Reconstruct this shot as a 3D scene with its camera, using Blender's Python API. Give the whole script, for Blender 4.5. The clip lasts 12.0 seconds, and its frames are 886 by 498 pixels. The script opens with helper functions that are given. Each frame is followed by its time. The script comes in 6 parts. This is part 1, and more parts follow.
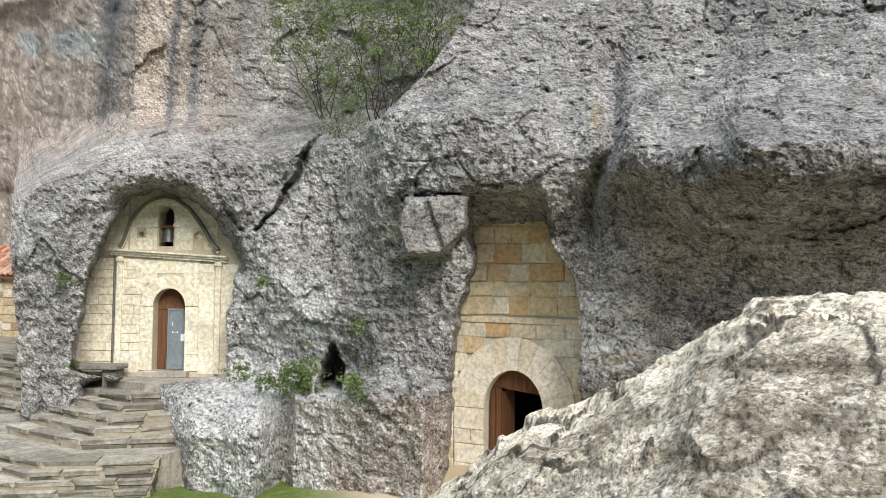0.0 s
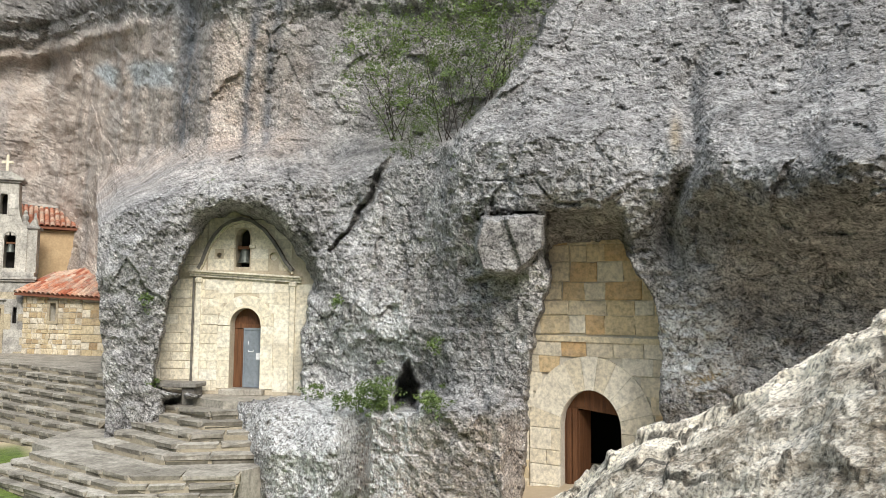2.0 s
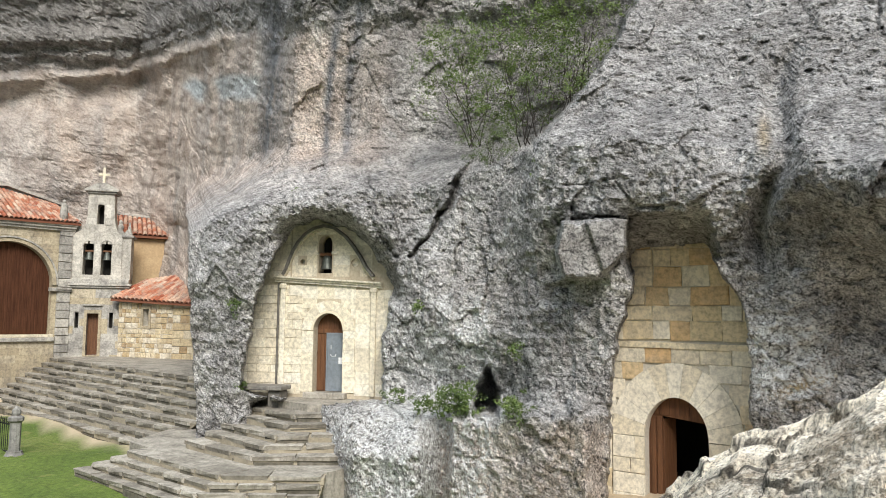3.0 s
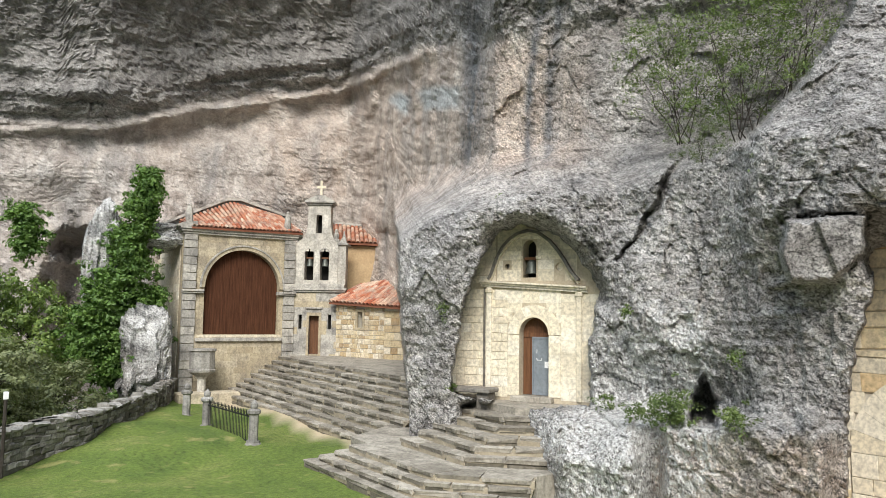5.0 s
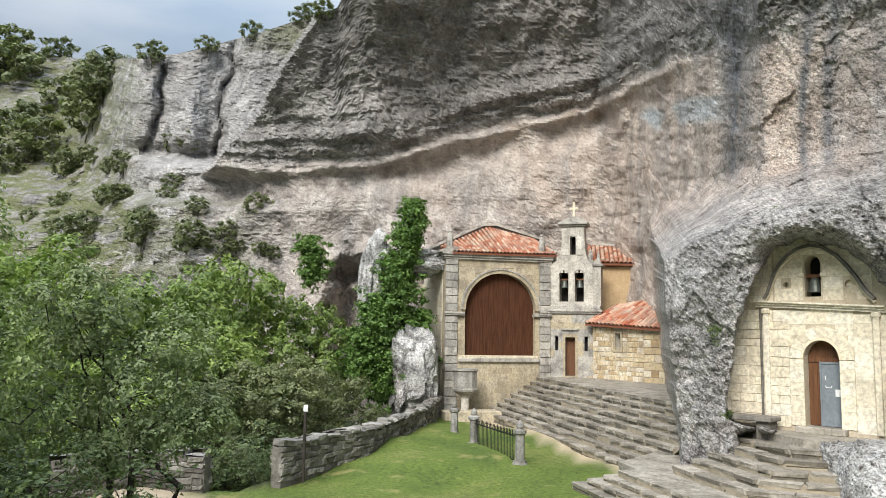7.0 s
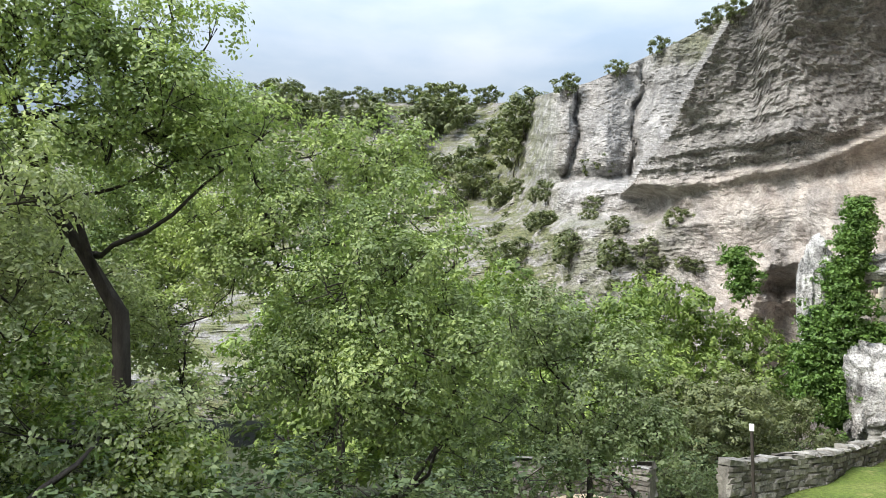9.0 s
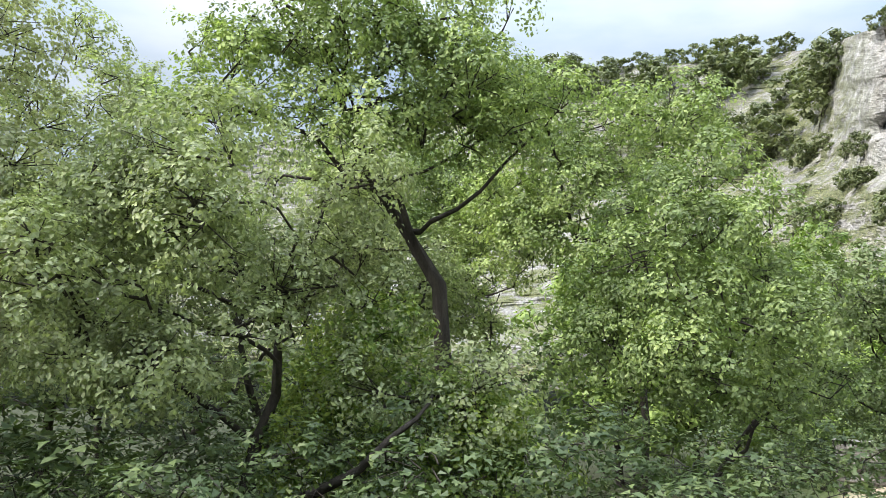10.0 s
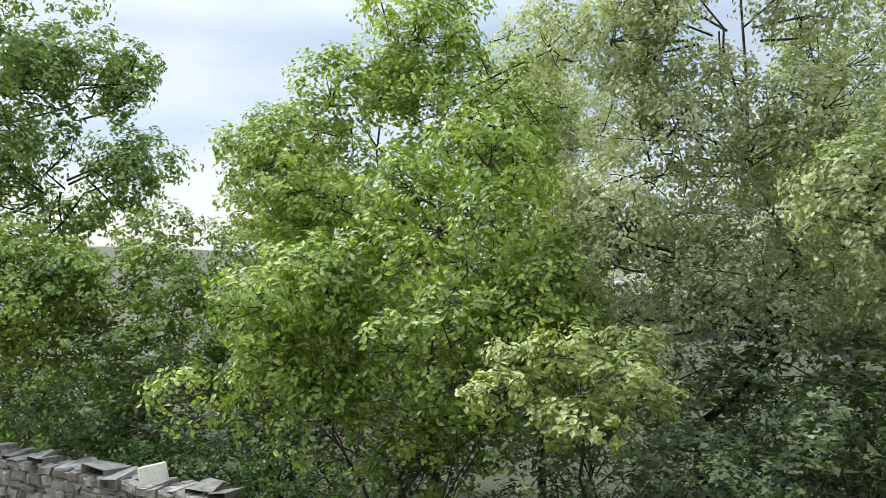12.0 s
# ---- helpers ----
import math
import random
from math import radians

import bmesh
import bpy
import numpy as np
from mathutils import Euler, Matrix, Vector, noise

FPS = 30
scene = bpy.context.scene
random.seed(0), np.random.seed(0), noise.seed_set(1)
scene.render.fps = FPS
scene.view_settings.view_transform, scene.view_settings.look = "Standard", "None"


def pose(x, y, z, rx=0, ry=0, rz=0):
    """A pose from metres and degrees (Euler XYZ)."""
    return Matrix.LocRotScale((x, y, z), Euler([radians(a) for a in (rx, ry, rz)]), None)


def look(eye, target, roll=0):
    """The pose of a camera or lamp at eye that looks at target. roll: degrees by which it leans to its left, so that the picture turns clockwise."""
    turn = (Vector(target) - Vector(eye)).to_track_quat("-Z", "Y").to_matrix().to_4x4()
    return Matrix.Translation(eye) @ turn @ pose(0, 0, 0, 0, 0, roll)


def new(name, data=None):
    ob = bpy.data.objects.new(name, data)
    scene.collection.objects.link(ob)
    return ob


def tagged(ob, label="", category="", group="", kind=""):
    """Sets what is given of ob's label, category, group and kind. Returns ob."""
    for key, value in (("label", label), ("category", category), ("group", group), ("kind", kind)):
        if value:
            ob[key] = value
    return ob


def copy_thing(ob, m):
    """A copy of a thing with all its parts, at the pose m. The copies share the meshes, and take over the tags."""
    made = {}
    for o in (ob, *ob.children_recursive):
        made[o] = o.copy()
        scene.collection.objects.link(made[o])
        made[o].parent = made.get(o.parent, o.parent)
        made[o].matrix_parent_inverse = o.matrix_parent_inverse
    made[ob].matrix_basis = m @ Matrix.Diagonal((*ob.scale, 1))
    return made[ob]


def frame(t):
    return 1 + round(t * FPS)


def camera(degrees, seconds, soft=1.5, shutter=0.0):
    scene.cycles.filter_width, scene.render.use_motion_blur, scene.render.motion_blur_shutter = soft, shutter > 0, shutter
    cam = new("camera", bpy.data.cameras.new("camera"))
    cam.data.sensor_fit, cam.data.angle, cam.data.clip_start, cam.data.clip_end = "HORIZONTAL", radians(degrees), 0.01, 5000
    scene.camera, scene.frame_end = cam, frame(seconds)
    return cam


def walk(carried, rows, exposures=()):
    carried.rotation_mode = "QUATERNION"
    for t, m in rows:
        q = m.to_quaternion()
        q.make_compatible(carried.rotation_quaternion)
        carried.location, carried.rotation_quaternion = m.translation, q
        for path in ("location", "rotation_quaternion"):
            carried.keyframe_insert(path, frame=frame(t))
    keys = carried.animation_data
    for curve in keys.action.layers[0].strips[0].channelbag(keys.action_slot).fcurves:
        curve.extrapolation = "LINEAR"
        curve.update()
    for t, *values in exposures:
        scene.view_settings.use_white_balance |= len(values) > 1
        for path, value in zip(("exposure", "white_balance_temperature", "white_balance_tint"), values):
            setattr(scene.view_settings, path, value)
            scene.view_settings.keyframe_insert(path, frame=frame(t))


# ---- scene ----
cam = camera(60.3, 12.0, soft=0.8)
METRES, EYE, TILT, LEAN, TURN = 3.05, 4.8, 0.0, 0.0, 33.1
ROWS = [
    (0.0, 0.0, 0.0, 0.0, -0.03, 3.03, -0.52),
    (0.5, -0.0559, -0.0088, -0.0155, 0.14, 3.65, -0.5),
    (1.0, -0.108, -0.0218, -0.0285, 0.77, 4.17, -0.49),
    (1.5, -0.1442, -0.0283, -0.0317, 2.04, 4.47, -0.49),
    (2.0, -0.1627, -0.035, -0.0278, 4.03, 4.66, -0.51),
    (2.5, -0.1851, -0.0442, -0.0322, 6.62, 4.87, -0.55),
    (3.0, -0.1987, -0.059, -0.0375, 9.67, 5.08, -0.62),
    (5.0, -0.2674, -0.0816, -0.0143, 24.43, 5.03, -0.85),
    (5.5, -0.2914, -0.1048, -0.0108, 28.6, 5.0, -0.93),
    (6.0, -0.318, -0.1263, -0.0029, 32.96, 5.14, -0.99),
    (6.5, -0.3484, -0.1578, -0.001, 37.54, 5.59, -1.01),
    (8.5, -0.4474, -0.3094, -0.0391, 64.33, 7.65, -1.04),
    (9.0, -0.4419, -0.3424, -0.0525, 73.5, 7.08, -1.13),
    (9.5, -0.4334, -0.3918, -0.071, 83.51, 6.04, -1.16),
    (10.0, -0.4316, -0.443, -0.0796, 94.61, 4.69, -1.12),
    (10.5, -0.4261, -0.4895, -0.0857, 107.23, 3.34, -0.88),
    (11.0, -0.4014, -0.5224, -0.1112, 121.06, 2.36, -0.38),
    (11.5, -0.3572, -0.5605, -0.1186, 134.72, 1.45, 0.21),
    (12.0, -0.2841, -0.6325, -0.1194, 147.1, 0.7, 0.76),
]
walk(cam, [(t, pose(0, 0, EYE, TILT, LEAN, TURN) @ pose(METRES * x, METRES * y, METRES * z, 90 + pitch, roll, yaw)) for t, x, y, z, yaw, pitch, roll in ROWS], exposures=[(0.0, 0.46), (6.5, 0.50), (9.0, 0.90), (10.0, 1.16), (12.0, 1.12)])

# ---- world, sun, exposure ----
world = bpy.data.worlds.new("overcast_sky")
scene.world = world
world.use_nodes = True
wn, wl = world.node_tree.nodes, world.node_tree.links
wn.clear()
w_out = wn.new("ShaderNodeOutputWorld")
w_sky = wn.new("ShaderNodeTexSky")
w_sky.sky_type = "NISHITA"
w_sky.sun_disc = False
SUN_EL, SUN_AZ = 40.0, 234.0          # degrees; azimuth counted from +y towards -x
w_sky.sun_elevation, w_sky.sun_rotation = radians(SUN_EL), radians(-SUN_AZ)
w_bg1 = wn.new("ShaderNodeBackground")
w_bg1.inputs["Strength"].default_value = 0.085
wl.new(w_sky.outputs["Color"], w_bg1.inputs["Color"])
w_co = wn.new("ShaderNodeTexCoord")
w_map = wn.new("ShaderNodeMapping")
w_map.inputs["Scale"].default_value = (1.6, 1.6, 5.0)
wl.new(w_co.outputs["Generated"], w_map.inputs["Vector"])
w_noise = wn.new("ShaderNodeTexNoise")
w_noise.inputs["Scale"].default_value = 1.7
w_noise.inputs["Detail"].default_value = 6
wl.new(w_map.outputs["Vector"], w_noise.inputs["Vector"])
w_ramp = wn.new("ShaderNodeValToRGB")
w_ramp.color_ramp.elements[0].position, w_ramp.color_ramp.elements[1].position = 0.36, 0.66
w_ramp.color_ramp.elements[0].color = (0.50, 0.62, 0.76, 1)
w_ramp.color_ramp.elements[1].color = (0.86, 0.90, 0.95, 1)
wl.new(w_noise.outputs["Fac"], w_ramp.inputs["Fac"])
w_bg2 = wn.new("ShaderNodeBackground")
wl.new(w_ramp.outputs["Color"], w_bg2.inputs["Color"])
# an overcast sky is brightest overhead
w_sep = wn.new("ShaderNodeSeparateXYZ")
wl.new(w_co.outputs["Generated"], w_sep.inputs["Vector"])
w_grad = wn.new("ShaderNodeMapRange")
w_grad.inputs["From Min"].default_value, w_grad.inputs["From Max"].default_value = 0.28, 1.0
w_grad.inputs["To Min"].default_value, w_grad.inputs["To Max"].default_value = 0.46, 2.7
wl.new(w_sep.outputs["Z"], w_grad.inputs["Value"])
wl.new(w_grad.outputs["Result"], w_bg2.inputs["Strength"])
w_mix = wn.new("ShaderNodeMixShader")
w_mix.inputs["Fac"].default_value = 0.75
wl.new(w_bg1.outputs["Background"], w_mix.inputs[1])
wl.new(w_bg2.outputs["Background"], w_mix.inputs[2])
wl.new(w_mix.outputs["Shader"], w_out.inputs["Surface"])

sun = new("sun", bpy.data.lights.new("sun", "SUN"))
sun.data.energy, sun.data.angle, sun.data.color = 3.3, radians(28), (1.0, 0.95, 0.88)
s_dir = Vector((-math.sin(radians(SUN_AZ)) * math.cos(radians(SUN_EL)), math.cos(radians(SUN_AZ)) * math.cos(radians(SUN_EL)), math.sin(radians(SUN_EL))))
sun.matrix_world = look(s_dir * 60, (0, 0, 0))

# ---- numbers: noise, steps, outlines ----
def sstep(x, a, b):
    t = np.clip((x - a) / (b - a), 0, 1)
    return t * t * (3 - 2 * t)


def vnoise(p, seed=0):
    """Smooth value noise in -1..1 at an (n, 3) array of points."""
    i = np.floor(p).astype(np.int64)
    f = p - i
    f = f * f * f * (f * (f * 6 - 15) + 10)

    def hashed(dx, dy, dz):
        h = (i[:, 0] + dx) * 374761393 + (i[:, 1] + dy) * 668265263 + (i[:, 2] + dz) * 2147483647 + seed * 1274126177
        h = (h ^ (h >> 13)) * 1274126177 & 0x7FFFFFFF
        h = (h ^ (h >> 16)) * 668265263 & 0x7FFFFFFF
        return (h & 0xFFFFF) / 524287.5 - 1

    x00 = hashed(0, 0, 0) * (1 - f[:, 0]) + hashed(1, 0, 0) * f[:, 0]
    x10 = hashed(0, 1, 0) * (1 - f[:, 0]) + hashed(1, 1, 0) * f[:, 0]
    x01 = hashed(0, 0, 1) * (1 - f[:, 0]) + hashed(1, 0, 1) * f[:, 0]
    x11 = hashed(0, 1, 1) * (1 - f[:, 0]) + hashed(1, 1, 1) * f[:, 0]
    y0 = x00 * (1 - f[:, 1]) + x10 * f[:, 1]
    y1 = x01 * (1 - f[:, 1]) + x11 * f[:, 1]
    return y0 * (1 - f[:, 2]) + y1 * f[:, 2]


def fbm(p, octaves=4, seed=0, gain=0.5, ridged=False):
    total, amp, norm = 0, 1.0, 0.0
    for k in range(octaves):
        n = vnoise(p * 2.03 ** k + k * 17.3, seed + k)
        if ridged:
            n = 1 - 2 * np.abs(n)
        total, norm, amp = total + n * amp, norm + amp, amp * gain
    return total / norm


def broken(p, seed=0):
    """Tilted flat faces of broken rock: (height in -1..1, distance from the nearest joint)."""
    cell = np.floor(p).astype(np.int64)
    best = np.full(len(p), 9.0)
    second = np.full(len(p), 9.0)
    height = np.zeros(len(p))
    for k in range(27):
        c = cell + np.array((k % 3 - 1, k // 3 % 3 - 1, k // 9 - 1))
        h = (c[:, 0] * 374761393 + c[:, 1] * 668265263 + c[:, 2] * 2147483647 + seed * 1274126177)
        h = (h ^ (h >> 13)) * 1274126177 & 0x7FFFFFFF
        h = (h ^ (h >> 16)) * 668265263 & 0x7FFFFFFF
        h = h ^ (h >> 11)
        off = p - c - np.stack([(h & 255), (h >> 8) & 255, (h >> 16) & 255], 1) / 255.0
        d = np.sqrt((off * off).sum(1))
        tilt = (off * (np.stack([(h >> 3) & 127, (h >> 10) & 127, (h >> 17) & 127], 1) / 63.5 - 1)).sum(1) + 0.5 * (((h >> 6) & 63) / 31.5 - 1)
        nearer = d < best
        second = np.where(nearer, best, np.minimum(second, d))
        height = np.where(nearer, tilt, height)
        best = np.where(nearer, d, best)
    return height, second - best


def inside(a, e, poly):
    """True where the points (a, e) lie in the outline."""
    hit = np.zeros(a.shape, bool)
    for (x0, y0), (x1, y1) in zip(poly, poly[1:] + poly[:1]):
        if y0 != y1:
            hit ^= ((y0 > e) != (y1 > e)) & (a < (x1 - x0) * (e - y0) / (y1 - y0) + x0)
    return hit


def edge_distance(a, e, poly, closed=True):
    best = np.full(a.shape, 1e9)
    ring = list(zip(poly, poly[1:] + poly[:1])) if closed else list(zip(poly, poly[1:]))
    for (x0, y0), (x1, y1) in ring:
        dx, dy = x1 - x0, y1 - y0
        t = np.clip(((a - x0) * dx + (e - y0) * dy) / (dx * dx + dy * dy), 0, 1)
        best = np.minimum(best, np.hypot(a - x0 - t * dx, e - y0 - t * dy))
    return best


def within(a, e, poly, soft):
    """1 inside the outline, falling to 0 at the given distance outside it."""
    d = edge_distance(a, e, poly)
    d = np.where(inside(a, e, poly), -d, d)
    return 1 - sstep(d, -soft, soft)


# ---- materials ----
def material(name):
    m = bpy.data.materials.new(name)
    m.use_nodes = True
    return m, m.node_tree.nodes, m.node_tree.links, m.node_tree.nodes["Principled BSDF"]


class Net:
    """Short hand for a node tree."""
    def __init__(self, name, rough=0.8, metal=0.0):
        self.m, self.n, self.l, self.b = material(name)
        self.b.inputs["Roughness"].default_value, self.b.inputs["Metallic"].default_value = rough, metal
        self.b.inputs["Specular IOR Level"].default_value = 0.3
        self.co = self.n.new("ShaderNodeNewGeometry").outputs["Position"]
        self.bumped = None

    def put(self, socket, value):
        if isinstance(value, (int, float)):
            socket.default_value = value
        elif isinstance(value, tuple):
            socket.default_value = (*value, 1) if len(value) == 3 and socket.type == "RGBA" else value
        else:
            self.l.new(value, socket)

    def scaled(self, s, co=None):
        k = self.n.new("ShaderNodeMapping")
        k.inputs["Scale"].default_value = s if isinstance(s, tuple) else (s, s, s)
        self.l.new(co or self.co, k.inputs["Vector"])
        return k.outputs["Vector"]

    def noise(self, s, detail=5, rough=0.55, distortion=0.0, co=None):
        k = self.n.new("ShaderNodeTexNoise")
        k.inputs["Scale"].default_value = 1.0
        k.inputs["Detail"].default_value, k.inputs["Roughness"].default_value, k.inputs["Distortion"].default_value = detail, rough, distortion
        self.l.new(self.scaled(s, co), k.inputs["Vector"])
        return k.outputs["Fac"]

    def voronoi(self, s, feature="F1", co=None):
        k = self.n.new("ShaderNodeTexVoronoi")
        k.feature = feature
        k.inputs["Scale"].default_value = 1.0
        self.l.new(self.scaled(s, co), k.inputs["Vector"])
        return k.outputs["Distance"]

    def ramp(self, fac, *stops):
        k = self.n.new("ShaderNodeValToRGB")
        while len(k.color_ramp.elements) < len(stops):
            k.color_ramp.elements.new(0.5)
        for el, (at, col) in zip(k.color_ramp.elements, stops):
            el.position = at
            el.color = (*col, 1) if isinstance(col, tuple) else (col, col, col, 1)
        self.put(k.inputs["Fac"], fac)
        return k.outputs["Color"]

    def mix(self, fac, a, b, mode="MIX"):
        k = self.n.new("ShaderNodeMix")
        k.data_type, k.blend_type = "RGBA", mode
        self.put(k.inputs[0], fac), self.put(k.inputs[6], a), self.put(k.inputs[7], b)
        return k.outputs[2]

    def math(self, op, a, b=0.0):
        k = self.n.new("ShaderNodeMath")
        k.operation = op
        self.put(k.inputs[0], a), self.put(k.inputs[1], b)
        return k.outputs[0]

    def attr(self, name):
        k = self.n.new("ShaderNodeAttribute")
        k.attribute_name = name
        return k.outputs["Fac"]

    def random(self):
        return self.n.new("ShaderNodeObjectInfo").outputs["Random"]

    def island(self):
        return self.n.new("ShaderNodeNewGeometry").outputs["Random Per Island"]

    def bump(self, height, strength, distance):
        k = self.n.new("ShaderNodeBump")
        k.inputs["Strength"].default_value, k.inputs["Distance"].default_value = strength, distance
        self.put(k.inputs["Height"], height)
        if self.bumped:
            self.l.new(self.bumped, k.inputs["Normal"])
        self.bumped = k.outputs["Normal"]
        self.l.new(self.bumped, self.b.inputs["Normal"])

    def done(self, colour):
        self.put(self.b.inputs["Base Color"], colour)
        return self.m


def limestone():
    k = Net("weathered_limestone", 0.9)
    calm = k.attr("calm")
    lively = k.math("SUBTRACT", 1.0, k.math("MULTIPLY", calm, 0.45))
    big, mid, fine = k.noise(0.16, 5), k.noise(0.8, 9, 0.62, 0.9), k.noise(5.5, 8, 0.7)
    grey = k.ramp(mid, (0.30, (0.15, 0.15, 0.152)), (0.5, (0.365, 0.36, 0.352)), (0.68, (0.60, 0.59, 0.575)))
    tan = k.ramp(mid, (0.28, (0.36, 0.285, 0.235)), (0.5, (0.56, 0.475, 0.41)), (0.72, (0.70, 0.63, 0.56)))
    col = k.mix(k.attr("warm"), grey, tan)
    col = k.mix(k.math("MULTIPLY", k.ramp(big, (0.5, 0.0), (0.68, 1.0)), 0.3), col, (0.40, 0.345, 0.29))
    wash = k.ramp(k.noise((0.5, 0.5, 0.12), 6, 0.6, 0.5), (0.48, 0.0), (0.66, 0.5))
    col = k.mix(wash, col, k.mix(mid, (0.155, 0.157, 0.163), (0.30, 0.302, 0.308)))
    streak = k.noise((0.55, 0.55, 0.05), 7, 0.62)
    col = k.mix(k.math("MULTIPLY", k.ramp(k.math("ADD", k.math("MULTIPLY", mid, 0.6), k.math("MULTIPLY", streak, 0.5)), (0.42, 0.15), (0.60, 1.0)), k.attr("streak")), col, k.mix(mid, (0.10, 0.105, 0.115), (0.24, 0.25, 0.265)))
    # dark mask: shade of overhang and lip mixed into the rock colour
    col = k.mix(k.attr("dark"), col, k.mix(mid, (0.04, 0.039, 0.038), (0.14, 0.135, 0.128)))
    lich = k.ramp(k.noise(3.2, 9, 0.75, 0.6), (0.50, 0.0), (0.60, 1.0))
    col = k.mix(k.math("MULTIPLY", lich, k.attr("pale")), col, (0.68, 0.68, 0.66))
    col = k.mix(k.attr("ochre"), col, k.mix(mid, (0.30, 0.19, 0.07), (0.55, 0.42, 0.2)))
    col = k.mix(k.attr("blue"), col, k.mix(mid, (0.36, 0.42, 0.45), (0.55, 0.6, 0.62)))
    col = k.mix(k.math("MULTIPLY", k.attr("green"), k.ramp(k.noise((0.30, 0.30, 1.0), 9, 0.75), (0.44, 0.0), (0.52, 0.9))), col, k.mix(k.ramp(fine, (0.35, 0.0), (0.65, 1.0)), (0.05, 0.07, 0.025), (0.20, 0.205, 0.085)))
    # pocks and flutes drawn out along the beds, pale-rimmed, pit shade put in colour
    tip = k.n.new("ShaderNodeMapping")
    tip.inputs["Rotation"].default_value = (0.22, -0.18, 0.0)
    k.l.new(k.co, tip.inputs["Vector"])
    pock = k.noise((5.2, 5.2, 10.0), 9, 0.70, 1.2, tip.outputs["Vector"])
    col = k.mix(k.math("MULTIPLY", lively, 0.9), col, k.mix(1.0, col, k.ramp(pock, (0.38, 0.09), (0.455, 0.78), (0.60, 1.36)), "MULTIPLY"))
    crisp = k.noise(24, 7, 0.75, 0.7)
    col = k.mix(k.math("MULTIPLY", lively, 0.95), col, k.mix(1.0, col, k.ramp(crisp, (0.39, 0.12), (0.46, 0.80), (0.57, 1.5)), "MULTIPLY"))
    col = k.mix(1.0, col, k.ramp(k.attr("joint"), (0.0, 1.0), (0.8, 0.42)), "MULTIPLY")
    crust = k.ramp(k.noise(11.0, 9, 0.8), (0.50, 0.0), (0.535, 1.0))
    col = k.mix(k.math("MULTIPLY", crust, k.ramp(k.math("ADD", k.attr("pale"), k.math("MULTIPLY", mid, 0.8)), (0.80, 0.0), (1.25, 0.9))), col, (0.80, 0.80, 0.79))
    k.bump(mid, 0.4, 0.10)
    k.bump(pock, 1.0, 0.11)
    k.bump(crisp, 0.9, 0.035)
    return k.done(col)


def slab_rock():
    k = Net("pale_layered_rock", 0.9)
    mid, fine = k.noise((1.5, 1.5, 4.0), 10, 0.70, 0.35), k.noise(26, 8, 0.75)
    col = k.ramp(mid, (0.36, (0.09, 0.076, 0.058)), (0.43, (0.30, 0.255, 0.195)), (0.47, (0.50, 0.445, 0.36)), (0.54, (0.70, 0.645, 0.55)))
    col = k.mix(k.ramp(k.noise(5, 9, 0.75), (0.52, 0.0), (0.57, 0.75)), col, k.mix(fine, (0.05, 0.044, 0.038), (0.30, 0.265, 0.22)))
    scurf = k.noise((13, 13, 20), 9, 0.8)
    col = k.mix(k.math("MULTIPLY", k.ramp(k.math("ADD", k.math("MULTIPLY", scurf, 0.7), k.math("MULTIPLY", k.noise(1.1, 5, 0.6), 0.5)), (0.61, 0.0), (0.64, 1.0)), 0.8), col, k.mix(fine, (0.10, 0.08, 0.058), (0.38, 0.315, 0.235)))
    col = k.mix(k.ramp(k.noise((8, 8, 11), 9, 0.8), (0.53, 0.0), (0.57, 0.6)), col, (0.70, 0.64, 0.54))
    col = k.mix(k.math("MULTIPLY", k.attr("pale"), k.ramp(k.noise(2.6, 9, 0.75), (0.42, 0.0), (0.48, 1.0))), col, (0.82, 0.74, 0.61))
    col = k.mix(0.9, col, k.mix(1.0, col, k.ramp(fine, (0.40, 0.25), (0.48, 0.95), (0.58, 1.3)), "MULTIPLY"))
    col = k.mix(k.ramp(k.voronoi(1.9), (0.0, 0.8), (0.05, 0.0)), col, (0.42, 0.25, 0.10))
    col = k.mix(1.0, col, k.ramp(k.attr("joint"), (0.0, 1.0), (0.75, 0.22)), "MULTIPLY")
    k.bump(k.noise((6, 6, 14), 8, 0.72, 0.3), 0.8, 0.05)
    k.bump(fine, 1.0, 0.03)
    return k.done(col)


def cut_stone(name, lo, mid_c, hi, wear=(0.22, 0.2, 0.17), amount=0.5):
    k = Net(name, 0.85)
    r = k.random()
    col = k.ramp(r, (0.0, lo), (0.5, mid_c), (1.0, hi))
    n1, n2 = k.noise(1.3, 7, 0.65), k.noise(9, 8, 0.7)
    col = k.mix(k.math("MULTIPLY", k.ramp(n1, (0.46, 0.0), (0.66, 1.0)), amount), col, wear)
    col = k.mix(0.6, col, k.mix(1.0, col, k.ramp(n2, (0.34, 0.4), (0.58, 1.2)), "MULTIPLY"))
    run = k.ramp(k.noise((2.2, 2.2, 0.4), 8, 0.7, 0.4), (0.54, 0.0), (0.62, 1.0))
    col = k.mix(k.math("MULTIPLY", run, amount * 0.6), col, wear)
    col = k.mix(k.ramp(k.noise(14, 8, 0.8), (0.57, 0.0), (0.63, 0.35)), col, wear)
    k.bump(n1, 0.5, 0.05)
    k.bump(n2, 0.6, 0.018)
    return k.done(col)


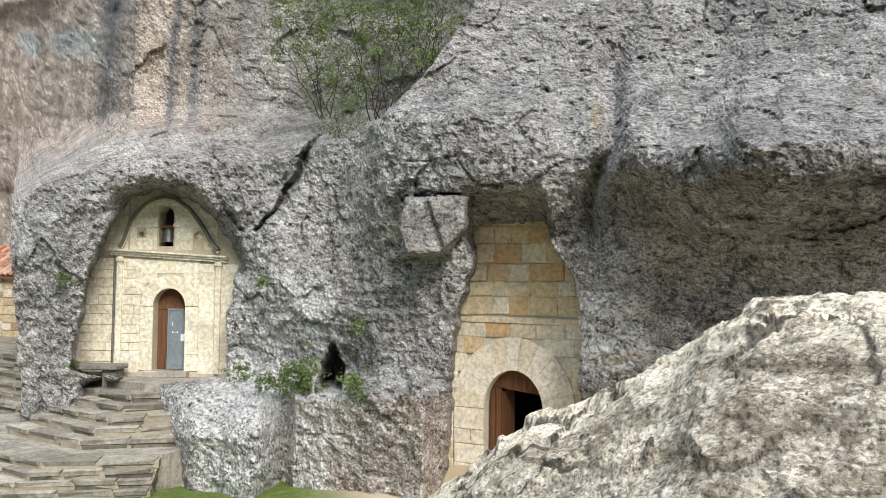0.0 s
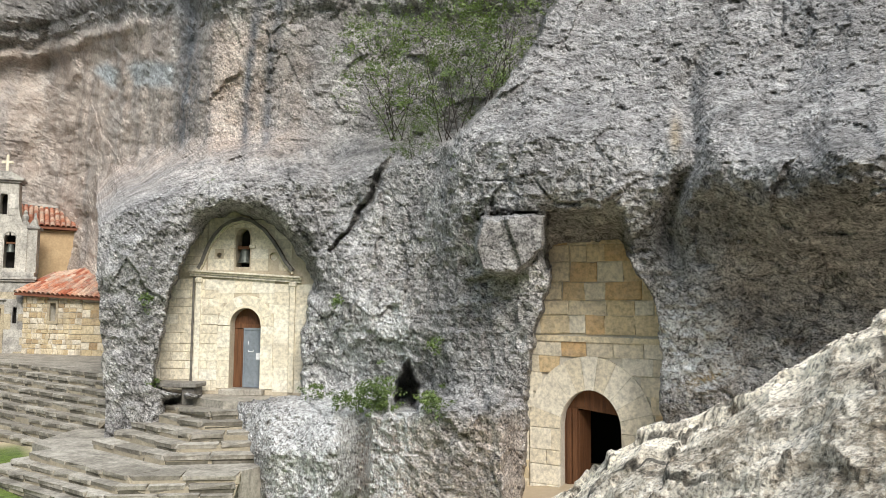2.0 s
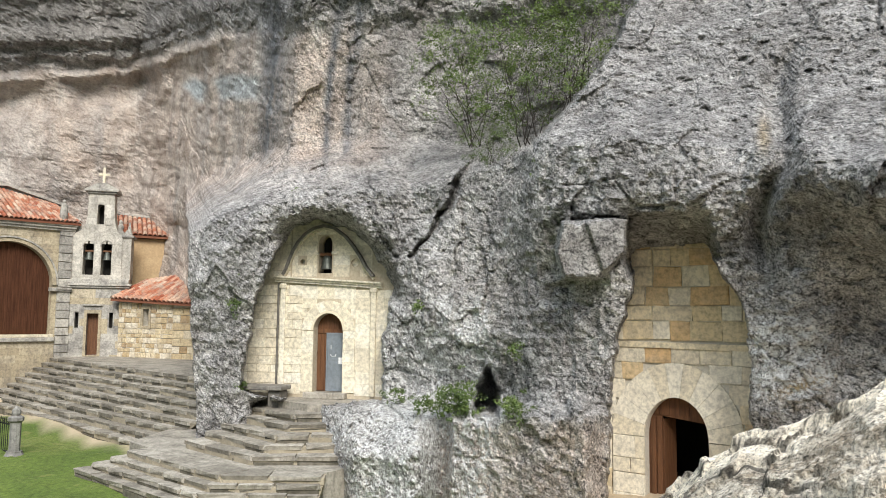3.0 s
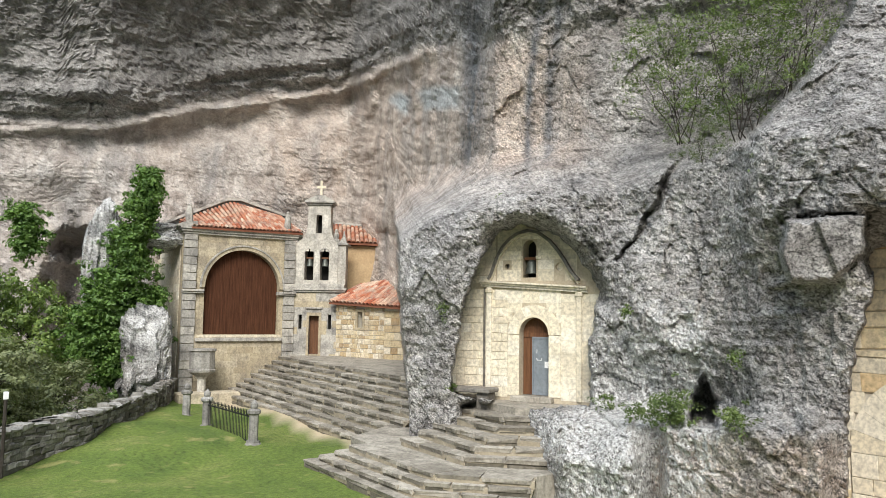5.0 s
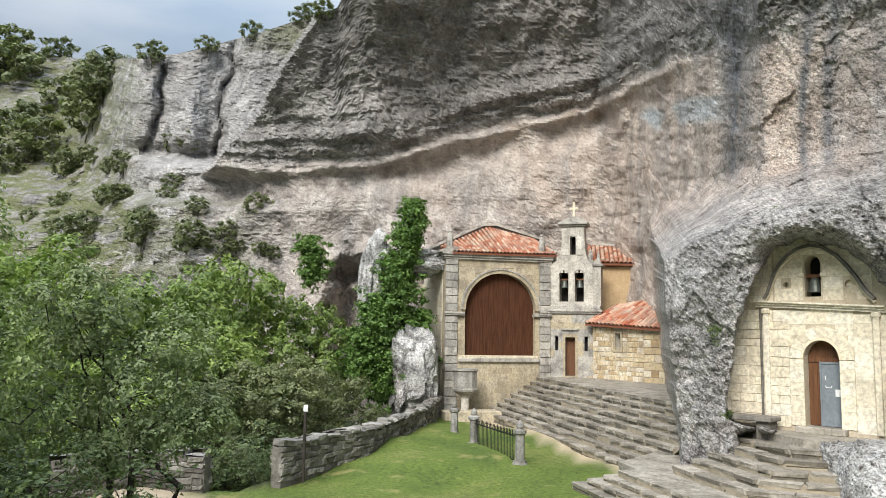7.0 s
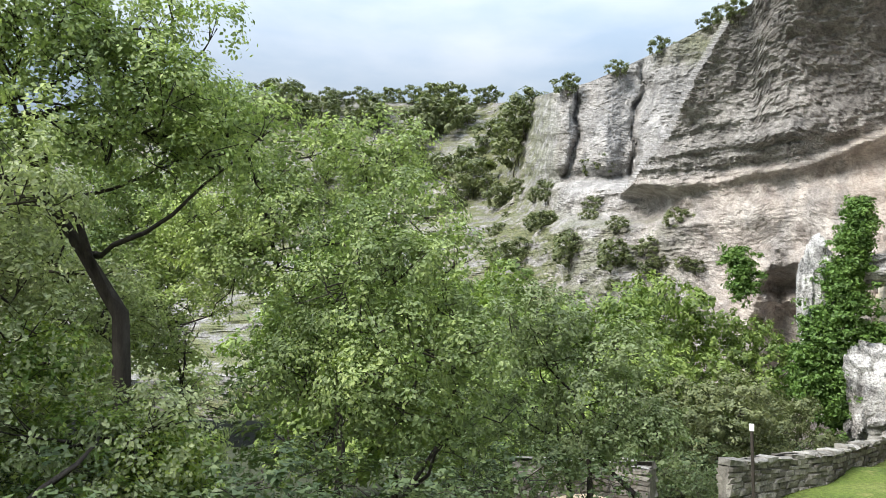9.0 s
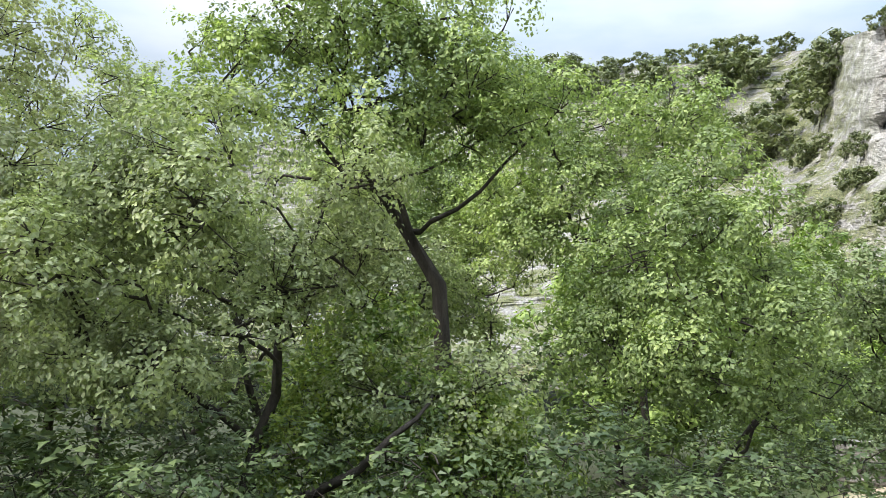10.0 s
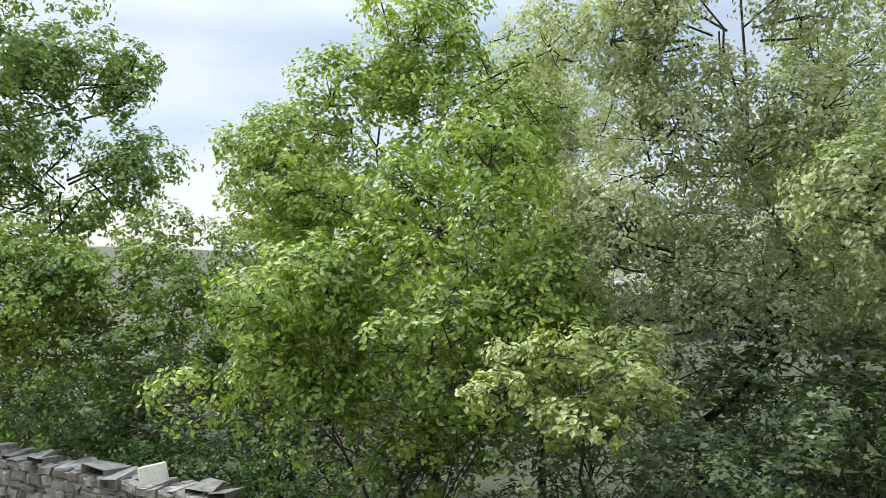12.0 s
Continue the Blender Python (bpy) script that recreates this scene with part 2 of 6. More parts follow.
def plain(name, a, b, scale=4.0, rough=0.8, metal=0.0, bump=0.01, stretch=(1, 1, 1), spec=0.3):
    k = Net(name, rough, metal)
    k.b.inputs["Specular IOR Level"].default_value = spec
    n = k.noise(tuple(scale * s for s in stretch), 7, 0.65)
    f = k.noise(tuple(scale * 7 * s for s in stretch), 5, 0.6)
    col = k.mix(k.ramp(n, (0.3, 0.0), (0.7, 1.0)), a, b)
    col = k.mix(0.35, col, k.mix(1.0, col, k.ramp(f, (0.3, 0.5), (0.65, 1.2)), "MULTIPLY"))
    if bump:
        k.bump(f, 0.6, bump)
    return k.done(col)


def leaf_stuff(name, dark, mid_c, light, trans=0.28):
    k = Net(name, 0.52)
    k.b.inputs["Specular IOR Level"].default_value = 0.45
    r = k.island()
    col = k.ramp(k.math("ADD", k.math("MULTIPLY", k.math("ADD", r, k.math("MULTIPLY", k.random(), 0.4)), 0.33), k.math("MULTIPLY", k.noise(1.0, 4), 0.65)), (0.22, dark), (0.5, mid_c), (0.8, light))
    k.put(k.b.inputs["Base Color"], col)
    t = k.n.new("ShaderNodeBsdfTranslucent")
    k.put(t.inputs["Color"], k.mix(1.0, col, (1.05, 1.18, 0.62), "MULTIPLY"))
    mx = k.n.new("ShaderNodeMixShader")
    mx.inputs["Fac"].default_value = trans
    out = k.n["Material Output"]
    k.l.new(k.b.outputs["BSDF"], mx.inputs[1])
    k.l.new(t.outputs["BSDF"], mx.inputs[2])
    k.l.new(mx.outputs["Shader"], out.inputs["Surface"])
    return k.m


def grass_stuff():
    k = Net("lawn_grass", 0.9)
    n, f, g = k.noise(0.35, 6, 0.6), k.noise(7, 8, 0.75), k.noise(40, 5, 0.7)
    col = k.ramp(n, (0.3, (0.07, 0.112, 0.022)), (0.52, (0.112, 0.158, 0.03)), (0.72, (0.17, 0.195, 0.055)))
    col = k.mix(0.7, col, k.mix(1.0, col, k.ramp(f, (0.32, 0.28), (0.62, 1.45)), "MULTIPLY"))
    dry = k.ramp(k.noise(0.9, 6), (0.6, 0.0), (0.72, 0.8))
    col = k.mix(dry, col, (0.3, 0.27, 0.11))
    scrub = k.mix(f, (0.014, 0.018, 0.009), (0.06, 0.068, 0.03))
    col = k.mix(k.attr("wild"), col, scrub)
    col = k.mix(k.attr("sand"), col, k.mix(f, (0.42, 0.33, 0.22), (0.66, 0.55, 0.4)))
    k.bump(f, 0.7, 0.05)
    k.bump(g, 0.8, 0.03)
    return k.done(col)


ROCK = limestone()
SLAB = slab_rock()
ASHLAR_WARM = cut_stone("ochre_ashlar", (0.60, 0.40, 0.20), (0.69, 0.57, 0.36), (0.74, 0.66, 0.49), (0.44, 0.38, 0.29))
ASHLAR_PALE = cut_stone("cream_ashlar", (0.62, 0.555, 0.43), (0.73, 0.66, 0.51), (0.78, 0.735, 0.62), (0.44, 0.40, 0.33), 0.36)
PLASTER = plain("cream_render", (0.66, 0.58, 0.42), (0.74, 0.68, 0.54), 0.9, 0.9, bump=0.006)
ASHLAR_GREY = cut_stone("grey_ashlar", (0.30, 0.288, 0.262), (0.41, 0.392, 0.352), (0.52, 0.495, 0.44), (0.14, 0.132, 0.125), 0.75)
BUFF = cut_stone("buff_ashlar", (0.38, 0.32, 0.22), (0.46, 0.395, 0.275), (0.52, 0.455, 0.34), (0.22, 0.19, 0.15), 0.7)
RUBBLE = cut_stone("rubble_stone", (0.36, 0.25, 0.13), (0.56, 0.46, 0.29), (0.72, 0.66, 0.54), (0.28, 0.23, 0.17), 0.55)
BELFRY = cut_stone("lichened_pale_ashlar", (0.44, 0.415, 0.365), (0.53, 0.50, 0.44), (0.63, 0.60, 0.535), (0.20, 0.19, 0.17), 0.65)
# darker copy of the step stone: riser shade put into the colour, with moss
RISER = cut_stone("shaded_riser_stone", (0.09, 0.082, 0.062), (0.14, 0.125, 0.098), (0.20, 0.182, 0.15), (0.06, 0.058, 0.04), 0.7)
PALE_JOINT = plain("worn_cream_mortar", (0.40, 0.34, 0.25), (0.56, 0.49, 0.37), 2.2, 0.95)
STEP_BED = plain("step_mortar", (0.22, 0.19, 0.14), (0.40, 0.35, 0.26), 2.6, 0.95)
MORTAR = plain("lime_mortar", (0.52, 0.48, 0.40), (0.64, 0.60, 0.52), 3, 0.95)
OCHRE = plain("ochre_render", (0.40, 0.28, 0.16), (0.50, 0.37, 0.22), 1.2, 0.95)
TILE = cut_stone("terracotta", (0.30, 0.085, 0.045), (0.46, 0.17, 0.09), (0.60, 0.44, 0.33), (0.38, 0.33, 0.27), 0.75)
WOOD = plain("brown_wood", (0.085, 0.036, 0.017), (0.17, 0.078, 0.036), 3, 0.6, bump=0.006, stretch=(4, 4, 0.35))
GATE_WOOD = plain("dark_red_wood", (0.045, 0.018, 0.010), (0.105, 0.045, 0.024), 3, 0.8, bump=0.006, stretch=(4, 4, 0.3), spec=0.1)
STEEL = plain("grey_sheet_steel", (0.20, 0.23, 0.26), (0.28, 0.31, 0.34), 1.5, 0.45, 0.3, bump=0.0)
IRON = plain("black_iron", (0.015, 0.016, 0.016), (0.04, 0.04, 0.038), 6, 0.6, 0.4, bump=0.003)
BRONZE = plain("old_bronze", (0.09, 0.10, 0.09), (0.16, 0.17, 0.15), 6, 0.5, 0.6, bump=0.003)
STEP = cut_stone("worn_step_stone", (0.22, 0.20, 0.165), (0.31, 0.284, 0.238), (0.42, 0.388, 0.33), (0.11, 0.098, 0.08), 0.7)
WALLSTONE = cut_stone("field_stone", (0.12, 0.11, 0.095), (0.22, 0.205, 0.18), (0.36, 0.34, 0.31), (0.07, 0.065, 0.06), 0.7)
# near-black: the shade inside openings, put into the colour
DARK = plain("interior_shade_black", (0.012, 0.011, 0.010), (0.02, 0.018, 0.016), 2, 0.95)
PAPER = plain("white_paper", (0.75, 0.76, 0.76), (0.82, 0.82, 0.82), 3, 0.7, bump=0.0)
GRASS = grass_stuff()
# bark colour lowered so that it holds the shadow on the trunks
BARK = plain("shadowed_bark", (0.022, 0.018, 0.015), (0.068, 0.058, 0.049), 5, 0.95, bump=0.03, stretch=(2, 2, 0.5))
LEAF_OAK = leaf_stuff("oak_leaves", (0.085, 0.115, 0.042), (0.21, 0.275, 0.11), (0.47, 0.55, 0.21), 0.36)
LEAF_BRIGHT = leaf_stuff("hazel_leaves", (0.05, 0.09, 0.022), (0.165, 0.25, 0.05), (0.43, 0.50, 0.11))
LEAF_DARK = leaf_stuff("holm_oak_leaves", (0.13, 0.145, 0.085), (0.33, 0.35, 0.205), (0.56, 0.58, 0.38), 0.38)
LEAF_OLIVE = leaf_stuff("olive_oak_leaves", (0.105, 0.125, 0.058), (0.27, 0.31, 0.165), (0.52, 0.57, 0.30), 0.38)
# green darkened: the shade beneath the trees is put into these leaves
LEAF_UNDER = leaf_stuff("shaded_undergrowth_leaves", (0.03, 0.055, 0.022), (0.08, 0.12, 0.045), (0.17, 0.215, 0.08), 0.25)
LEAF_SHRUB = leaf_stuff("dark_shrub_leaves", (0.045, 0.06, 0.026), (0.115, 0.14, 0.06), (0.21, 0.235, 0.105), 0.28)
LEAF_IVY = leaf_stuff("ivy_leaves", (0.04, 0.085, 0.02), (0.09, 0.17, 0.035), (0.17, 0.28, 0.06), 0.25)
LEAF_CLIFF = leaf_stuff("cliff_bush_leaves", (0.05, 0.08, 0.028), (0.115, 0.165, 0.05), (0.22, 0.28, 0.09), 0.3)
LEAF_VALLEY = leaf_stuff("valley_leaves", (0.05, 0.092, 0.025), (0.15, 0.22, 0.055), (0.33, 0.42, 0.115), 0.34)
# terracotta darkened to paint the shade between the tile rows
TILE_BED = plain("shaded_tile_bed", (0.16, 0.06, 0.035), (0.24, 0.10, 0.06), 3, 0.95)
LEAF_GREY = leaf_stuff("willow_leaves", (0.09, 0.12, 0.055), (0.18, 0.23, 0.105), (0.31, 0.37, 0.19), 0.3)


# ---- mesh helpers ----
def mesh_from(name, verts, faces, mat, smooth=False):
    me = bpy.data.meshes.new(name)
    verts, faces = np.asarray(verts, np.float32), np.asarray(faces, np.int32)
    k = faces.shape[1]
    me.vertices.add(len(verts))
    me.vertices.foreach_set("co", verts.ravel())
    me.loops.add(faces.size)
    me.loops.foreach_set("vertex_index", faces.ravel())
    me.polygons.add(len(faces))
    me.polygons.foreach_set("loop_start", np.arange(len(faces), dtype=np.int32) * k)
    me.polygons.foreach_set("loop_total", np.full(len(faces), k, np.int32))
    me.polygons.foreach_set("use_smooth", np.full(len(faces), smooth))
    me.materials.append(mat)
    me.update(calc_edges=True)
    return me


def part(name, bm, mat, parent, label=""):
    me = bpy.data.meshes.new(name)
    bmesh.ops.recalc_face_normals(bm, faces=bm.faces[:])
    bm.to_mesh(me)
    bm.free()
    me.materials.append(mat)
    ob = new(name, me)
    ob.parent = parent
    return tagged(ob, label)


def piece(name, me, parent, m):
    ob = new(name, me)
    ob.parent = parent
    ob.matrix_basis = m
    return ob


def box_into(bm, x0, x1, y0, y1, z0, z1, chamfer=0.0):
    vs = [bm.verts.new((x, y, z)) for z in (z0, z1) for y in (y0, y1) for x in (x0, x1)]
    fs = [bm.faces.new([vs[i] for i in q]) for q in ((0, 2, 3, 1), (4, 5, 7, 6), (0, 1, 5, 4), (2, 6, 7, 3), (0, 4, 6, 2), (1, 3, 7, 5))]
    if chamfer:
        es = list({e for f in fs for e in f.edges})
        bmesh.ops.bevel(bm, geom=es, offset=chamfer, segments=1, affect="EDGES")


def box(x0, x1, y0, y1, z0, z1, chamfer=0.0):
    bm = bmesh.new()
    box_into(bm, x0, x1, y0, y1, z0, z1, chamfer)
    return bm


def plate(loops, y0, y1):
    """A slab with holes: outlines in (x, z), from depth y0 (front) to y1."""
    bm = bmesh.new()
    rings = []
    for y in (y0, y1):
        edges = []
        for loop in loops:
            vs = [bm.verts.new((x, y, z)) for x, z in loop]
            rings.append(vs)
            edges += [bm.edges.new((p, q)) for p, q in zip(vs, vs[1:] + vs[:1])]
        bmesh.ops.triangle_fill(bm, use_beauty=True, edges=edges)
    n = len(loops)
    for a, b in zip(rings[:n], rings[n:]):
        for i in range(len(a)):
            j = (i + 1) % len(a)
            bm.faces.new((a[i], a[j], b[j], b[i]))
    return bm


def arch_loop(x0, x1, z0, spring, rise, n=18):
    """An opening's outline: jambs and a half ellipse of that rise."""
    c, r = (x0 + x1) / 2, (x1 - x0) / 2
    return [(x0, z0)] + [(c - r * math.cos(math.pi * i / n), spring + rise * math.sin(math.pi * i / n)) for i in range(n + 1)] + [(x1, z0)]


def ring_strip(x0, x1, spring, rise, width, y0, y1, n=24, a0=0.0, a1=1.0):
    """An arch band of that width outside an elliptic opening."""
    bm = bmesh.new()
    c, r = (x0 + x1) / 2, (x1 - x0) / 2
    prev = None
    for i in range(n + 1):
        t = math.pi * (a0 + (a1 - a0) * i / n)
        ring = []
        for w, y in ((0, y0), (width, y0), (width, y1), (0, y1)):
            ring.append(bm.verts.new((c - (r + w) * math.cos(t), y, spring + (rise + w) * math.sin(t))))
        if prev:
            for k in range(4):
                bm.faces.new((prev[k], prev[(k + 1) % 4], ring[(k + 1) % 4], ring[k]))
        else:
            bm.faces.new(ring)
        prev = ring
    bm.faces.new(prev)
    return bm


def lathe(profile, n=14, sides=None):
    bm = bmesh.new()
    rings = [[bm.verts.new((r * math.cos(2 * math.pi * (i + 0.5) / n), r * math.sin(2 * math.pi * (i + 0.5) / n), z)) for i in range(n)] for r, z in profile]
    for a, b in zip(rings, rings[1:]):
        for i in range(n):
            bm.faces.new((a[i], a[(i + 1) % n], b[(i + 1) % n], b[i]))
    bm.faces.new(rings[0][::-1]), bm.faces.new(rings[-1])
    return bm


def block_mesh(name, w, d, h, mat, chamfer=0.02, rough=0.0, rnd=random):
    """One stone: a box with worn edges, standing on z = 0, its face at y = 0."""
    bm = bmesh.new()
    c = min(chamfer, w * 0.2, h * 0.2)
    f = [(-w / 2 + c, -0.0, c), (w / 2 - c, 0, c), (w / 2 - c, 0, h - c), (-w / 2 + c, 0, h - c)]
    b = [(-w / 2, c, 0), (w / 2, c, 0), (w / 2, c, h), (-w / 2, c, h)]
    e = [(x, d, z) for x, _, z in b]
    jit = lambda p: (p[0] + rnd.uniform(-rough, rough), p[1] + rnd.uniform(-rough, rough), p[2] + rnd.uniform(-rough, rough))
    rows = [[bm.verts.new(jit(p)) for p in r] for r in (f, b)] + [[bm.verts.new(p) for p in e]]
    bm.faces.new(rows[0])
    for p, q in zip(rows, rows[1:]):
        for i in range(4):
            bm.faces.new((p[i], q[i], q[(i + 1) % 4], p[(i + 1) % 4]))
    bmesh.ops.recalc_face_normals(bm, faces=bm.faces[:])
    me = bpy.data.meshes.new(name)
    bm.to_mesh(me)
    bm.free()
    me.materials.append(mat)
    return me


# ---- the cliff ----
EYE0 = np.array((-0.5, -0.6, 4.75))       # the point round which the rock face is laid out
ALCOVE = [(57.0, -5.4), (56.6, -2.8), (56.1, 1.2), (55.0, 4.0), (53.6, 5.9), (52.0, 6.5), (50.2, 6.1), (48.6, 4.7), (47.3, 3.1), (46.5, 1.9), (46.6, -0.4), (46.9, -2.0), (46.9, -6.2), (52.0, -6.6)]
PORTAL = [(28.1, 4.7), (23.4, 5.1), (22.3, 2.8), (21.0, 1.0), (20.7, -3.0), (20.9, -18.0), (30.6, -18.0), (29.9, -5.9), (29.3, -1.5), (28.1, 2.3)]
BLOCK = [(33.5, 6.9), (28.6, 7.2), (28.8, 4.6), (30.6, 2.7), (33.3, 2.7), (33.9, 4.6)]
HOLE = [(40.0, -7.4), (39.6, -5.4), (38.9, -4.0), (38.1, -5.6), (38.2, -7.4)]
CRACK = [(38.6, 13.0), (40.9, 10.6), (42.0, 8.5), (43.2, 6.4), (44.9, 4.4)]
NOSE_E, NOSE_A = [5.0, 11.0, 11.9, 15.2, 17.6, 22.7, 25.2, 27.0, 60.0], [95.5, 94.5, 93.6, 91.0, 90.0, 86.7, 84.2, 90.0, 95.0]
SKY_A, SKY_E = [24, 62, 72, 80, 84.2, 85.2, 91, 96.4, 102, 112, 119, 126, 136, 150, 162, 170], [40, 40, 36, 30, 25.4, 23.5, 21.2, 19.2, 17.9, 17.8, 17.9, 17.0, 13.5, 9.8, 3.0, 0.5]


def cliff_distance(a, e):
    """How far the rock lies from the layout point, by bearing and slope in degrees."""
    near = np.interp(a, [-60, -30, -5, 8, 16, 21, 30, 36, 42, 47, 52, 57, 62], [34, 21, 15.4, 15.2, 15.9, 16.7, 16.9, 18.3, 20.4, 22.4, 23.2, 24.3, 25.0])
    lip = np.interp(a, [-30, -5, 4, 14, 19, 22.6, 28, 34, 38, 41], [5.0, 5.5, 5.8, 6.2, 6.8, 7.2, 8.0, 7.8, 4.0, -2.0])
    lip = lip + (1.6 * fbm(np.stack([a * 0.16, 0 * a, 0 * a], 1), 4, 33) + 0.5 * fbm(np.stack([a * 0.8, e * 0.5, 0 * a], 1), 3, 34)) * (1 - sstep(a, 16, 22))
    bulge = 1 - sstep(a, 33, 40)
    d = e - lip
    near = near + bulge * (1.0 * (1 - 0.8 * sstep(a, 13, 19)) * (1 - sstep(d, -2.6 - 3.4 * (1 - sstep(a, 14, 22)), 0.4 + 2.0 * (1 - sstep(a, 14, 22)))) - (0.35 + 0.85 * (1 - sstep(a, 17, 22))) * np.exp(-((d - 0.9 - 2.3 * (1 - sstep(a, 17, 22))) / 3.4) ** 2) + 0.36 * np.clip(d - 4.5, 0, 40))
    near = near - 0.35 * np.exp(-((a - 24) / 3.2) ** 2 - ((e - 10.5) / 3.5) ** 2)
    near = near - 1.3 * np.exp(-((a - 7) / 6) ** 2 - ((e - 10) / 5) ** 2)
    near = near + 0.8 * np.exp(-((a - 18.8 + (e - 10) * 0.15 + 0.6 * np.sin(e * 0.7)) / 0.8) ** 2) * sstep(e, 1, 6) * (1 - sstep(e, 16, 20))
    mid = sstep(a, 35, 38) * (1 - sstep(a, 45, 47))
    near = near + mid * (0.10 * np.clip(e + 2, 0, 14) + 0.8 * sstep(-e, 1, 6) * (1 - sstep(-e, 5.5, 7.5)))
    lower = sstep(-e + 0.9 * fbm(np.stack([a * 0.9, e * 0.9, 0 * a], 1), 3, 77), 6.0, 7.6)
    near = near + lower * (-1.4 * sstep(a, 30.3, 32) * (1 - sstep(a, 41.5, 42.6)) - 3.3 * (0.5 + 0.5 * sstep(-e, 6.6, 10.5)) * sstep(a, 41.8, 44.6) * (1 - sstep(a, 48.2, 52.4)) + 3.0 * sstep(a, 51.0, 52.5) * (1 - sstep(a, 55.6, 56.8)))
    arch = np.exp(-(np.hypot((a - 51.5) / 1.25, e - 1.5) - 6.4) ** 2 / 1.6) * sstep(e, -3, 3)
    near = near - 0.35 * arch
    near = near + 0.5 * sstep(a, 57.5, 61)
    top = np.interp(a, [20, 24, 28, 30.6, 35.6, 41, 45, 51, 56, 60, 62], [44, 30, 22, 18, 12.2, 10.2, 8.8, 8.8, 8.0, 6.2, 4.5])
    width = np.interp(a, [28, 36, 45, 60], [0.7, 1.2, 4.5, 4.0])
    up = sstep((e - top) / width, 0, 1)
    up = np.maximum(up, sstep(a, 60.7 + 0.08 * e, 60.82 + 0.08 * e))

    back = np.interp(a, [20, 30, 40, 48, 54, 60, 65, 75, 82, 90, 96], [22.5, 23.5, 25, 26, 28.5, 42, 55.5, 56.5, 56, 59, 64])
    ledge = np.interp(a, [20, 45, 52, 59.4, 66, 75, 83, 90, 98], [21.5, 21.5, 20.5, 19.6, 16.6, 14.8, 12.6, 11.6, 11.6])
    slope = np.interp(a, [40, 56, 64, 84], [0.25, 0.32, 0.55, 0.58])
    over = np.clip(e - ledge, 0, 18)
    wide = sstep(a, 54, 64)
    back = back - slope * over - wide * (0.7 * np.exp(-((e - ledge + 0.2) / 0.35) ** 2) + 0.5 * np.exp(-((e - ledge - 2.3) / 0.6) ** 2))
    for up_e, amp in ((0.9, 0.26), (1.8, 0.2), (3.5, 0.14)):
        back = back - wide * amp * sstep(e - ledge - 0.25 * np.sin(a * 0.35 + up_e), up_e - 0.1, up_e + 0.06) * (1 - sstep(e - ledge, up_e + 0.2, up_e + 0.75))
    back = back + wide * 0.6 * np.exp(-((e - ledge + 1.7) / 1.0) ** 2)
    rib = np.exp(-((a - 78.5) / 2.2) ** 2) * (1 - sstep(e, 5.5, 10))
    back = back - 4.5 * rib - 2.0 * np.exp(-((a - 81.5) / 1.5) ** 2) * (1 - sstep(e, 3, 7))
    shade = (1 - sstep(np.hypot((a - 83.4) / 1.9, (e - 0.5) / 5.2) + 0.35 * fbm(np.stack([a * 0.9, e * 0.7, 0 * a], 1), 3, 88), 0.35, 1.15))
    back = back + 6 * shade

    far = np.interp(a, [84, 92, 98, 104, 112, 126, 150, 170], [66, 70, 72, 84, 96, 110, 120, 130])
    hill = sstep(a, 98.5, 104)
    far = far + hill * np.clip(e - 5, -8, 20) * 3.6 + (1 - hill) * (3.5 * sstep(e, 11.2, 12.6) + 0.35 * np.clip(e - 12, 0, 10))
    for c in (93.2, 97.6, 100.4):
        far = far + 1.5 * np.exp(-((a - c + (e - 15) * 0.12 + 0.22 * np.sin(e * 1.1 + c) + 0.1 * np.sin(e * 2.9 + 2 * c)) / 0.24) ** 2) * sstep(e, 11.5, 13)
    for c in (95.4, 99.0, 91.5):
        far = far - 3.2 * np.exp(-((a - c + (e - 15) * 0.12) / 1.5) ** 2) * sstep(e, 11.8, 13.5)
    step = np.clip(e, 0, 9)
    far = far - (1 - sstep(e, 8.6, 9.8)) * 6 * sstep(a, 87, 91) * (1 - sstep(a, 104, 108)) + 0.5 * np.clip(step - 4, 0, 9) * sstep(a, 88, 92)
    far = far - 5.0 * (1 - sstep(e, 11, 12.6)) * (1 - sstep(a, 94, 100))
    gone = np.interp(e, NOSE_E, NOSE_A)
    left = sstep(a - gone, -0.02, 0.08)
    low_left = 1 - sstep(e, 10.6, 11.8)
    left = np.where(low_left > 0, left * (1 - low_left) + low_left * sstep(a, 86, 96), left)
    r = (near * (1 - up) + back * up) * (1 - left) + far * left
    return r, up, left, ledge, lip


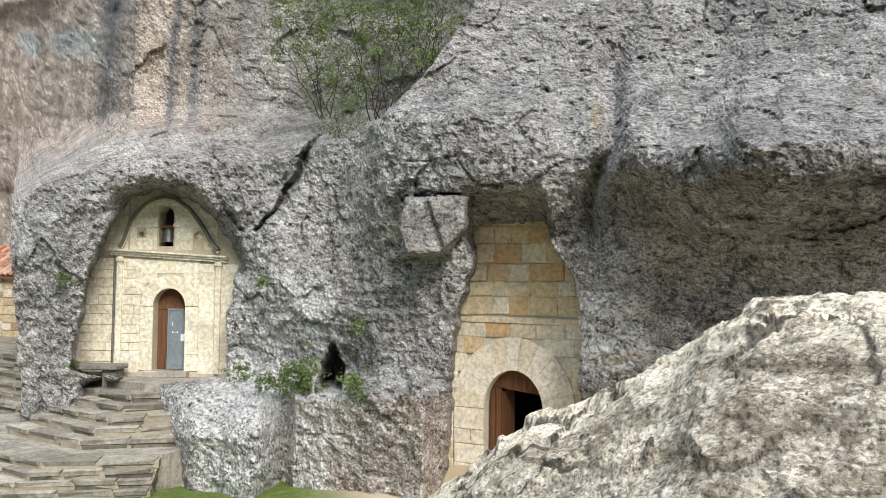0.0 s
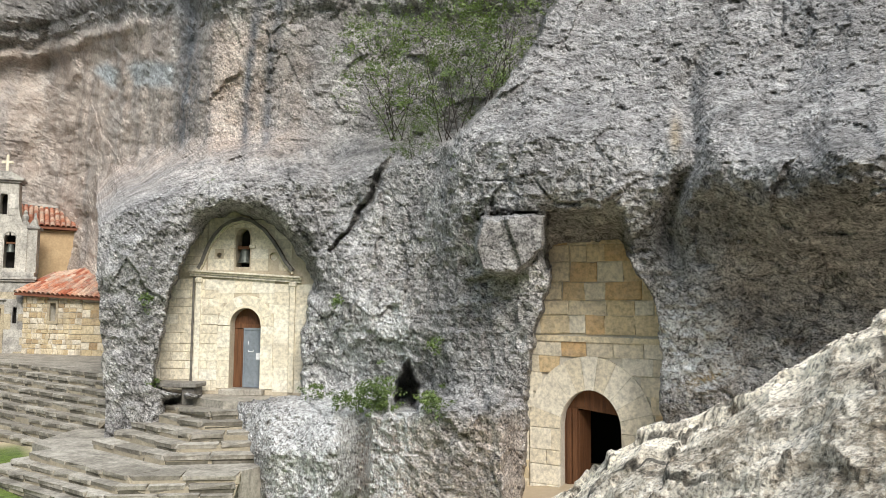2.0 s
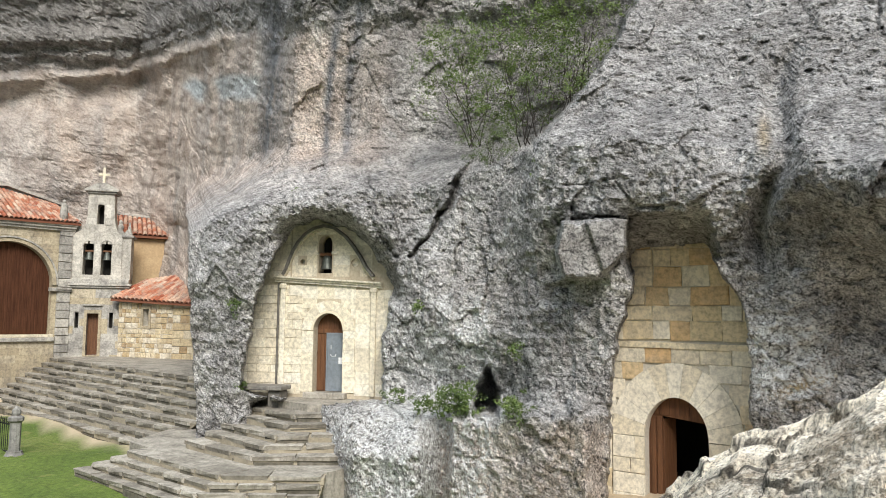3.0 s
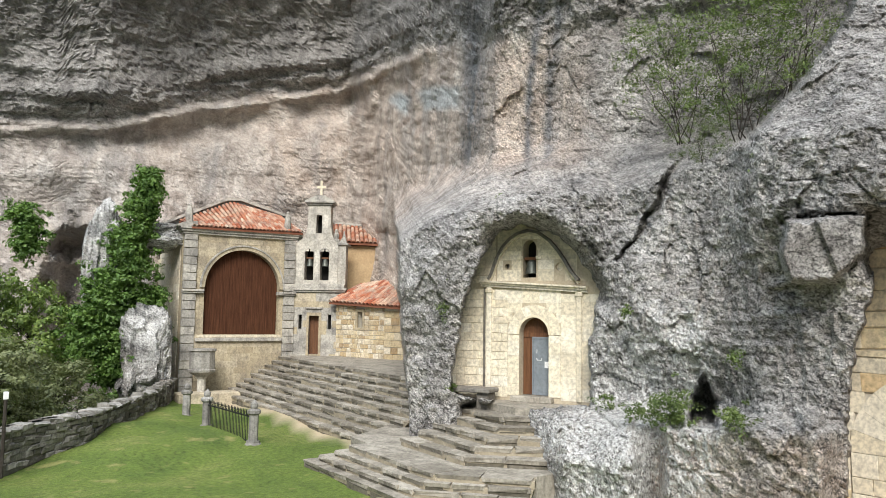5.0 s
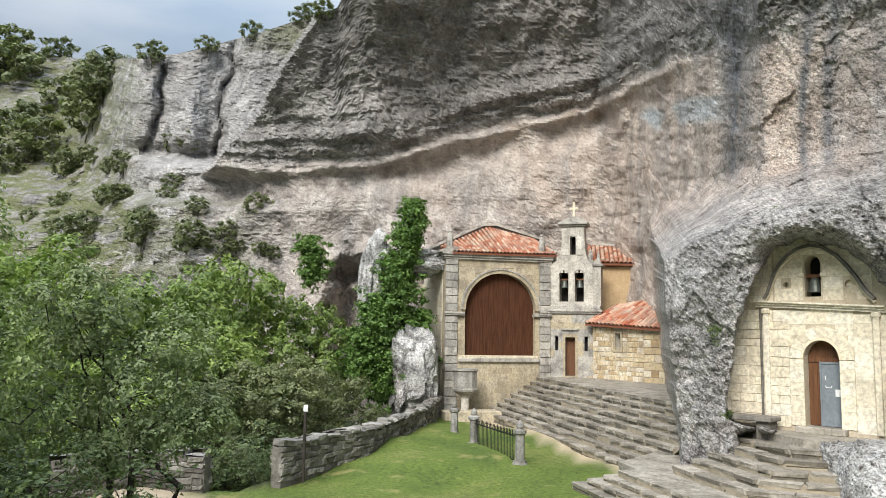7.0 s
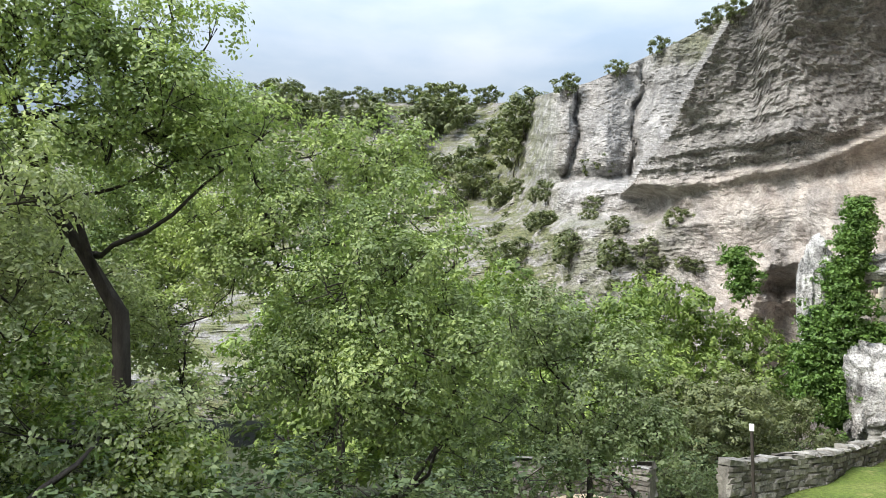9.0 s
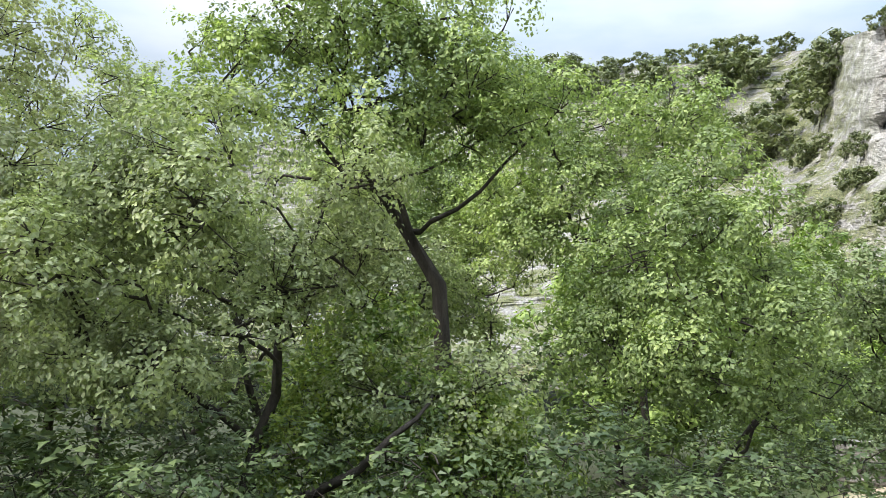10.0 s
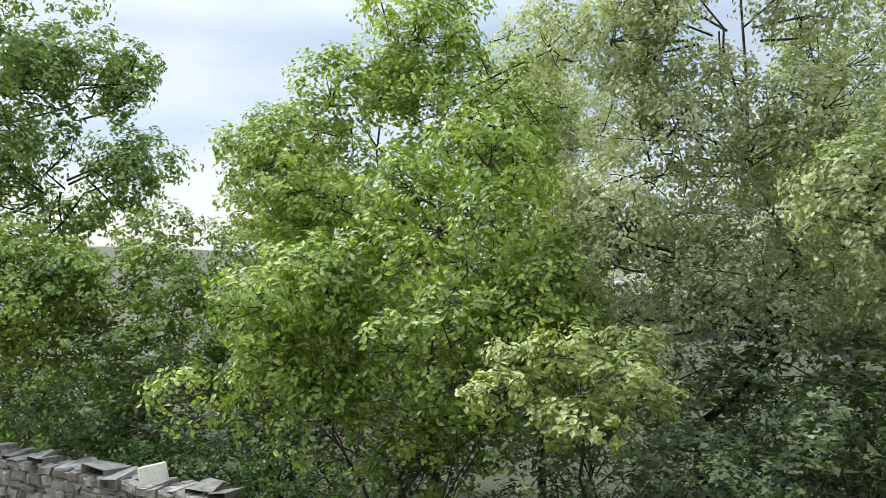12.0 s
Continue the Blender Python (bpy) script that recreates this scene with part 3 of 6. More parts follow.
def build_cliff():
    """One rock face from the boulders by the near wall to the hill across the valley."""
    az = np.concatenate([np.arange(-40, -6, 0.6), np.arange(-6, 62.5, 0.135), np.arange(62.5, 104, 0.16), np.arange(104, 170.1, 0.6)])
    rows = 305
    low = np.interp(az, [-40, 50, 60, 62, 80, 104, 170], [-19, -19, -14, -9, -8, -6, -5])
    high = np.interp(az, SKY_A, SKY_E)
    split = np.minimum(high, 27.0)
    tt = np.linspace(0, 1, rows)
    k = 0.90
    e = np.where(tt[None, :] < k, low[:, None] + (split - low)[:, None] * tt[None, :] / k, split[:, None] + (high - split)[:, None] * (tt[None, :] - k) / (1 - k))
    a = np.repeat(az[:, None], rows, 1)
    shape = a.shape
    a, e = a.ravel(), e.ravel()
    # the outline wanders a little, so that no edge runs straight
    q = np.stack([a * 0.55, e * 0.55, np.zeros_like(a)], 1)
    aw = a + 0.30 * fbm(q, 3, 51) + 0.09 * fbm(q * 5, 3, 57)
    ew = e + 0.26 * fbm(q + 40, 3, 52) + 0.09 * fbm(q * 5 + 9, 3, 58)
    r, up, left, ledge, lip = cliff_distance(aw, ew)
    dirs = np.stack([-np.sin(np.radians(a)), np.cos(np.radians(a)), np.tan(np.radians(e))], 1)
    p = EYE0 + dirs * r[:, None]
    scale = np.clip(r / 22, 0.7, 4.0)
    big = fbm(p / 5.2, 3, 3)
    mid = fbm(p / 1.5, 4, 11, 0.55)
    fine = fbm(p / 0.34, 3, 21, 0.65, ridged=True)
    strata = fbm(p * np.array((0.10, 0.10, 0.9)), 4, 31, 0.6, ridged=True)
    blocks = np.abs(fbm(p / np.array((2.2, 2.2, 1.6)), 3, 41))
    smooth_wall = up * (1 - left) * (1 - sstep(ew - ledge, -0.5, 1.0))
    rough = 1 - 0.45 * smooth_wall
    hill = left * sstep(a, 99, 104)
    facet = fbm(p / np.array((2.6, 2.6, 2.0)), 4, 45, 0.5, ridged=True)
    disp = 0.60 * big * np.clip(scale, 0.7, 2.2) + rough * (0.16 * mid + 0.15 * facet - 0.05 * (1 - sstep(blocks, 0.0, 0.06)) + (0.10 + 0.06 * (1 - up)) * fine) * np.clip(scale, 0.8, 1.8)
    over_lip = up * (1 - left) * sstep(ew - ledge, -0.6, 0.3)
    band = np.exp(-((ew - ledge - 1.1) / 1.5) ** 2) * up * (1 - left)
    slabs = left * sstep(e, 11, 12.5) * (1 - sstep(a, 101, 104))
    calm = np.clip(smooth_wall + 0.8 * over_lip * (1 - band) + 0.8 * slabs, 0, 1) * (0.45 + 0.55 * sstep(a, 57, 66))
    disp += strata * (0.05 + 0.20 * band + 0.05 * over_lip + 0.42 * left * (1 - slabs) + 0.03 * smooth_wall)
    wander = p + 0.45 * np.stack([vnoise(p / 0.9, 301), vnoise(p / 0.9, 302), vnoise(p / 0.9, 303)], 1)
    face_a, joint_a = broken(wander / np.array((1.9, 1.9, 1.5)), 305)
    face_b, joint_b = broken((wander + 0.06 * np.stack([mid, fine, big], 1)) / np.array((0.72, 0.72, 0.55)), 306)
    crag = (1 - 0.85 * calm) * (1 - 0.5 * hill) * (1 - 0.6 * sstep(a, 55, 58)) * (1 - 0.2 * (1 - up))
    open_a = vnoise(p / 2.3, 307) > -0.1
    disp += crag * (0.20 * face_a + 0.07 * face_b) * np.clip(scale, 0.8, 1.6) - crag * 0.07 * (1 - sstep(joint_a, 0.0, 0.04)) * open_a
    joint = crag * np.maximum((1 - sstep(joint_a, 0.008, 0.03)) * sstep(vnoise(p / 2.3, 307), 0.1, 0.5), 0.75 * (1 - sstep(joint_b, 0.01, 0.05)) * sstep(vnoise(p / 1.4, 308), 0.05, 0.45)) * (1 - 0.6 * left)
    disp += hill * 2.2 * fbm(p / 9.0, 3, 61, ridged=True)
    # the openings
    am, em = a + 0.34 * fbm(q * 2.2, 4, 71, 0.6), e + 0.34 * fbm(q * 2.2 + 20, 4, 72, 0.6)
    cave = within(am, em, ALCOVE, 0.16)
    gate = within(am, em, PORTAL, 0.18)
    # the soffits that run back into the two openings
    brow = (1 - sstep(edge_distance(am, em, ALCOVE), 0.0, 1.5)) * (1 - cave) * sstep(e, -0.5, 2.5) * sstep(54.5 - a + 0.5 * (e - 3), 0, 3)
    hood = within(am, em, [(29.0, 7.2), (23.2, 7.4), (22.6, 4.0), (28.6, 3.0)], 0.35)
    hole = within(am, em, HOLE, 0.25)
    crack = (1 - sstep(edge_distance(am, em, CRACK, False), 0.05, np.maximum(0.10, 0.16 + 0.3 * sstep(e, 5.0, 8.5) + 0.12 * vnoise(p / 0.5, 5)))) * (0.7 + 0.3 * vnoise(p / 0.8, 6))
    block = within(a + 0.3 * (am - a), e + 0.3 * (em - e), BLOCK, 0.2)
    groove = (1 - sstep(edge_distance(am, em, BLOCK), 0.04, 0.16)) * (0.5 + 0.5 * sstep(e, 3.5, 6.5))
    r2 = r - disp
    alcove_back = np.interp(a, [44, 50, 58], [26.0, 27.2, 28.8])
    r2 = r2 + 2.0 * brow + hood * (0.4 + 0.5 * np.clip(7.4 - e, 0, 3))
    r2 = r2 * (1 - cave) + np.maximum(r2 + 0.6, alcove_back) * cave
    r2 = r2 * (1 - block) + (16.55 - 0.10 * (a - 31) - 0.05 * (e - 5) + 0.07 * fbm(p / 0.5, 3, 81) - 0.16 * sstep(31.2 - a + 0.35 * (e - 5), 0, 0.3)) * block
    r2 = r2 + groove * 0.5 * (1 - block * 0.5)
    r2 = r2 * (1 - gate) + np.maximum(r2 + 0.5, 23.5) * gate
    r2 = r2 + hole * 2.6 + crack * 1.0 * (1 - left)
    p = EYE0 + dirs * r2[:, None]

    # stains, growth and local tones; the dark mask also holds painted shade
    warm = 0.3 * sstep(-e, 7, 9) * sstep(a, 29, 31) * (1 - sstep(a, 42, 42.8)) + 1.0 * smooth_wall * sstep(a, 44, 52) * (1 - 0.55 * sstep(a, 65, 76)) * (0.85 + 0.5 * fbm(p / 4, 3, 91)) + 0.7 * sstep(-e, 7, 9) * sstep(a, 29, 31) * (1 - sstep(a, 42, 42.8)) + 0.12 * left * (1 - sstep(e, 11, 12.5)) - 0.16 * left + 0.16
    wob = a + 0.7 * fbm(np.stack([a * 0.4, e * 0.12, 0 * a], 1), 3, 93) + 0.05 * (e - 14)
    streak = 0.15 * (1 - up)
    for c, w, k in ((49.6, 0.45, 0.9), (51.2, 0.5, 1.0), (55.9, 0.9, 1.0), (54.2, 0.3, 0.6), (46.5, 1.2, 0.5), (60.6, 0.5, 0.4), (64.5, 0.8, 0.35)):
        streak = streak + k * np.exp(-((wob - c) / w) ** 2) * up * (1 - left) * sstep(e, 8.5, 13)
    pale = 0.12 + 0.16 * (1 - up) + 1.3 * np.exp(-((a - 18.6) / 2.4) ** 2 - ((e + 2.6) / 2.4) ** 2) + 0.28 * sstep(a, 42, 43) * (1 - sstep(a, 51, 53)) * sstep(-e, 6, 7.5) + 0.35 * sstep(a, 37, 40) * (1 - sstep(a, 47, 49)) * (1 - sstep(e, -1, 4)) - 0.2 * smooth_wall + 0.7 * np.exp(-((a - 80.2) / 1.4) ** 2 - ((e + 1.5) / 4.0) ** 2)
    # shade above the ledge and under the lip, put into the colour
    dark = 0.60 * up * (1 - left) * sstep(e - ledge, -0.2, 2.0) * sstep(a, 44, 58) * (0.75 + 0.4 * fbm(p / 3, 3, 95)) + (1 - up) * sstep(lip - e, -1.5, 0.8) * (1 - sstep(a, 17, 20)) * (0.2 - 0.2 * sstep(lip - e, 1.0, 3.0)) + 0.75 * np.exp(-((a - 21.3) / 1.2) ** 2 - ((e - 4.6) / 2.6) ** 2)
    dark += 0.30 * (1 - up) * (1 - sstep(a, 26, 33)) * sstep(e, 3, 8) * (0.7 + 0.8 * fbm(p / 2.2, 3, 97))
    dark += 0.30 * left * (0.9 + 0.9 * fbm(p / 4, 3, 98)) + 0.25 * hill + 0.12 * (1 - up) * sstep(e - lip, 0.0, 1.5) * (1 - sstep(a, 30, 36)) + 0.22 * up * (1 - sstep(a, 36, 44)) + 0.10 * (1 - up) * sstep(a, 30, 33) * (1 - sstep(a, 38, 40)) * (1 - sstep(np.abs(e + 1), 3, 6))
    ochre = 0.8 * np.exp(-((a - 17.5) / 1.6) ** 2 - ((e + 4.6 - (a - 17.5) * -0.35) / 0.35) ** 2) + 0.5 * np.exp(-((a - 19.3) / 0.4) ** 2 - ((e - 12.5) / 1.2) ** 2)
    blue = 0.85 * within(a, e, [(62.0, 16.0), (61.2, 15.2), (60.6, 15.0), (60.4, 16.2), (61.3, 16.6)], 0.3) + 0.7 * within(a, e, [(59.9, 16.6), (59.2, 15.3), (56.7, 15.5), (56.6, 17.0), (58.6, 17.1)], 0.35)
    green = hill * (1 - 0.7 * sstep(fbm(p / 12, 3, 99), 0.1, 0.5)) + 0.5 * left * sstep(a, 98, 100) + 0.6 * left * sstep(a, 88, 92) * (1 - sstep(e, 8.5, 10.5)) + 0.7 * np.exp(-((a - 88) / 4) ** 2 - ((e - 21.5) / 2.0) ** 2) * left

    n_a, n_e = shape
    # the plateau behind the edge, and the foot
    grid = p.reshape(n_a, n_e, 3)
    crest = grid[:, -1, :]
    outward = dirs.reshape(n_a, n_e, 3)[:, -1, :].copy()
    outward[:, 2] = 0
    extra = np.stack([crest + outward * d + np.array((0, 0, h)) for d, h in ((3, 0.4), (12, 0.2), (60, -2.0))], 1)
    grid = np.concatenate([grid, extra], 1)
    rows_all = grid.shape[1]
    idx = np.arange(n_a * rows_all).reshape(n_a, rows_all)
    faces = np.stack([idx[:-1, :-1], idx[:-1, 1:], idx[1:, 1:], idx[1:, :-1]], -1).reshape(-1, 4)
    me = mesh_from("cliff", grid.reshape(-1, 3), faces, ROCK, smooth=False)
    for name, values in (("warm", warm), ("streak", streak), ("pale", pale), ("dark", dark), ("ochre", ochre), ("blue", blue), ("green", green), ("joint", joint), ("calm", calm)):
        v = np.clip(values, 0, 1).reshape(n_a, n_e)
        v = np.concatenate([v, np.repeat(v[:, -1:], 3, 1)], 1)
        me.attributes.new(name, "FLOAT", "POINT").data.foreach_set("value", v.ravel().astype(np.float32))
    return tagged(new("cliff", me), "grey and buff limestone cliff with overhang and cave mouths", "cliff", kind="structure")


cliff = build_cliff()


# ---- the ground ----


def ground_height(x, y):
    """Lawn at 0, a terrace under the near wall, the wooded slope and the far valley."""
    d = np.hypot(x + 0.3, y + 0.8)
    a = np.degrees(np.arctan2(-x, y)) % 360
    z = 3.15 * (1 - sstep(d, 3.5, 13.0))
    z = z + 0.55 * (1 - sstep(-x, 8, 15)) * sstep(y, 3, 9) * (1 - sstep(d, 22, 40))
    outside = sstep(-(y + 0.54 * (x + 26.5)), 0.6, 6.0) * sstep(-x, 26.2, 27.5)
    woods = sstep(a, 100, 118) * (1 - sstep(a, 225, 250))
    z = z - 2.6 * outside - woods * 2.0 * sstep(d, 12, 26) * (1 - 0.4 * outside)
    valley = sstep(d, 50, 130) * sstep(a, 80, 100) * (1 - sstep(a, 300, 330))
    z = z - 7 * valley + sstep(d, 350, 1500) * 42 * (0.6 + 0.4 * np.sin(a * 0.13))
    return z


def build_ground():
    rad = np.concatenate([[0.01], np.geomspace(0.8, 4000, 150)])
    ang = np.radians(np.arange(0, 360, 1.0))
    rr, aa = np.meshgrid(rad, ang, indexing="ij")
    x, y = 1.6 - rr * np.sin(aa), 1.2 + rr * np.cos(aa)
    z = ground_height(x, y)
    p = np.stack([x.ravel(), y.ravel(), np.zeros(x.size)], 1)
    z = z + (0.05 * fbm(p / 1.5, 3, 7) + 0.12 * fbm(p / 6, 2, 8)).reshape(z.shape) * np.clip(rr / 8, 0, 4)
    n_r, n_a = rr.shape
    idx = np.arange(n_r * n_a).reshape(n_r, n_a)
    nxt = np.roll(idx, -1, 1)
    faces = np.stack([idx[:-1], idx[1:], nxt[1:], nxt[:-1]], -1).reshape(-1, 4)[:, ::-1]
    me = mesh_from("ground", np.stack([x, y, z], -1).reshape(-1, 3), faces, GRASS, smooth=True)
    a = np.degrees(aa) % 360
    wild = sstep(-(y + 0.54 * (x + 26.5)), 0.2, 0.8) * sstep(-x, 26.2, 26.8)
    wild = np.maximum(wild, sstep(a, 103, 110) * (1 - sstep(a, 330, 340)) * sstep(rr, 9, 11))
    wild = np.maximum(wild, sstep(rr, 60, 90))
    sand = (1 - sstep(np.hypot((x + 24) / 2.6, (y + 4.2) / 2.2), 0.8, 1.1)) + (1 - sstep(np.abs(y + 12.6 + 0.55 * (x - 6) - 0.0), 0.9, 1.3)) * sstep(x, 2, 4)
    foot = 12.2 + 0.25 * np.sin(x * 1.3) + 0.2 * np.sin(x * 3.1)
    sand = sand + 0.9 * sstep(y, foot - 0.9, foot - 0.3) * (1 - sstep(y, 13.2, 13.6)) * sstep(x, -46, -45) * (1 - sstep(x, -24, -23))
    sand = sand + (1 - sstep(rr, 3, 5)) + (1 - sstep(a, 44, 50)) * (1 - sstep(rr, 40, 60)) + sstep(a, 320, 340)
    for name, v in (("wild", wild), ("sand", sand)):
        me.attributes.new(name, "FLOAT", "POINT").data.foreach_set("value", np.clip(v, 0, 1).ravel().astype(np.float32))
    return tagged(new("ground", me), "green lawn with sandy path and rough wooded slope", "ground", kind="structure")


ground = build_ground()


# ---- masonry ----
def anchor(name, x, y, z, rz):
    ob = new(name)
    ob.empty_display_size = 0.3
    ob.matrix_basis = pose(x, y, z, 0, 0, rz)
    return ob


STONES = {}


def stone(mat, kind="brick", wear=0.03):
    """A unit stone in one of five worn shapes, shared by all of its kind."""
    key = (mat.name, wear)
    if key not in STONES:
        rnd = random.Random(len(STONES) + 5)
        STONES[key] = [block_mesh("stone", 1, 1, 1, mat, wear * 1.6, wear, rnd) for _ in range(5)]
    return random.choice(STONES[key])


def masonry(parent, x0, x1, z0, z1, course, length, mat, closed=None, y=-0.03, depth=0.12, gap=0.014, wear=0.03, slope=0.0, proud=0.008, mats=None):
    """Courses of stones on a wall's face, leaving out what closed(za, zb) names as openings."""
    z = z0
    while z < z1 - 0.05:
        h = min(random.uniform(*course), z1 - z)
        if z1 - z - h < course[0] * 0.5:
            h = z1 - z
        spans = [(x0, x1)]
        for lo, hi in (closed(z, z + h) if closed else ()):
            cut = []
            for a, b in spans:
                cut += [(a, min(b, lo))] if a < lo else []
                cut += [(max(a, hi), b)] if b > hi else []
            spans = cut
        for a, b in spans:
            x = a
            while x < b - 0.03:
                w = random.uniform(*length)
                if b - x - w < length[0] * 0.6:
                    w = b - x
                if w > gap * 3:
                    m = Matrix.Translation((x + w / 2, y - random.uniform(0, proud), z + gap / 2 + slope * (x + w / 2))) @ Matrix.Diagonal((w - gap, depth, h - gap, 1))
                    piece("stone", stone(random.choice(mats) if mats else mat, wear=wear), parent, m)
                x += w
        z += h


def arch_span(x0, x1, z0, spring, rise, pad=0.0):
    """The stretch that an arched opening takes out of a course."""
    c, r = (x0 + x1) / 2, (x1 - x0) / 2 + pad

    def span(za, zb):
        zm = (za + zb) / 2
        if zb < z0 or zm > spring + rise + pad:
            return []
        if zm <= spring:
            return [(c - r, c + r)]
        k = r * math.sqrt(max(0.0, 1 - ((zm - spring) / (rise + pad)) ** 2))
        return [(c - k, c + k)]
    return span


def voussoirs(parent, x0, x1, spring, rise, width, count, mat, y0, y1, gap=0.008):
    c, r = (x0 + x1) / 2, (x1 - x0) / 2
    for i in range(count):
        bm = bmesh.new()
        rows = []
        for t in np.linspace(math.pi * i / count, math.pi * (i + 1) / count, 4):
            rows.append([(c - (r + w) * math.cos(t), spring + (rise + w) * math.sin(t)) for w in (0, width)])
        rows = [[(x, z) for x, z in row] for row in rows]
        lo, hi = [q[0] for q in rows], [q[1] for q in rows]
        loop = lo + hi[::-1]
        cx, cz = sum(p[0] for p in loop) / len(loop), sum(p[1] for p in loop) / len(loop)
        k = 1 - gap / width * 1.5
        bm.free()
        yy = y0 - random.uniform(0, 0.012)
        part("stone", plate([[(cx + (x - cx) * k, cz + (z - cz) * k) for x, z in loop]], yy, y1), mat, parent)


def planks(parent, x0, x1, z0, top, n, mat, y0, y1, name="plank"):
    """Boards side by side under a top line given by top(x)."""
    w = (x1 - x0) / n
    for i in range(n):
        a, b = x0 + w * i + 0.003, x0 + w * (i + 1) - 0.003
        part(name, plate([[(a, z0), (b, z0), (b, top(b)), ((a + b) / 2, top((a + b) / 2)), (a, top(a))]], y0 - 0.004 * (i % 2), y1), mat, parent)


def ellipse_top(x0, x1, spring, rise):
    c, r = (x0 + x1) / 2, (x1 - x0) / 2
    return lambda x: spring + rise * math.sqrt(max(0.0, 1 - ((x - c) / r) ** 2))


def sweep(points, w, y0, y1):
    """A moulding of that width along a line of (x, z) points."""
    bm = bmesh.new()
    prev = None
    for i, (x, z) in enumerate(points):
        x2, z2 = points[min(i + 1, len(points) - 1)]
        x1, z1 = points[max(i - 1, 0)]
        d = math.hypot(x2 - x1, z2 - z1)
        nx, nz = -(z2 - z1) / d * w / 2, (x2 - x1) / d * w / 2
        ring = [bm.verts.new(q) for q in ((x + nx, y0, z + nz), (x - nx, y0, z - nz), (x - nx, y1, z - nz), (x + nx, y1, z + nz))]
        if prev:
            for k in range(4):
                bm.faces.new((prev[k], prev[(k + 1) % 4], ring[(k + 1) % 4], ring[k]))
        else:
            bm.faces.new(ring)
        prev = ring
    bm.faces.new(prev)
    return bm


def bell_on(parent, x, y, z, s, name="bell"):
    b = part(name, lathe([(0.02, 0.0), (0.5, -1.0), (0.46, -0.96), (0.36, -0.55), (0.3, -0.2), (0.2, -0.06), (0.02, 0.0)][1:], 16), BRONZE, parent, "small old bronze bell")
    b.matrix_basis = Matrix.Translation((x, y, z)) @ Matrix.Scale(s, 4)
    yoke = part("yoke", box(-0.5, 0.5, -0.12, 0.12, -0.06, 0.16, 0.02), WOOD, b)
    return b


# ---- the cave chapel ----
chapel = tagged(anchor("cave_chapel", -19.62, 14.83, 0, 30), "cream stone chapel front filling an arched cave mouth", "chapel")
ch_door = (-0.41, 0.58, 2.28, 4.22, 0.54)
ch_niche = (-0.31, 0.15, 6.03, 6.98, 0.26)
circle = lambda cx, cz, r, n=14: [(cx + r * math.cos(2 * math.pi * i / n), cz + r * math.sin(2 * math.pi * i / n)) for i in range(n)]
ch_wall = part("wall", plate([[(-3.3, 1.3), (3.1, 1.3), (3.1, 6.2), (2.2, 7.6), (0.4, 8.4), (-1.6, 8.2), (-3.0, 7.0), (-3.3, 5.5)], arch_loop(*ch_door), arch_loop(*ch_niche), circle(-0.85, 6.4, 0.085), circle(0.92, 6.36, 0.13)], 0, 0.55), PALE_JOINT, chapel, "cream ashlar wall with worn joints")
door_span, niche_span = arch_span(*ch_door, pad=0.40), arch_span(*ch_niche, pad=0.05)
masonry(ch_wall, -3.2, -0.81, 2.2, 5.66, (0.22, 0.34), (0.28, 0.62), ASHLAR_PALE, door_span, y=-0.014, gap=0.018, wear=0.018, proud=0.014)
masonry(ch_wall, -3.2, -1.25, 5.85, 7.9, (0.24, 0.34), (0.3, 0.6), ASHLAR_PALE, None, y=-0.012, gap=0.018, wear=0.018)
masonry(ch_wall, 0.98, 2.9, 2.2, 5.5, (0.34, 0.42), (0.5, 0.95), ASHLAR_PALE, None, y=-0.006, gap=0.005, wear=0.004, proud=0.002)
masonry(ch_wall, -1.2, 1.5, 5.92, 7.9, (0.3, 0.38), (0.45, 0.8), ASHLAR_PALE, lambda a, b: niche_span(a, b) + ([(-1.0, -0.7)] if a < 6.5 and b > 6.3 else []) + ([(0.75, 1.1)] if a < 6.5 and b > 6.22 else []), y=-0.006, gap=0.006, wear=0.005, proud=0.003)
masonry(ch_wall, -0.98, 0.98, 4.6, 5.66, (0.3, 0.36), (0.5, 0.7), ASHLAR_PALE, door_span, y=-0.008, gap=0.006, wear=0.006, proud=0.003)
voussoirs(chapel, -0.41, 0.58, 4.22, 0.54, 0.40, 9, ASHLAR_PALE, -0.03, 0.35, 0.006)
for lo, hi in ((-0.81, -0.41), (0.58, 0.98)):
    masonry(ch_wall, lo, hi, 2.28, 4.2, (0.36, 0.5), (0.4, 0.5), ASHLAR_PALE, None, y=-0.03, depth=0.3, gap=0.006, wear=0.006)
part("door_moulding", ring_strip(-0.41, 0.58, 4.22, 0.54, 0.07, -0.055, 0.02), PLASTER, chapel)
for sx, lo, hi in ((-1.46, 2.3, 5.72), (1.58, 2.2, 5.6)):
    pil = part("pilaster", box(sx - 0.085, sx + 0.085, -0.10, 0.02, lo, hi, 0.015), ASHLAR_PALE, chapel)
    part("capital", box(sx - 0.12, sx + 0.12, -0.13, 0.02, hi - 0.18, hi - 0.05, 0.02), ASHLAR_PALE, pil)
part("drainpipe", lathe([(0.035, 2.4), (0.035, 5.7)], 8), WALLSTONE, chapel, "thin grey drainpipe").location = (-1.62, -0.06, 0)
for dz, out, h in ((0.0, 0.16, 0.07), (-0.075, 0.10, 0.06), (0.06, 0.23, 0.05)):
    part("cornice", sweep([(-1.75, 5.86 + dz), (0.0, 5.76 + dz), (1.85, 5.65 + dz)], h, -out, 0.0), ASHLAR_PALE, chapel)
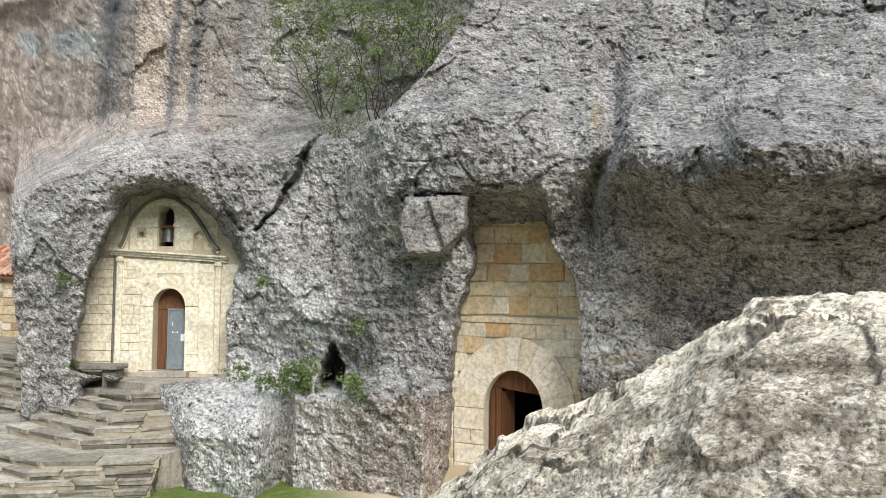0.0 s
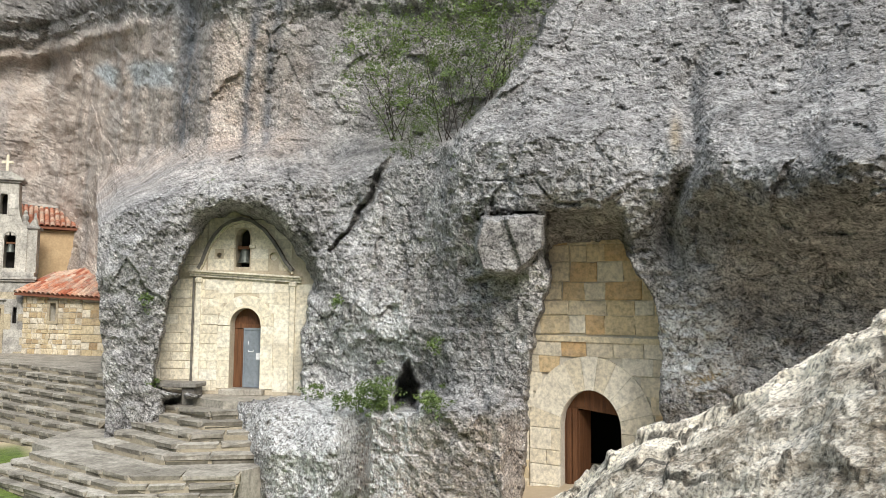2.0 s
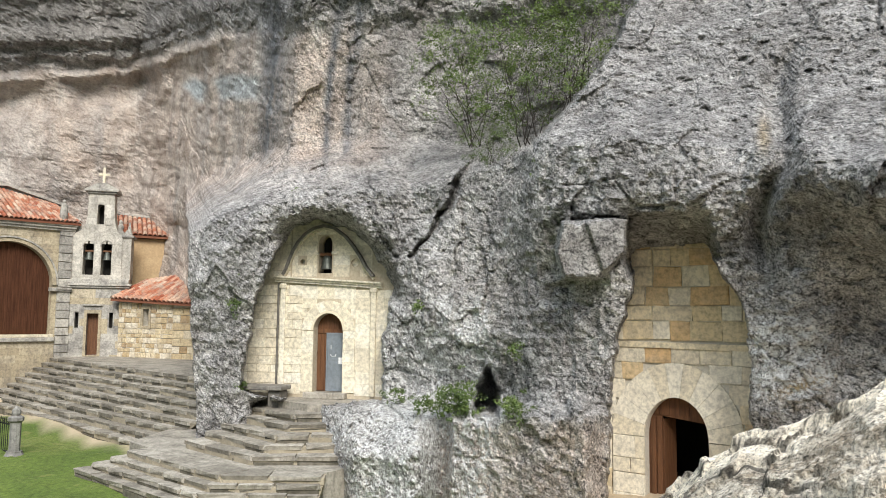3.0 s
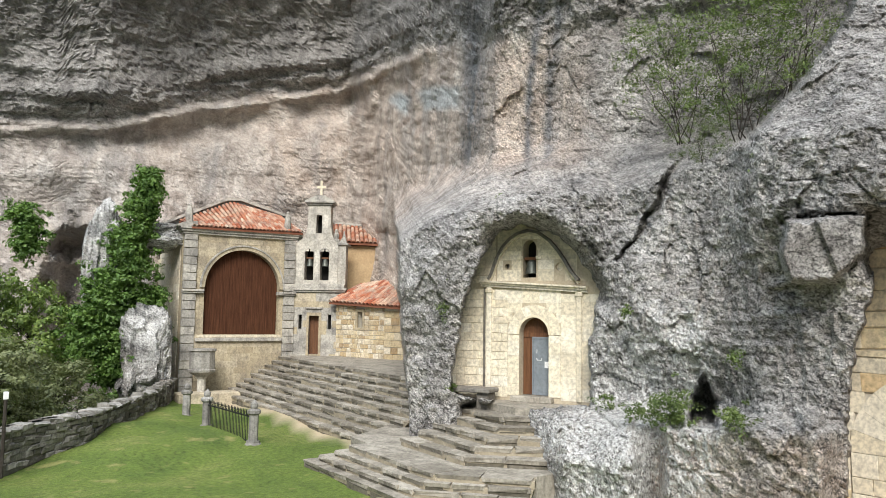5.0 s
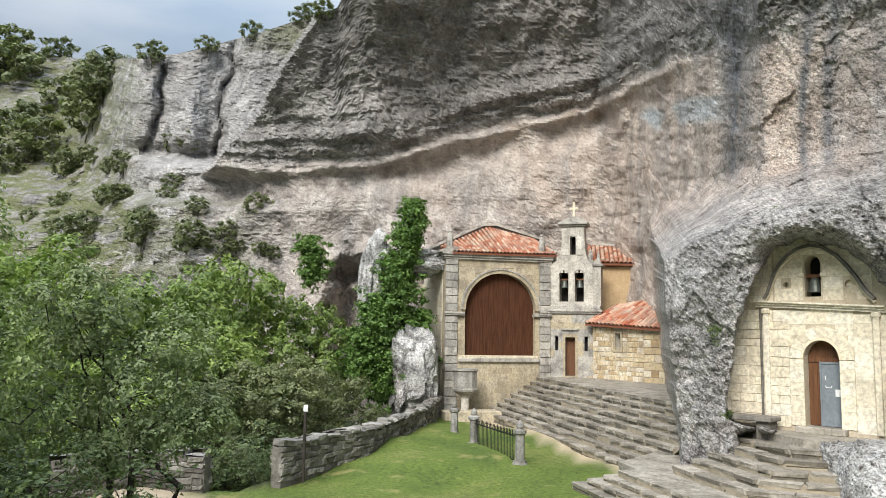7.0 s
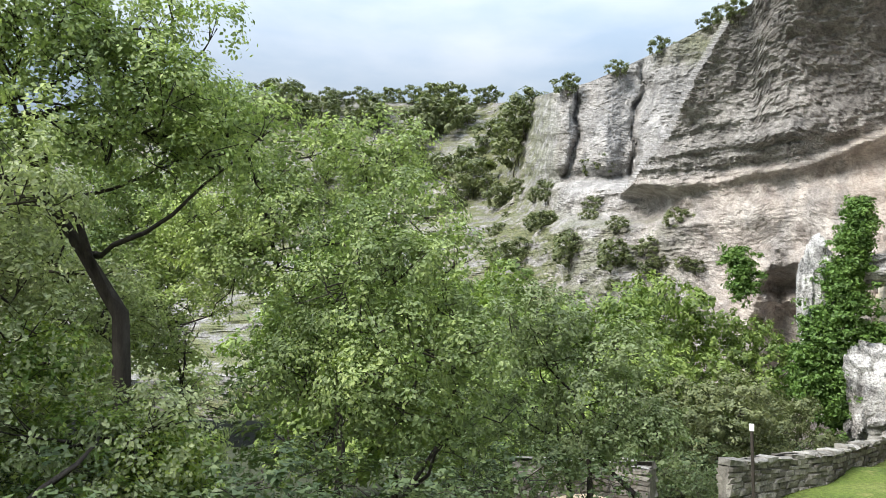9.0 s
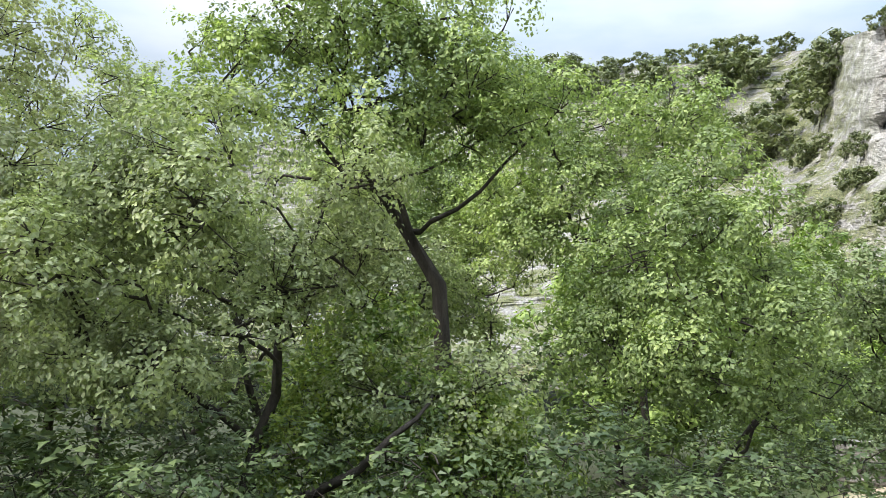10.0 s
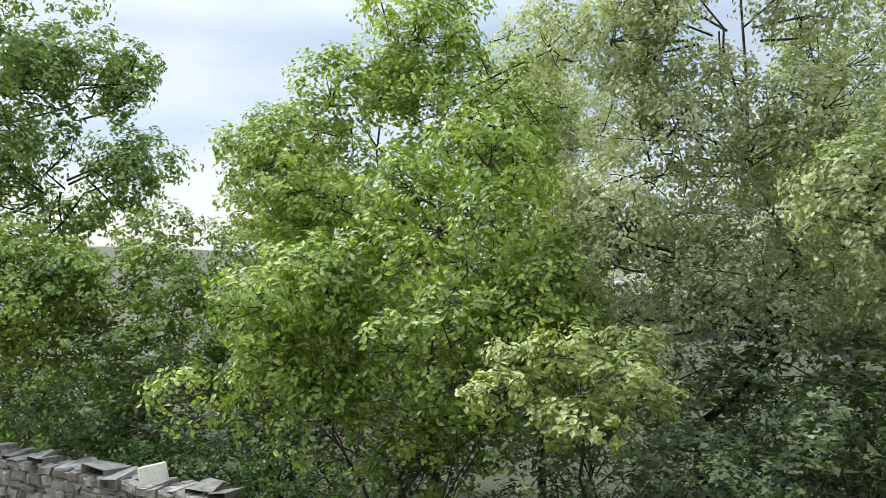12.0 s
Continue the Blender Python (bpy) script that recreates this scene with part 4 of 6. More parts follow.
left_curve = [(-1.46, 5.98), (-1.36, 6.14), (-1.26, 6.42), (-1.14, 6.72), (-0.96, 7.02), (-0.72, 7.28), (-0.42, 7.46), (-0.1, 7.54), (0.25, 7.46)]
right_curve = [(0.25, 7.46), (0.62, 7.2), (0.92, 6.86), (1.14, 6.54), (1.34, 6.2), (1.58, 5.92)]
for crv in (left_curve, right_curve):
    part("pediment_moulding", sweep(crv, 0.085, -0.20, 0.0), WALLSTONE, chapel)
    part("pediment_moulding", sweep([(x, z - 0.085) for x, z in crv], 0.07, -0.13, 0.0), ASHLAR_PALE, chapel)
for sx in (-0.40, 0.24):
    part("impost", box(sx - 0.09, sx + 0.09, -0.07, 0.05, 6.62, 6.72, 0.015), ASHLAR_PALE, chapel)
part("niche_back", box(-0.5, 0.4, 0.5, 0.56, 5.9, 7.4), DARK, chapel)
part("oculus_back", box(-1.0, -0.7, 0.2, 0.26, 6.2, 6.6), ASHLAR_GREY, chapel)
part("oculus_back", box(0.72, 1.12, 0.12, 0.18, 6.16, 6.56), ASHLAR_PALE, chapel)
bell_on(chapel, -0.07, 0.16, 6.62, 0.46)
wd = part("wooden_door", plate([arch_loop(-0.41, 0.58, 2.3, 4.22, 0.54)], 0.36, 0.40), WOOD, chapel, "brown plank door under the arch")
planks(wd, -0.40, 0.57, 2.3, ellipse_top(-0.41, 0.58, 4.22, 0.535), 8, WOOD, 0.33, 0.36)
part("lintel_board", box(-0.38, 0.56, 0.30, 0.335, 4.12, 4.26, 0.008), WOOD, wd)
md = part("metal_door", box(-0.06, 0.53, 0.285, 0.325, 2.32, 4.12, 0.006), STEEL, chapel, "grey sheet-metal door leaf, closed")
part("door_frame", plate([[(-0.075, 2.3), (0.545, 2.3), (0.545, 4.14), (-0.075, 4.14)], [(-0.03, 2.34), (0.50, 2.34), (0.50, 4.08), (-0.03, 4.08)]], 0.262, 0.30), STEEL, md)
part("notice", box(0.34, 0.50, 0.276, 0.283, 3.16, 3.36), PAPER, md, "white paper notice taped to the door")
part("handle", sweep([(0.08, 3.46), (0.09, 3.40), (0.24, 3.40), (0.25, 3.46)], 0.02, 0.262, 0.285), PAPER, md)
part("label_strip", box(0.07, 0.09, 0.278, 0.284, 3.62, 3.74), PAPER, md)
part("threshold", box(-0.62, 0.75, -0.28, 0.4, 2.1, 2.285, 0.02), STEP, chapel)

bench = tagged(anchor("stone_bench", -19.62, 14.83, 0, 30), "rough stone slab bench against the chapel wall", "bench")
part("seat", box(-2.85, -1.0, -1.05, -0.25, 2.38, 2.52, 0.03), WALLSTONE, bench)
for sx in (-2.6, -1.3):
    part("support", box(sx - 0.2, sx + 0.2, -0.9, -0.3, 1.7, 2.375, 0.03), WALLSTONE, bench)

# ---- the lower doorway ----
portal = tagged(anchor("cave_portal", -8.6, 16.2, 0, 8), "ochre ashlar doorway wall built into a rock cleft", "doorway")
po = (-0.68, 0.80, 0.35, 1.95, 0.94)
po_wall = part("wall", plate([[(-2.2, -0.4), (2.2, -0.4), (2.2, 7.2), (-2.2, 7.2)], arch_loop(*po)], 0.02, 0.6), MORTAR, portal, "pale lime mortar between the stones")
po_span = arch_span(*po, pad=0.80)
WARM_MIX = [ASHLAR_WARM, ASHLAR_PALE, ASHLAR_PALE]
masonry(po_wall, -2.0, 1.9, 0.2, 4.02, (0.4, 0.52), (0.42, 0.8), ASHLAR_WARM, po_span, gap=0.014, wear=0.045, mats=WARM_MIX)
masonry(po_wall, -2.0, 1.9, 4.20, 7.0, (0.34, 0.5), (0.4, 0.95), ASHLAR_WARM, None, gap=0.014, wear=0.05, mats=[ASHLAR_WARM, ASHLAR_WARM, ASHLAR_WARM, ASHLAR_PALE])
part("string_course", sweep([(-1.95, 4.10), (1.9, 4.06)], 0.13, -0.07, 0.03), ASHLAR_WARM, portal)
voussoirs(portal, -0.68, 0.80, 1.95, 0.94, 0.80, 11, ASHLAR_PALE, -0.045, 0.5, 0.010)
for lo, hi in ((-1.46, -0.68), (0.80, 1.58)):
    masonry(po_wall, lo, hi, 0.2, 1.94, (0.34, 0.5), (0.36, 0.8), ASHLAR_PALE, None, y=-0.04, depth=0.5, gap=0.012, wear=0.014)
# room walls coloured near-black to hold the interior shade
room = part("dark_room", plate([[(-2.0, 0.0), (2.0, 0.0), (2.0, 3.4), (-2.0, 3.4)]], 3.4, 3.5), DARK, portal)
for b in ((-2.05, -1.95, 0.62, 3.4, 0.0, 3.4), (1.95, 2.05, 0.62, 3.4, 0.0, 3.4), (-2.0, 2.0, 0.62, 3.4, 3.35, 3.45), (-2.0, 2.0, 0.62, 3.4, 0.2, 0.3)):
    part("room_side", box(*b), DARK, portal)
frame_w = part("door_frame", plate([arch_loop(-0.68, 0.80, 0.3, 1.95, 0.94), [(-0.36, 0.35), (0.72, 0.35), (0.72, 2.30), (-0.36, 2.42)]], 0.30, 0.38), WOOD, portal, "brown wooden door frame with plank tympanum")
planks(frame_w, -0.64, 0.76, 2.45, ellipse_top(-0.68, 0.80, 1.95, 0.92), 6, WOOD, 0.28, 0.30)
leaf = part("door_leaf", box(0, 0.55, -0.03, 0.03, 0.4, 2.35, 0.006), WOOD, portal, "brown plank door leaf standing open")
leaf.matrix_basis = pose(-0.36, 0.36, 0, 0, 0, 78)
for k in range(2):
    part("jamb_post", box(-0.62 + 0.14 * k, -0.50 + 0.14 * k, 0.25 + 0.02 * k, 0.30, 0.4, 2.42, 0.01), WOOD, portal)

# ---- roofs ----
def tile_mesh(name, r=0.115, length=0.5, n=6):
    bm = bmesh.new()
    rows = []
    for y, k in ((0, 1.0), (length, 0.82)):
        for rad in (r * k, (r - 0.018) * k):
            rows.append([bm.verts.new((-rad * math.cos(math.pi * i / n), y, rad * math.sin(math.pi * i / n))) for i in range(n + 1)])
    o0, i0, o1, i1 = rows
    for p, q in ((o0, o1), (i1, i0), (i0, o0), (o1, i1)):
        for i in range(n):
            bm.faces.new((p[i], p[i + 1], q[i + 1], q[i]))
    bmesh.ops.recalc_face_normals(bm, faces=bm.faces[:])
    me = bpy.data.meshes.new(name)
    bm.to_mesh(me)
    bm.free()
    me.materials.append(TILE)
    return me


COVER = tile_mesh("tile")


def tiled_roof(parent, corners, columns, rows):
    """Barrel tiles on a slope: corners front left, front right, back right, back left."""
    a, b, c, d = (Vector(p) for p in corners)
    deck = bmesh.new()
    rows_v = []
    for i in range(columns + 1):
        u = i / columns
        f, g = a.lerp(b, u), d.lerp(c, u)
        rows_v.append([deck.verts.new(p + Vector((0, 0, dz))) for dz in (-0.02, -0.14) for p in (f, g)])
    for p, q in zip(rows_v, rows_v[1:]):
        deck.faces.new((p[0], q[0], q[1], p[1]))
        deck.faces.new((p[2], p[3], q[3], q[2]))
        deck.faces.new((p[0], p[2], q[2], q[0]))
        deck.faces.new((p[1], q[1], q[3], p[3]))
    for p in (rows_v[0], rows_v[-1]):
        deck.faces.new((p[0], p[1], p[3], p[2]))
    # deck in the darker terracotta, shade of the channels in its colour
    roof = part("roof", deck, TILE_BED, parent, "weathered red barrel-tile roof")
    for i in range(columns):
        u = (i + 0.5) / columns
        f, g = a.lerp(b, u), d.lerp(c, u)
        up = (g - f).normalized()
        side = (b - a).normalized()
        nrm = side.cross(up).normalized()
        side = up.cross(nrm).normalized()
        n = max(1, round(rows * (g - f).length / max((d - a).length, (c - b).length)))
        size = (g - f).length / n
        wide = (b - a).length / columns / 0.25
        for j in range(n):
            o = f + up * (size * j - 0.05) + nrm * (0.02 + 0.014 * random.random()) + side * random.uniform(-0.012, 0.012)
            m = Matrix((side, up, nrm)).transposed().to_4x4()
            m.translation = o
            piece("tile", COVER, roof, m @ Matrix.Diagonal((wide, size / 0.5 * 1.12, wide, 1)))
    return roof


# ---- the gatehouse with its great arched door ----
gatehouse = tagged(anchor("gatehouse", -45, 10.1, 0, 90), "buff stone porch with great arched wooden door", "building")
go = (1.24, 5.72, 3.50, 6.22, 2.25)
gh_wall = part("wall", plate([[(0.0, -0.6), (6.7, -0.6), (6.7, 9.6), (0.0, 9.6)], arch_loop(*go, n=28)], 0.05, 0.9), BUFF, gatehouse)
go_span = arch_span(*go, pad=0.28)
masonry(gh_wall, 0.78, 5.95, -0.3, 9.3, (0.36, 0.44), (0.6, 1.2), BUFF, go_span, y=0.035, gap=0.007, wear=0.006, proud=0.004)
for lo, hi in ((-0.03, 0.75), (5.97, 6.70)):
    masonry(gh_wall, lo, hi, -0.3, 5.85, (0.44, 0.5), (0.78, 0.8), ASHLAR_GREY, None, y=-0.07, depth=0.2, gap=0.04, wear=0.03)
    masonry(gh_wall, lo, hi, 6.1, 9.25, (0.44, 0.5), (0.78, 0.8), ASHLAR_GREY, None, y=-0.07, depth=0.2, gap=0.04, wear=0.03)
    for z0, z1, out in ((5.85, 5.95, 0.16), (5.95, 6.08, 0.22)):
        part("belt", box(lo - 0.04, hi + 0.42 if lo < 1 else hi + 0.02, -out, 0.1, z0, z1, 0.02), ASHLAR_GREY, gatehouse)
part("belt", box(5.55, 6.0, -0.16, 0.1, 5.86, 6.06, 0.02), ASHLAR_GREY, gatehouse)
part("arch_moulding", ring_strip(1.24, 5.72, 6.22, 2.25, 0.20, -0.06, 0.1, 36), BUFF, gatehouse)
part("arch_moulding", ring_strip(1.04, 5.92, 6.22, 2.45, 0.09, -0.11, 0.1, 36), ASHLAR_GREY, gatehouse)
part("sill", box(0.8, 5.95, -0.14, 0.4, 3.10, 3.32, 0.03), ASHLAR_GREY, gatehouse)
part("sill", box(0.9, 5.9, -0.05, 0.4, 3.32, 3.48, 0.02), ASHLAR_PALE, gatehouse)
for z0, z1, out in ((9.25, 9.38, 0.12), (9.38, 9.52, 0.22), (9.52, 9.64, 0.30)):
    part("cornice", box(-out, 6.75 + out * 0.3, -out, 0.5, z0, z1, 0.02), ASHLAR_GREY, gatehouse)
side = part("side_wall", box(0.0, 0.8, 0.9, 6.0, -0.6, 9.6), ASHLAR_PALE, gatehouse)
z = -0.3
while z < 9.2:
    h, y = random.uniform(0.36, 0.46), 0.75
    while y < 5.9:
        w = random.uniform(0.5, 0.95)
        piece("stone", stone(ASHLAR_PALE, wear=0.02), side, Matrix.Translation((-0.03, y + w / 2, z)) @ pose(0, 0, 0, 0, 0, -90) @ Matrix.Diagonal((w - 0.012, 0.12, h - 0.012, 1)))
        y += w
    z += h
great = part("great_door", plate([arch_loop(*go, n=28)], 0.45, 0.5), GATE_WOOD, gatehouse, "dark red-brown plank gate, closed")
planks(great, 1.25, 5.71, 3.5, ellipse_top(1.22, 5.74, 6.22, 2.24), 26, GATE_WOOD, 0.40, 0.45)
part("middle_rail", box(1.3, 5.68, 0.385, 0.41, 4.7, 4.76), GATE_WOOD, great)
tiled_roof(gatehouse, ((0.30, -0.34, 9.66), (3.7, -0.34, 9.69), (3.75, 3.7, 11.78), (0.5, 3.7, 10.35)), 14, 8)
tiled_roof(gatehouse, ((3.7, -0.34, 9.69), (7.0, -0.34, 9.74), (7.0, 3.7, 11.15), (3.75, 3.7, 11.78)), 14, 8)
part("back_gable", plate([[(-0.5, 9.4), (7.2, 9.4), (7.4, 11.2), (4.3, 12.0), (3.5, 12.0), (-0.5, 10.1)]], 3.8, 4.1), ASHLAR_GREY, gatehouse)
part("coping", sweep([(-0.5, 10.12), (3.4, 11.98), (4.3, 12.04), (7.4, 11.25)], 0.16, 3.6, 4.2), ASHLAR_GREY, gatehouse)
part("corner_coping", plate([[(-0.5, 9.64), (0.62, 9.64), (0.62, 9.98), (0.1, 9.98), (-0.5, 9.72)]], -0.3, 4.0), ASHLAR_GREY, gatehouse)
for sx in (0.22, 6.15):
    pin = part("pinnacle", lathe([(0.30, 9.62), (0.30, 9.86), (0.18, 9.92), (0.22, 10.15), (0.17, 10.7), (0.10, 10.84), (0.13, 10.92), (0.02, 11.04)], 8), ASHLAR_GREY, gatehouse)
    pin.location = (sx, 0.05, 0)

# ---- the bell gable with the small door ----
tower = tagged(anchor("bell_gable", -45, 16.81, 0, 58), "grey stone bell gable over a small doorway", "belfry")
tw_low = part("wall", plate([[(-0.1, 0.0), (3.0, 0.0), (3.0, 6.1), (-0.1, 6.1)], [(0.92, 2.32), (1.53, 2.32), (1.53, 4.66), (0.92, 4.66)], [(0.28, 3.85), (0.48, 3.85), (0.48, 4.72), (0.28, 4.72)], [(2.08, 3.85), (2.28, 3.85), (2.28, 4.72), (2.08, 4.72)]], 0.03, 1.2), ASHLAR_GREY, tower)
tw_block = lambda a, b: ([(0.8, 1.66)] if a < 4.8 else []) + ([(0.22, 0.54), (2.02, 2.34)] if b > 3.85 and a < 4.72 else [])
masonry(tw_low, -0.1, 3.0, 1.9, 6.05, (0.34, 0.44), (0.45, 0.9), ASHLAR_GREY, tw_block, y=0.015, gap=0.008, wear=0.01, proud=0.005, mats=[ASHLAR_GREY, ASHLAR_GREY, BUFF])
part("door_surround", plate([[(0.78, 2.25), (1.68, 2.25), (1.68, 4.86), (0.78, 4.86)], [(0.92, 2.32), (1.53, 2.32), (1.53, 4.66), (0.92, 4.66)]], -0.03, 0.1), BUFF, tower)
sd = part("door", box(0.92, 1.53, 0.42, 0.47, 2.3, 4.66), WOOD, tower, "narrow brown plank door")
planks(sd, 0.93, 1.52, 2.33, lambda x: 4.65, 4, WOOD, 0.39, 0.42)
for sx in (0.38, 2.18):
    part("slit_back", box(sx - 0.14, sx + 0.14, 0.4, 0.46, 3.8, 4.78), DARK, tower)
part("drip_lintel", box(0.7, 1.75, -0.08, 0.1, 5.08, 5.18, 0.02), ASHLAR_GREY, tower)
for z0, z1, out in ((6.1, 6.22, 0.10), (6.22, 6.36, 0.18), (6.36, 6.62, 0.04)):
    part("belt", box(-0.1 - out, 3.0 + out, -out, 1.2 + out, z0, z1, 0.02), ASHLAR_GREY, tower)
up_loop = [(0.0, 6.6), (2.6, 6.6), (2.6, 9.16), (2.35, 9.3), (2.2, 9.7), (2.12, 10.2), (2.08, 11.5), (0.72, 11.5), (0.68, 10.2), (0.6, 9.75), (0.4, 9.4), (0.0, 9.16)]
tw_up = part("belfry_wall", plate([up_loop, arch_loop(0.55, 1.1, 6.85, 8.5, 0.28), arch_loop(1.5, 2.05, 6.85, 8.5, 0.28), arch_loop(1.2, 1.56, 9.75, 10.75, 0.2)], 0.03, 0.95), BELFRY, tower, "pale lichen-spotted ashlar bell wall")
bell_block = lambda a, b: [q for x0 in (0.55, 1.5) for q in arch_span(x0, x0 + 0.55, 6.85, 8.5, 0.28, 0.07)(a, b)]
masonry(tw_up, 0.0, 2.6, 6.64, 9.08, (0.36, 0.46), (0.35, 0.8), BELFRY, bell_block, y=0.012, gap=0.010, wear=0.012, proud=0.006)
niche_block = arch_span(1.2, 1.56, 9.75, 10.75, 0.2, 0.06)
masonry(tw_up, 0.74, 2.06, 9.7, 11.45, (0.34, 0.42), (0.35, 0.7), BELFRY, niche_block, y=0.012, gap=0.010, wear=0.012, proud=0.006)
# near-black backing painted as the shade behind the bells
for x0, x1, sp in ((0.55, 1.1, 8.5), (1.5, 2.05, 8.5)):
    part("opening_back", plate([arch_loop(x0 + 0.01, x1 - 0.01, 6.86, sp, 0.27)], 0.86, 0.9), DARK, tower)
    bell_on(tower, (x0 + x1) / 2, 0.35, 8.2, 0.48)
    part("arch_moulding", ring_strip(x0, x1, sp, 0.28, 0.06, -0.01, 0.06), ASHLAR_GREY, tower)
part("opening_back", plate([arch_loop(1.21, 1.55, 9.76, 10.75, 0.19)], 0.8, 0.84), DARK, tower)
for z0, z1, out in ((11.5, 11.62, 0.10), (11.62, 11.76, 0.22)):
    part("cap", box(0.7 - out, 2.1 + out, -out, 0.95 + out, z0, z1, 0.02), ASHLAR_GREY, tower)
part("cap_gable", plate([[(0.48, 11.76), (2.32, 11.76), (1.62, 12.12), (1.18, 12.12)]], -0.1, 1.05), ASHLAR_GREY, tower)
cross = part("cross", box(1.33, 1.47, 0.38, 0.52, 12.1, 13.1, 0.02), PLASTER, tower, "pale stone cross")
part("cross_arm", box(1.12, 1.68, 0.385, 0.515, 12.62, 12.76, 0.02), PLASTER, cross)
for sx in (0.2, 2.42):
    pn = part("pinnacle", lathe([(0.2, 9.14), (0.22, 9.4), (0.13, 9.46), (0.17, 9.64), (0.17, 9.74), (0.09, 9.86), (0.12, 9.98), (0.02, 10.1)], 8), ASHLAR_GREY, tower)
    pn.location = (sx, 0.4, 0)
part("shoulder", plate([[(2.6, 9.0), (3.1, 9.0), (3.1, 9.14), (2.8, 9.5), (2.6, 9.16)]], 0.1, 0.9), ASHLAR_GREY, tower)
part("corner_pinnacle", lathe([(0.24, 9.1), (0.24, 9.3), (0.17, 9.36), (0.05, 9.95), (0.01, 10.0)], 4), ASHLAR_GREY, tower).location = (2.88, 0.62, 0)
part("pier_cap", box(2.55, 3.22, -0.04, 1.3, 9.02, 9.16, 0.02), ASHLAR_GREY, tower)
part("side_pier", box(2.6, 3.08, 0.06, 1.2, 6.6, 9.1), BELFRY, tower)

# ---- the nave behind and the low annexe ----
nave = tagged(anchor("nave", -46.0, 19.3, 0, 66), "ochre rendered nave wall under a red tile roof", "building")
part("wall", box(0.0, 7.5, 0.0, 3.0, 1.0, 9.3), OCHRE, nave)
part("eave_board", box(-0.1, 7.5, -0.14, 0.2, 9.2, 9.36), WOOD, nave)
tiled_roof(nave, ((-0.4, -0.35, 9.42), (7.4, -0.35, 9.3), (7.4, 3.2, 10.4), (-0.4, 3.2, 11.0)), 28, 7)
part("copings", sweep([(-0.6, 11.15), (7.4, 10.5)], 0.14, 3.0, 3.4), ASHLAR_GREY, nave)

annexe = tagged(anchor("annexe", -43.05, 18.9, 0, 22), "low rubble-stone annexe with a red tile roof", "building")
an_wall = part("wall", plate([[(-0.2, 0.4), (10.0, 0.4), (10.0, 4.95), (-0.2, 5.45)], [(1.55, 4.0), (1.95, 4.0), (1.95, 4.95), (1.55, 4.95)]], 0.03, 0.6), MORTAR, annexe)
an_block = lambda a, b: [(1.42, 2.08)] if b > 3.9 and a < 5.1 else []
masonry(an_wall, -0.2, 3.6, 1.9, 5.3, (0.2, 0.34), (0.22, 0.5), RUBBLE, an_block, y=0.0, gap=0.035, wear=0.07, proud=0.03, slope=-0.0)
masonry(an_wall, 3.6, 9.6, 1.7, 5.0, (0.36, 0.5), (0.5, 0.75), RUBBLE, None, y=-0.02, gap=0.03, wear=0.03, proud=0.015)
part("window_surround", plate([[(1.40, 3.85), (2.10, 3.85), (2.10, 5.12), (1.40, 5.12)], [(1.55, 4.0), (1.95, 4.0), (1.95, 4.95), (1.55, 4.95)]], -0.05, 0.1), BUFF, annexe)
part("window_back", box(1.4, 2.1, 0.5, 0.56, 3.9, 5.0), DARK, annexe)
tiled_roof(annexe, ((-0.5, -0.35, 5.52), (9.8, -0.35, 4.98), (9.8, 3.6, 7.9), (-0.2, 2.0, 6.6)), 34, 7)

# ---- the stairs ----
def flight(name, lines, rise, depth, label, z0=0.0, base=-0.4, lengths=(0.7, 1.4)):
    """Steps of worn blocks along lines in plan, each a little higher than the last."""
    st = tagged(new(name), label, "stairs", kind="structure")
    for i, line in enumerate(lines):
        z = z0 + rise * (i + 1)
        for (xa, ya), (xb, yb) in zip(line, line[1:]):
            d = math.hypot(xb - xa, yb - ya)
            ang = math.degrees(math.atan2(yb - ya, xb - xa))
            bed = pose(xa, ya, 0, 0, 0, ang) @ Matrix.Translation((d / 2, 0.0, z - rise - 0.055)) @ Matrix.Diagonal((d - 0.02, depth * 0.82, rise - 0.01, 1))
            piece("mortar_bed", stone(STEP_BED, wear=0.02), st, bed)
            x = 0.0
            while x < d - 0.05:
                w = random.uniform(*lengths)
                if d - x - w < 0.5:
                    w = d - x
                m = pose(xa, ya, 0, 0, 0, ang) @ Matrix.Translation((x + w / 2, random.uniform(-0.03, 0.03), z - rise - 0.06 + random.uniform(-0.015, 0.012))) @ pose(0, 0, 0, random.uniform(-0.8, 0.8), random.uniform(-0.6, 0.6), random.uniform(-0.6, 0.6)) @ Matrix.Diagonal((w - random.uniform(0.015, 0.05), depth, rise + 0.05, 1))
                piece("step", stone(STEP, wear=0.035), st, m @ Matrix.Translation((0, -0.05 / depth, 0.52)) @ Matrix.Diagonal((1, 1, 0.48, 1)))
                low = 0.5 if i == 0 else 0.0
                # riser in the shade-darkened stone, below the lighter tread
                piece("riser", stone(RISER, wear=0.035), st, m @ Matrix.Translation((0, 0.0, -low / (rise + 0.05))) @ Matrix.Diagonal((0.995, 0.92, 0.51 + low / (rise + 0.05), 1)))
                x += w
    return st


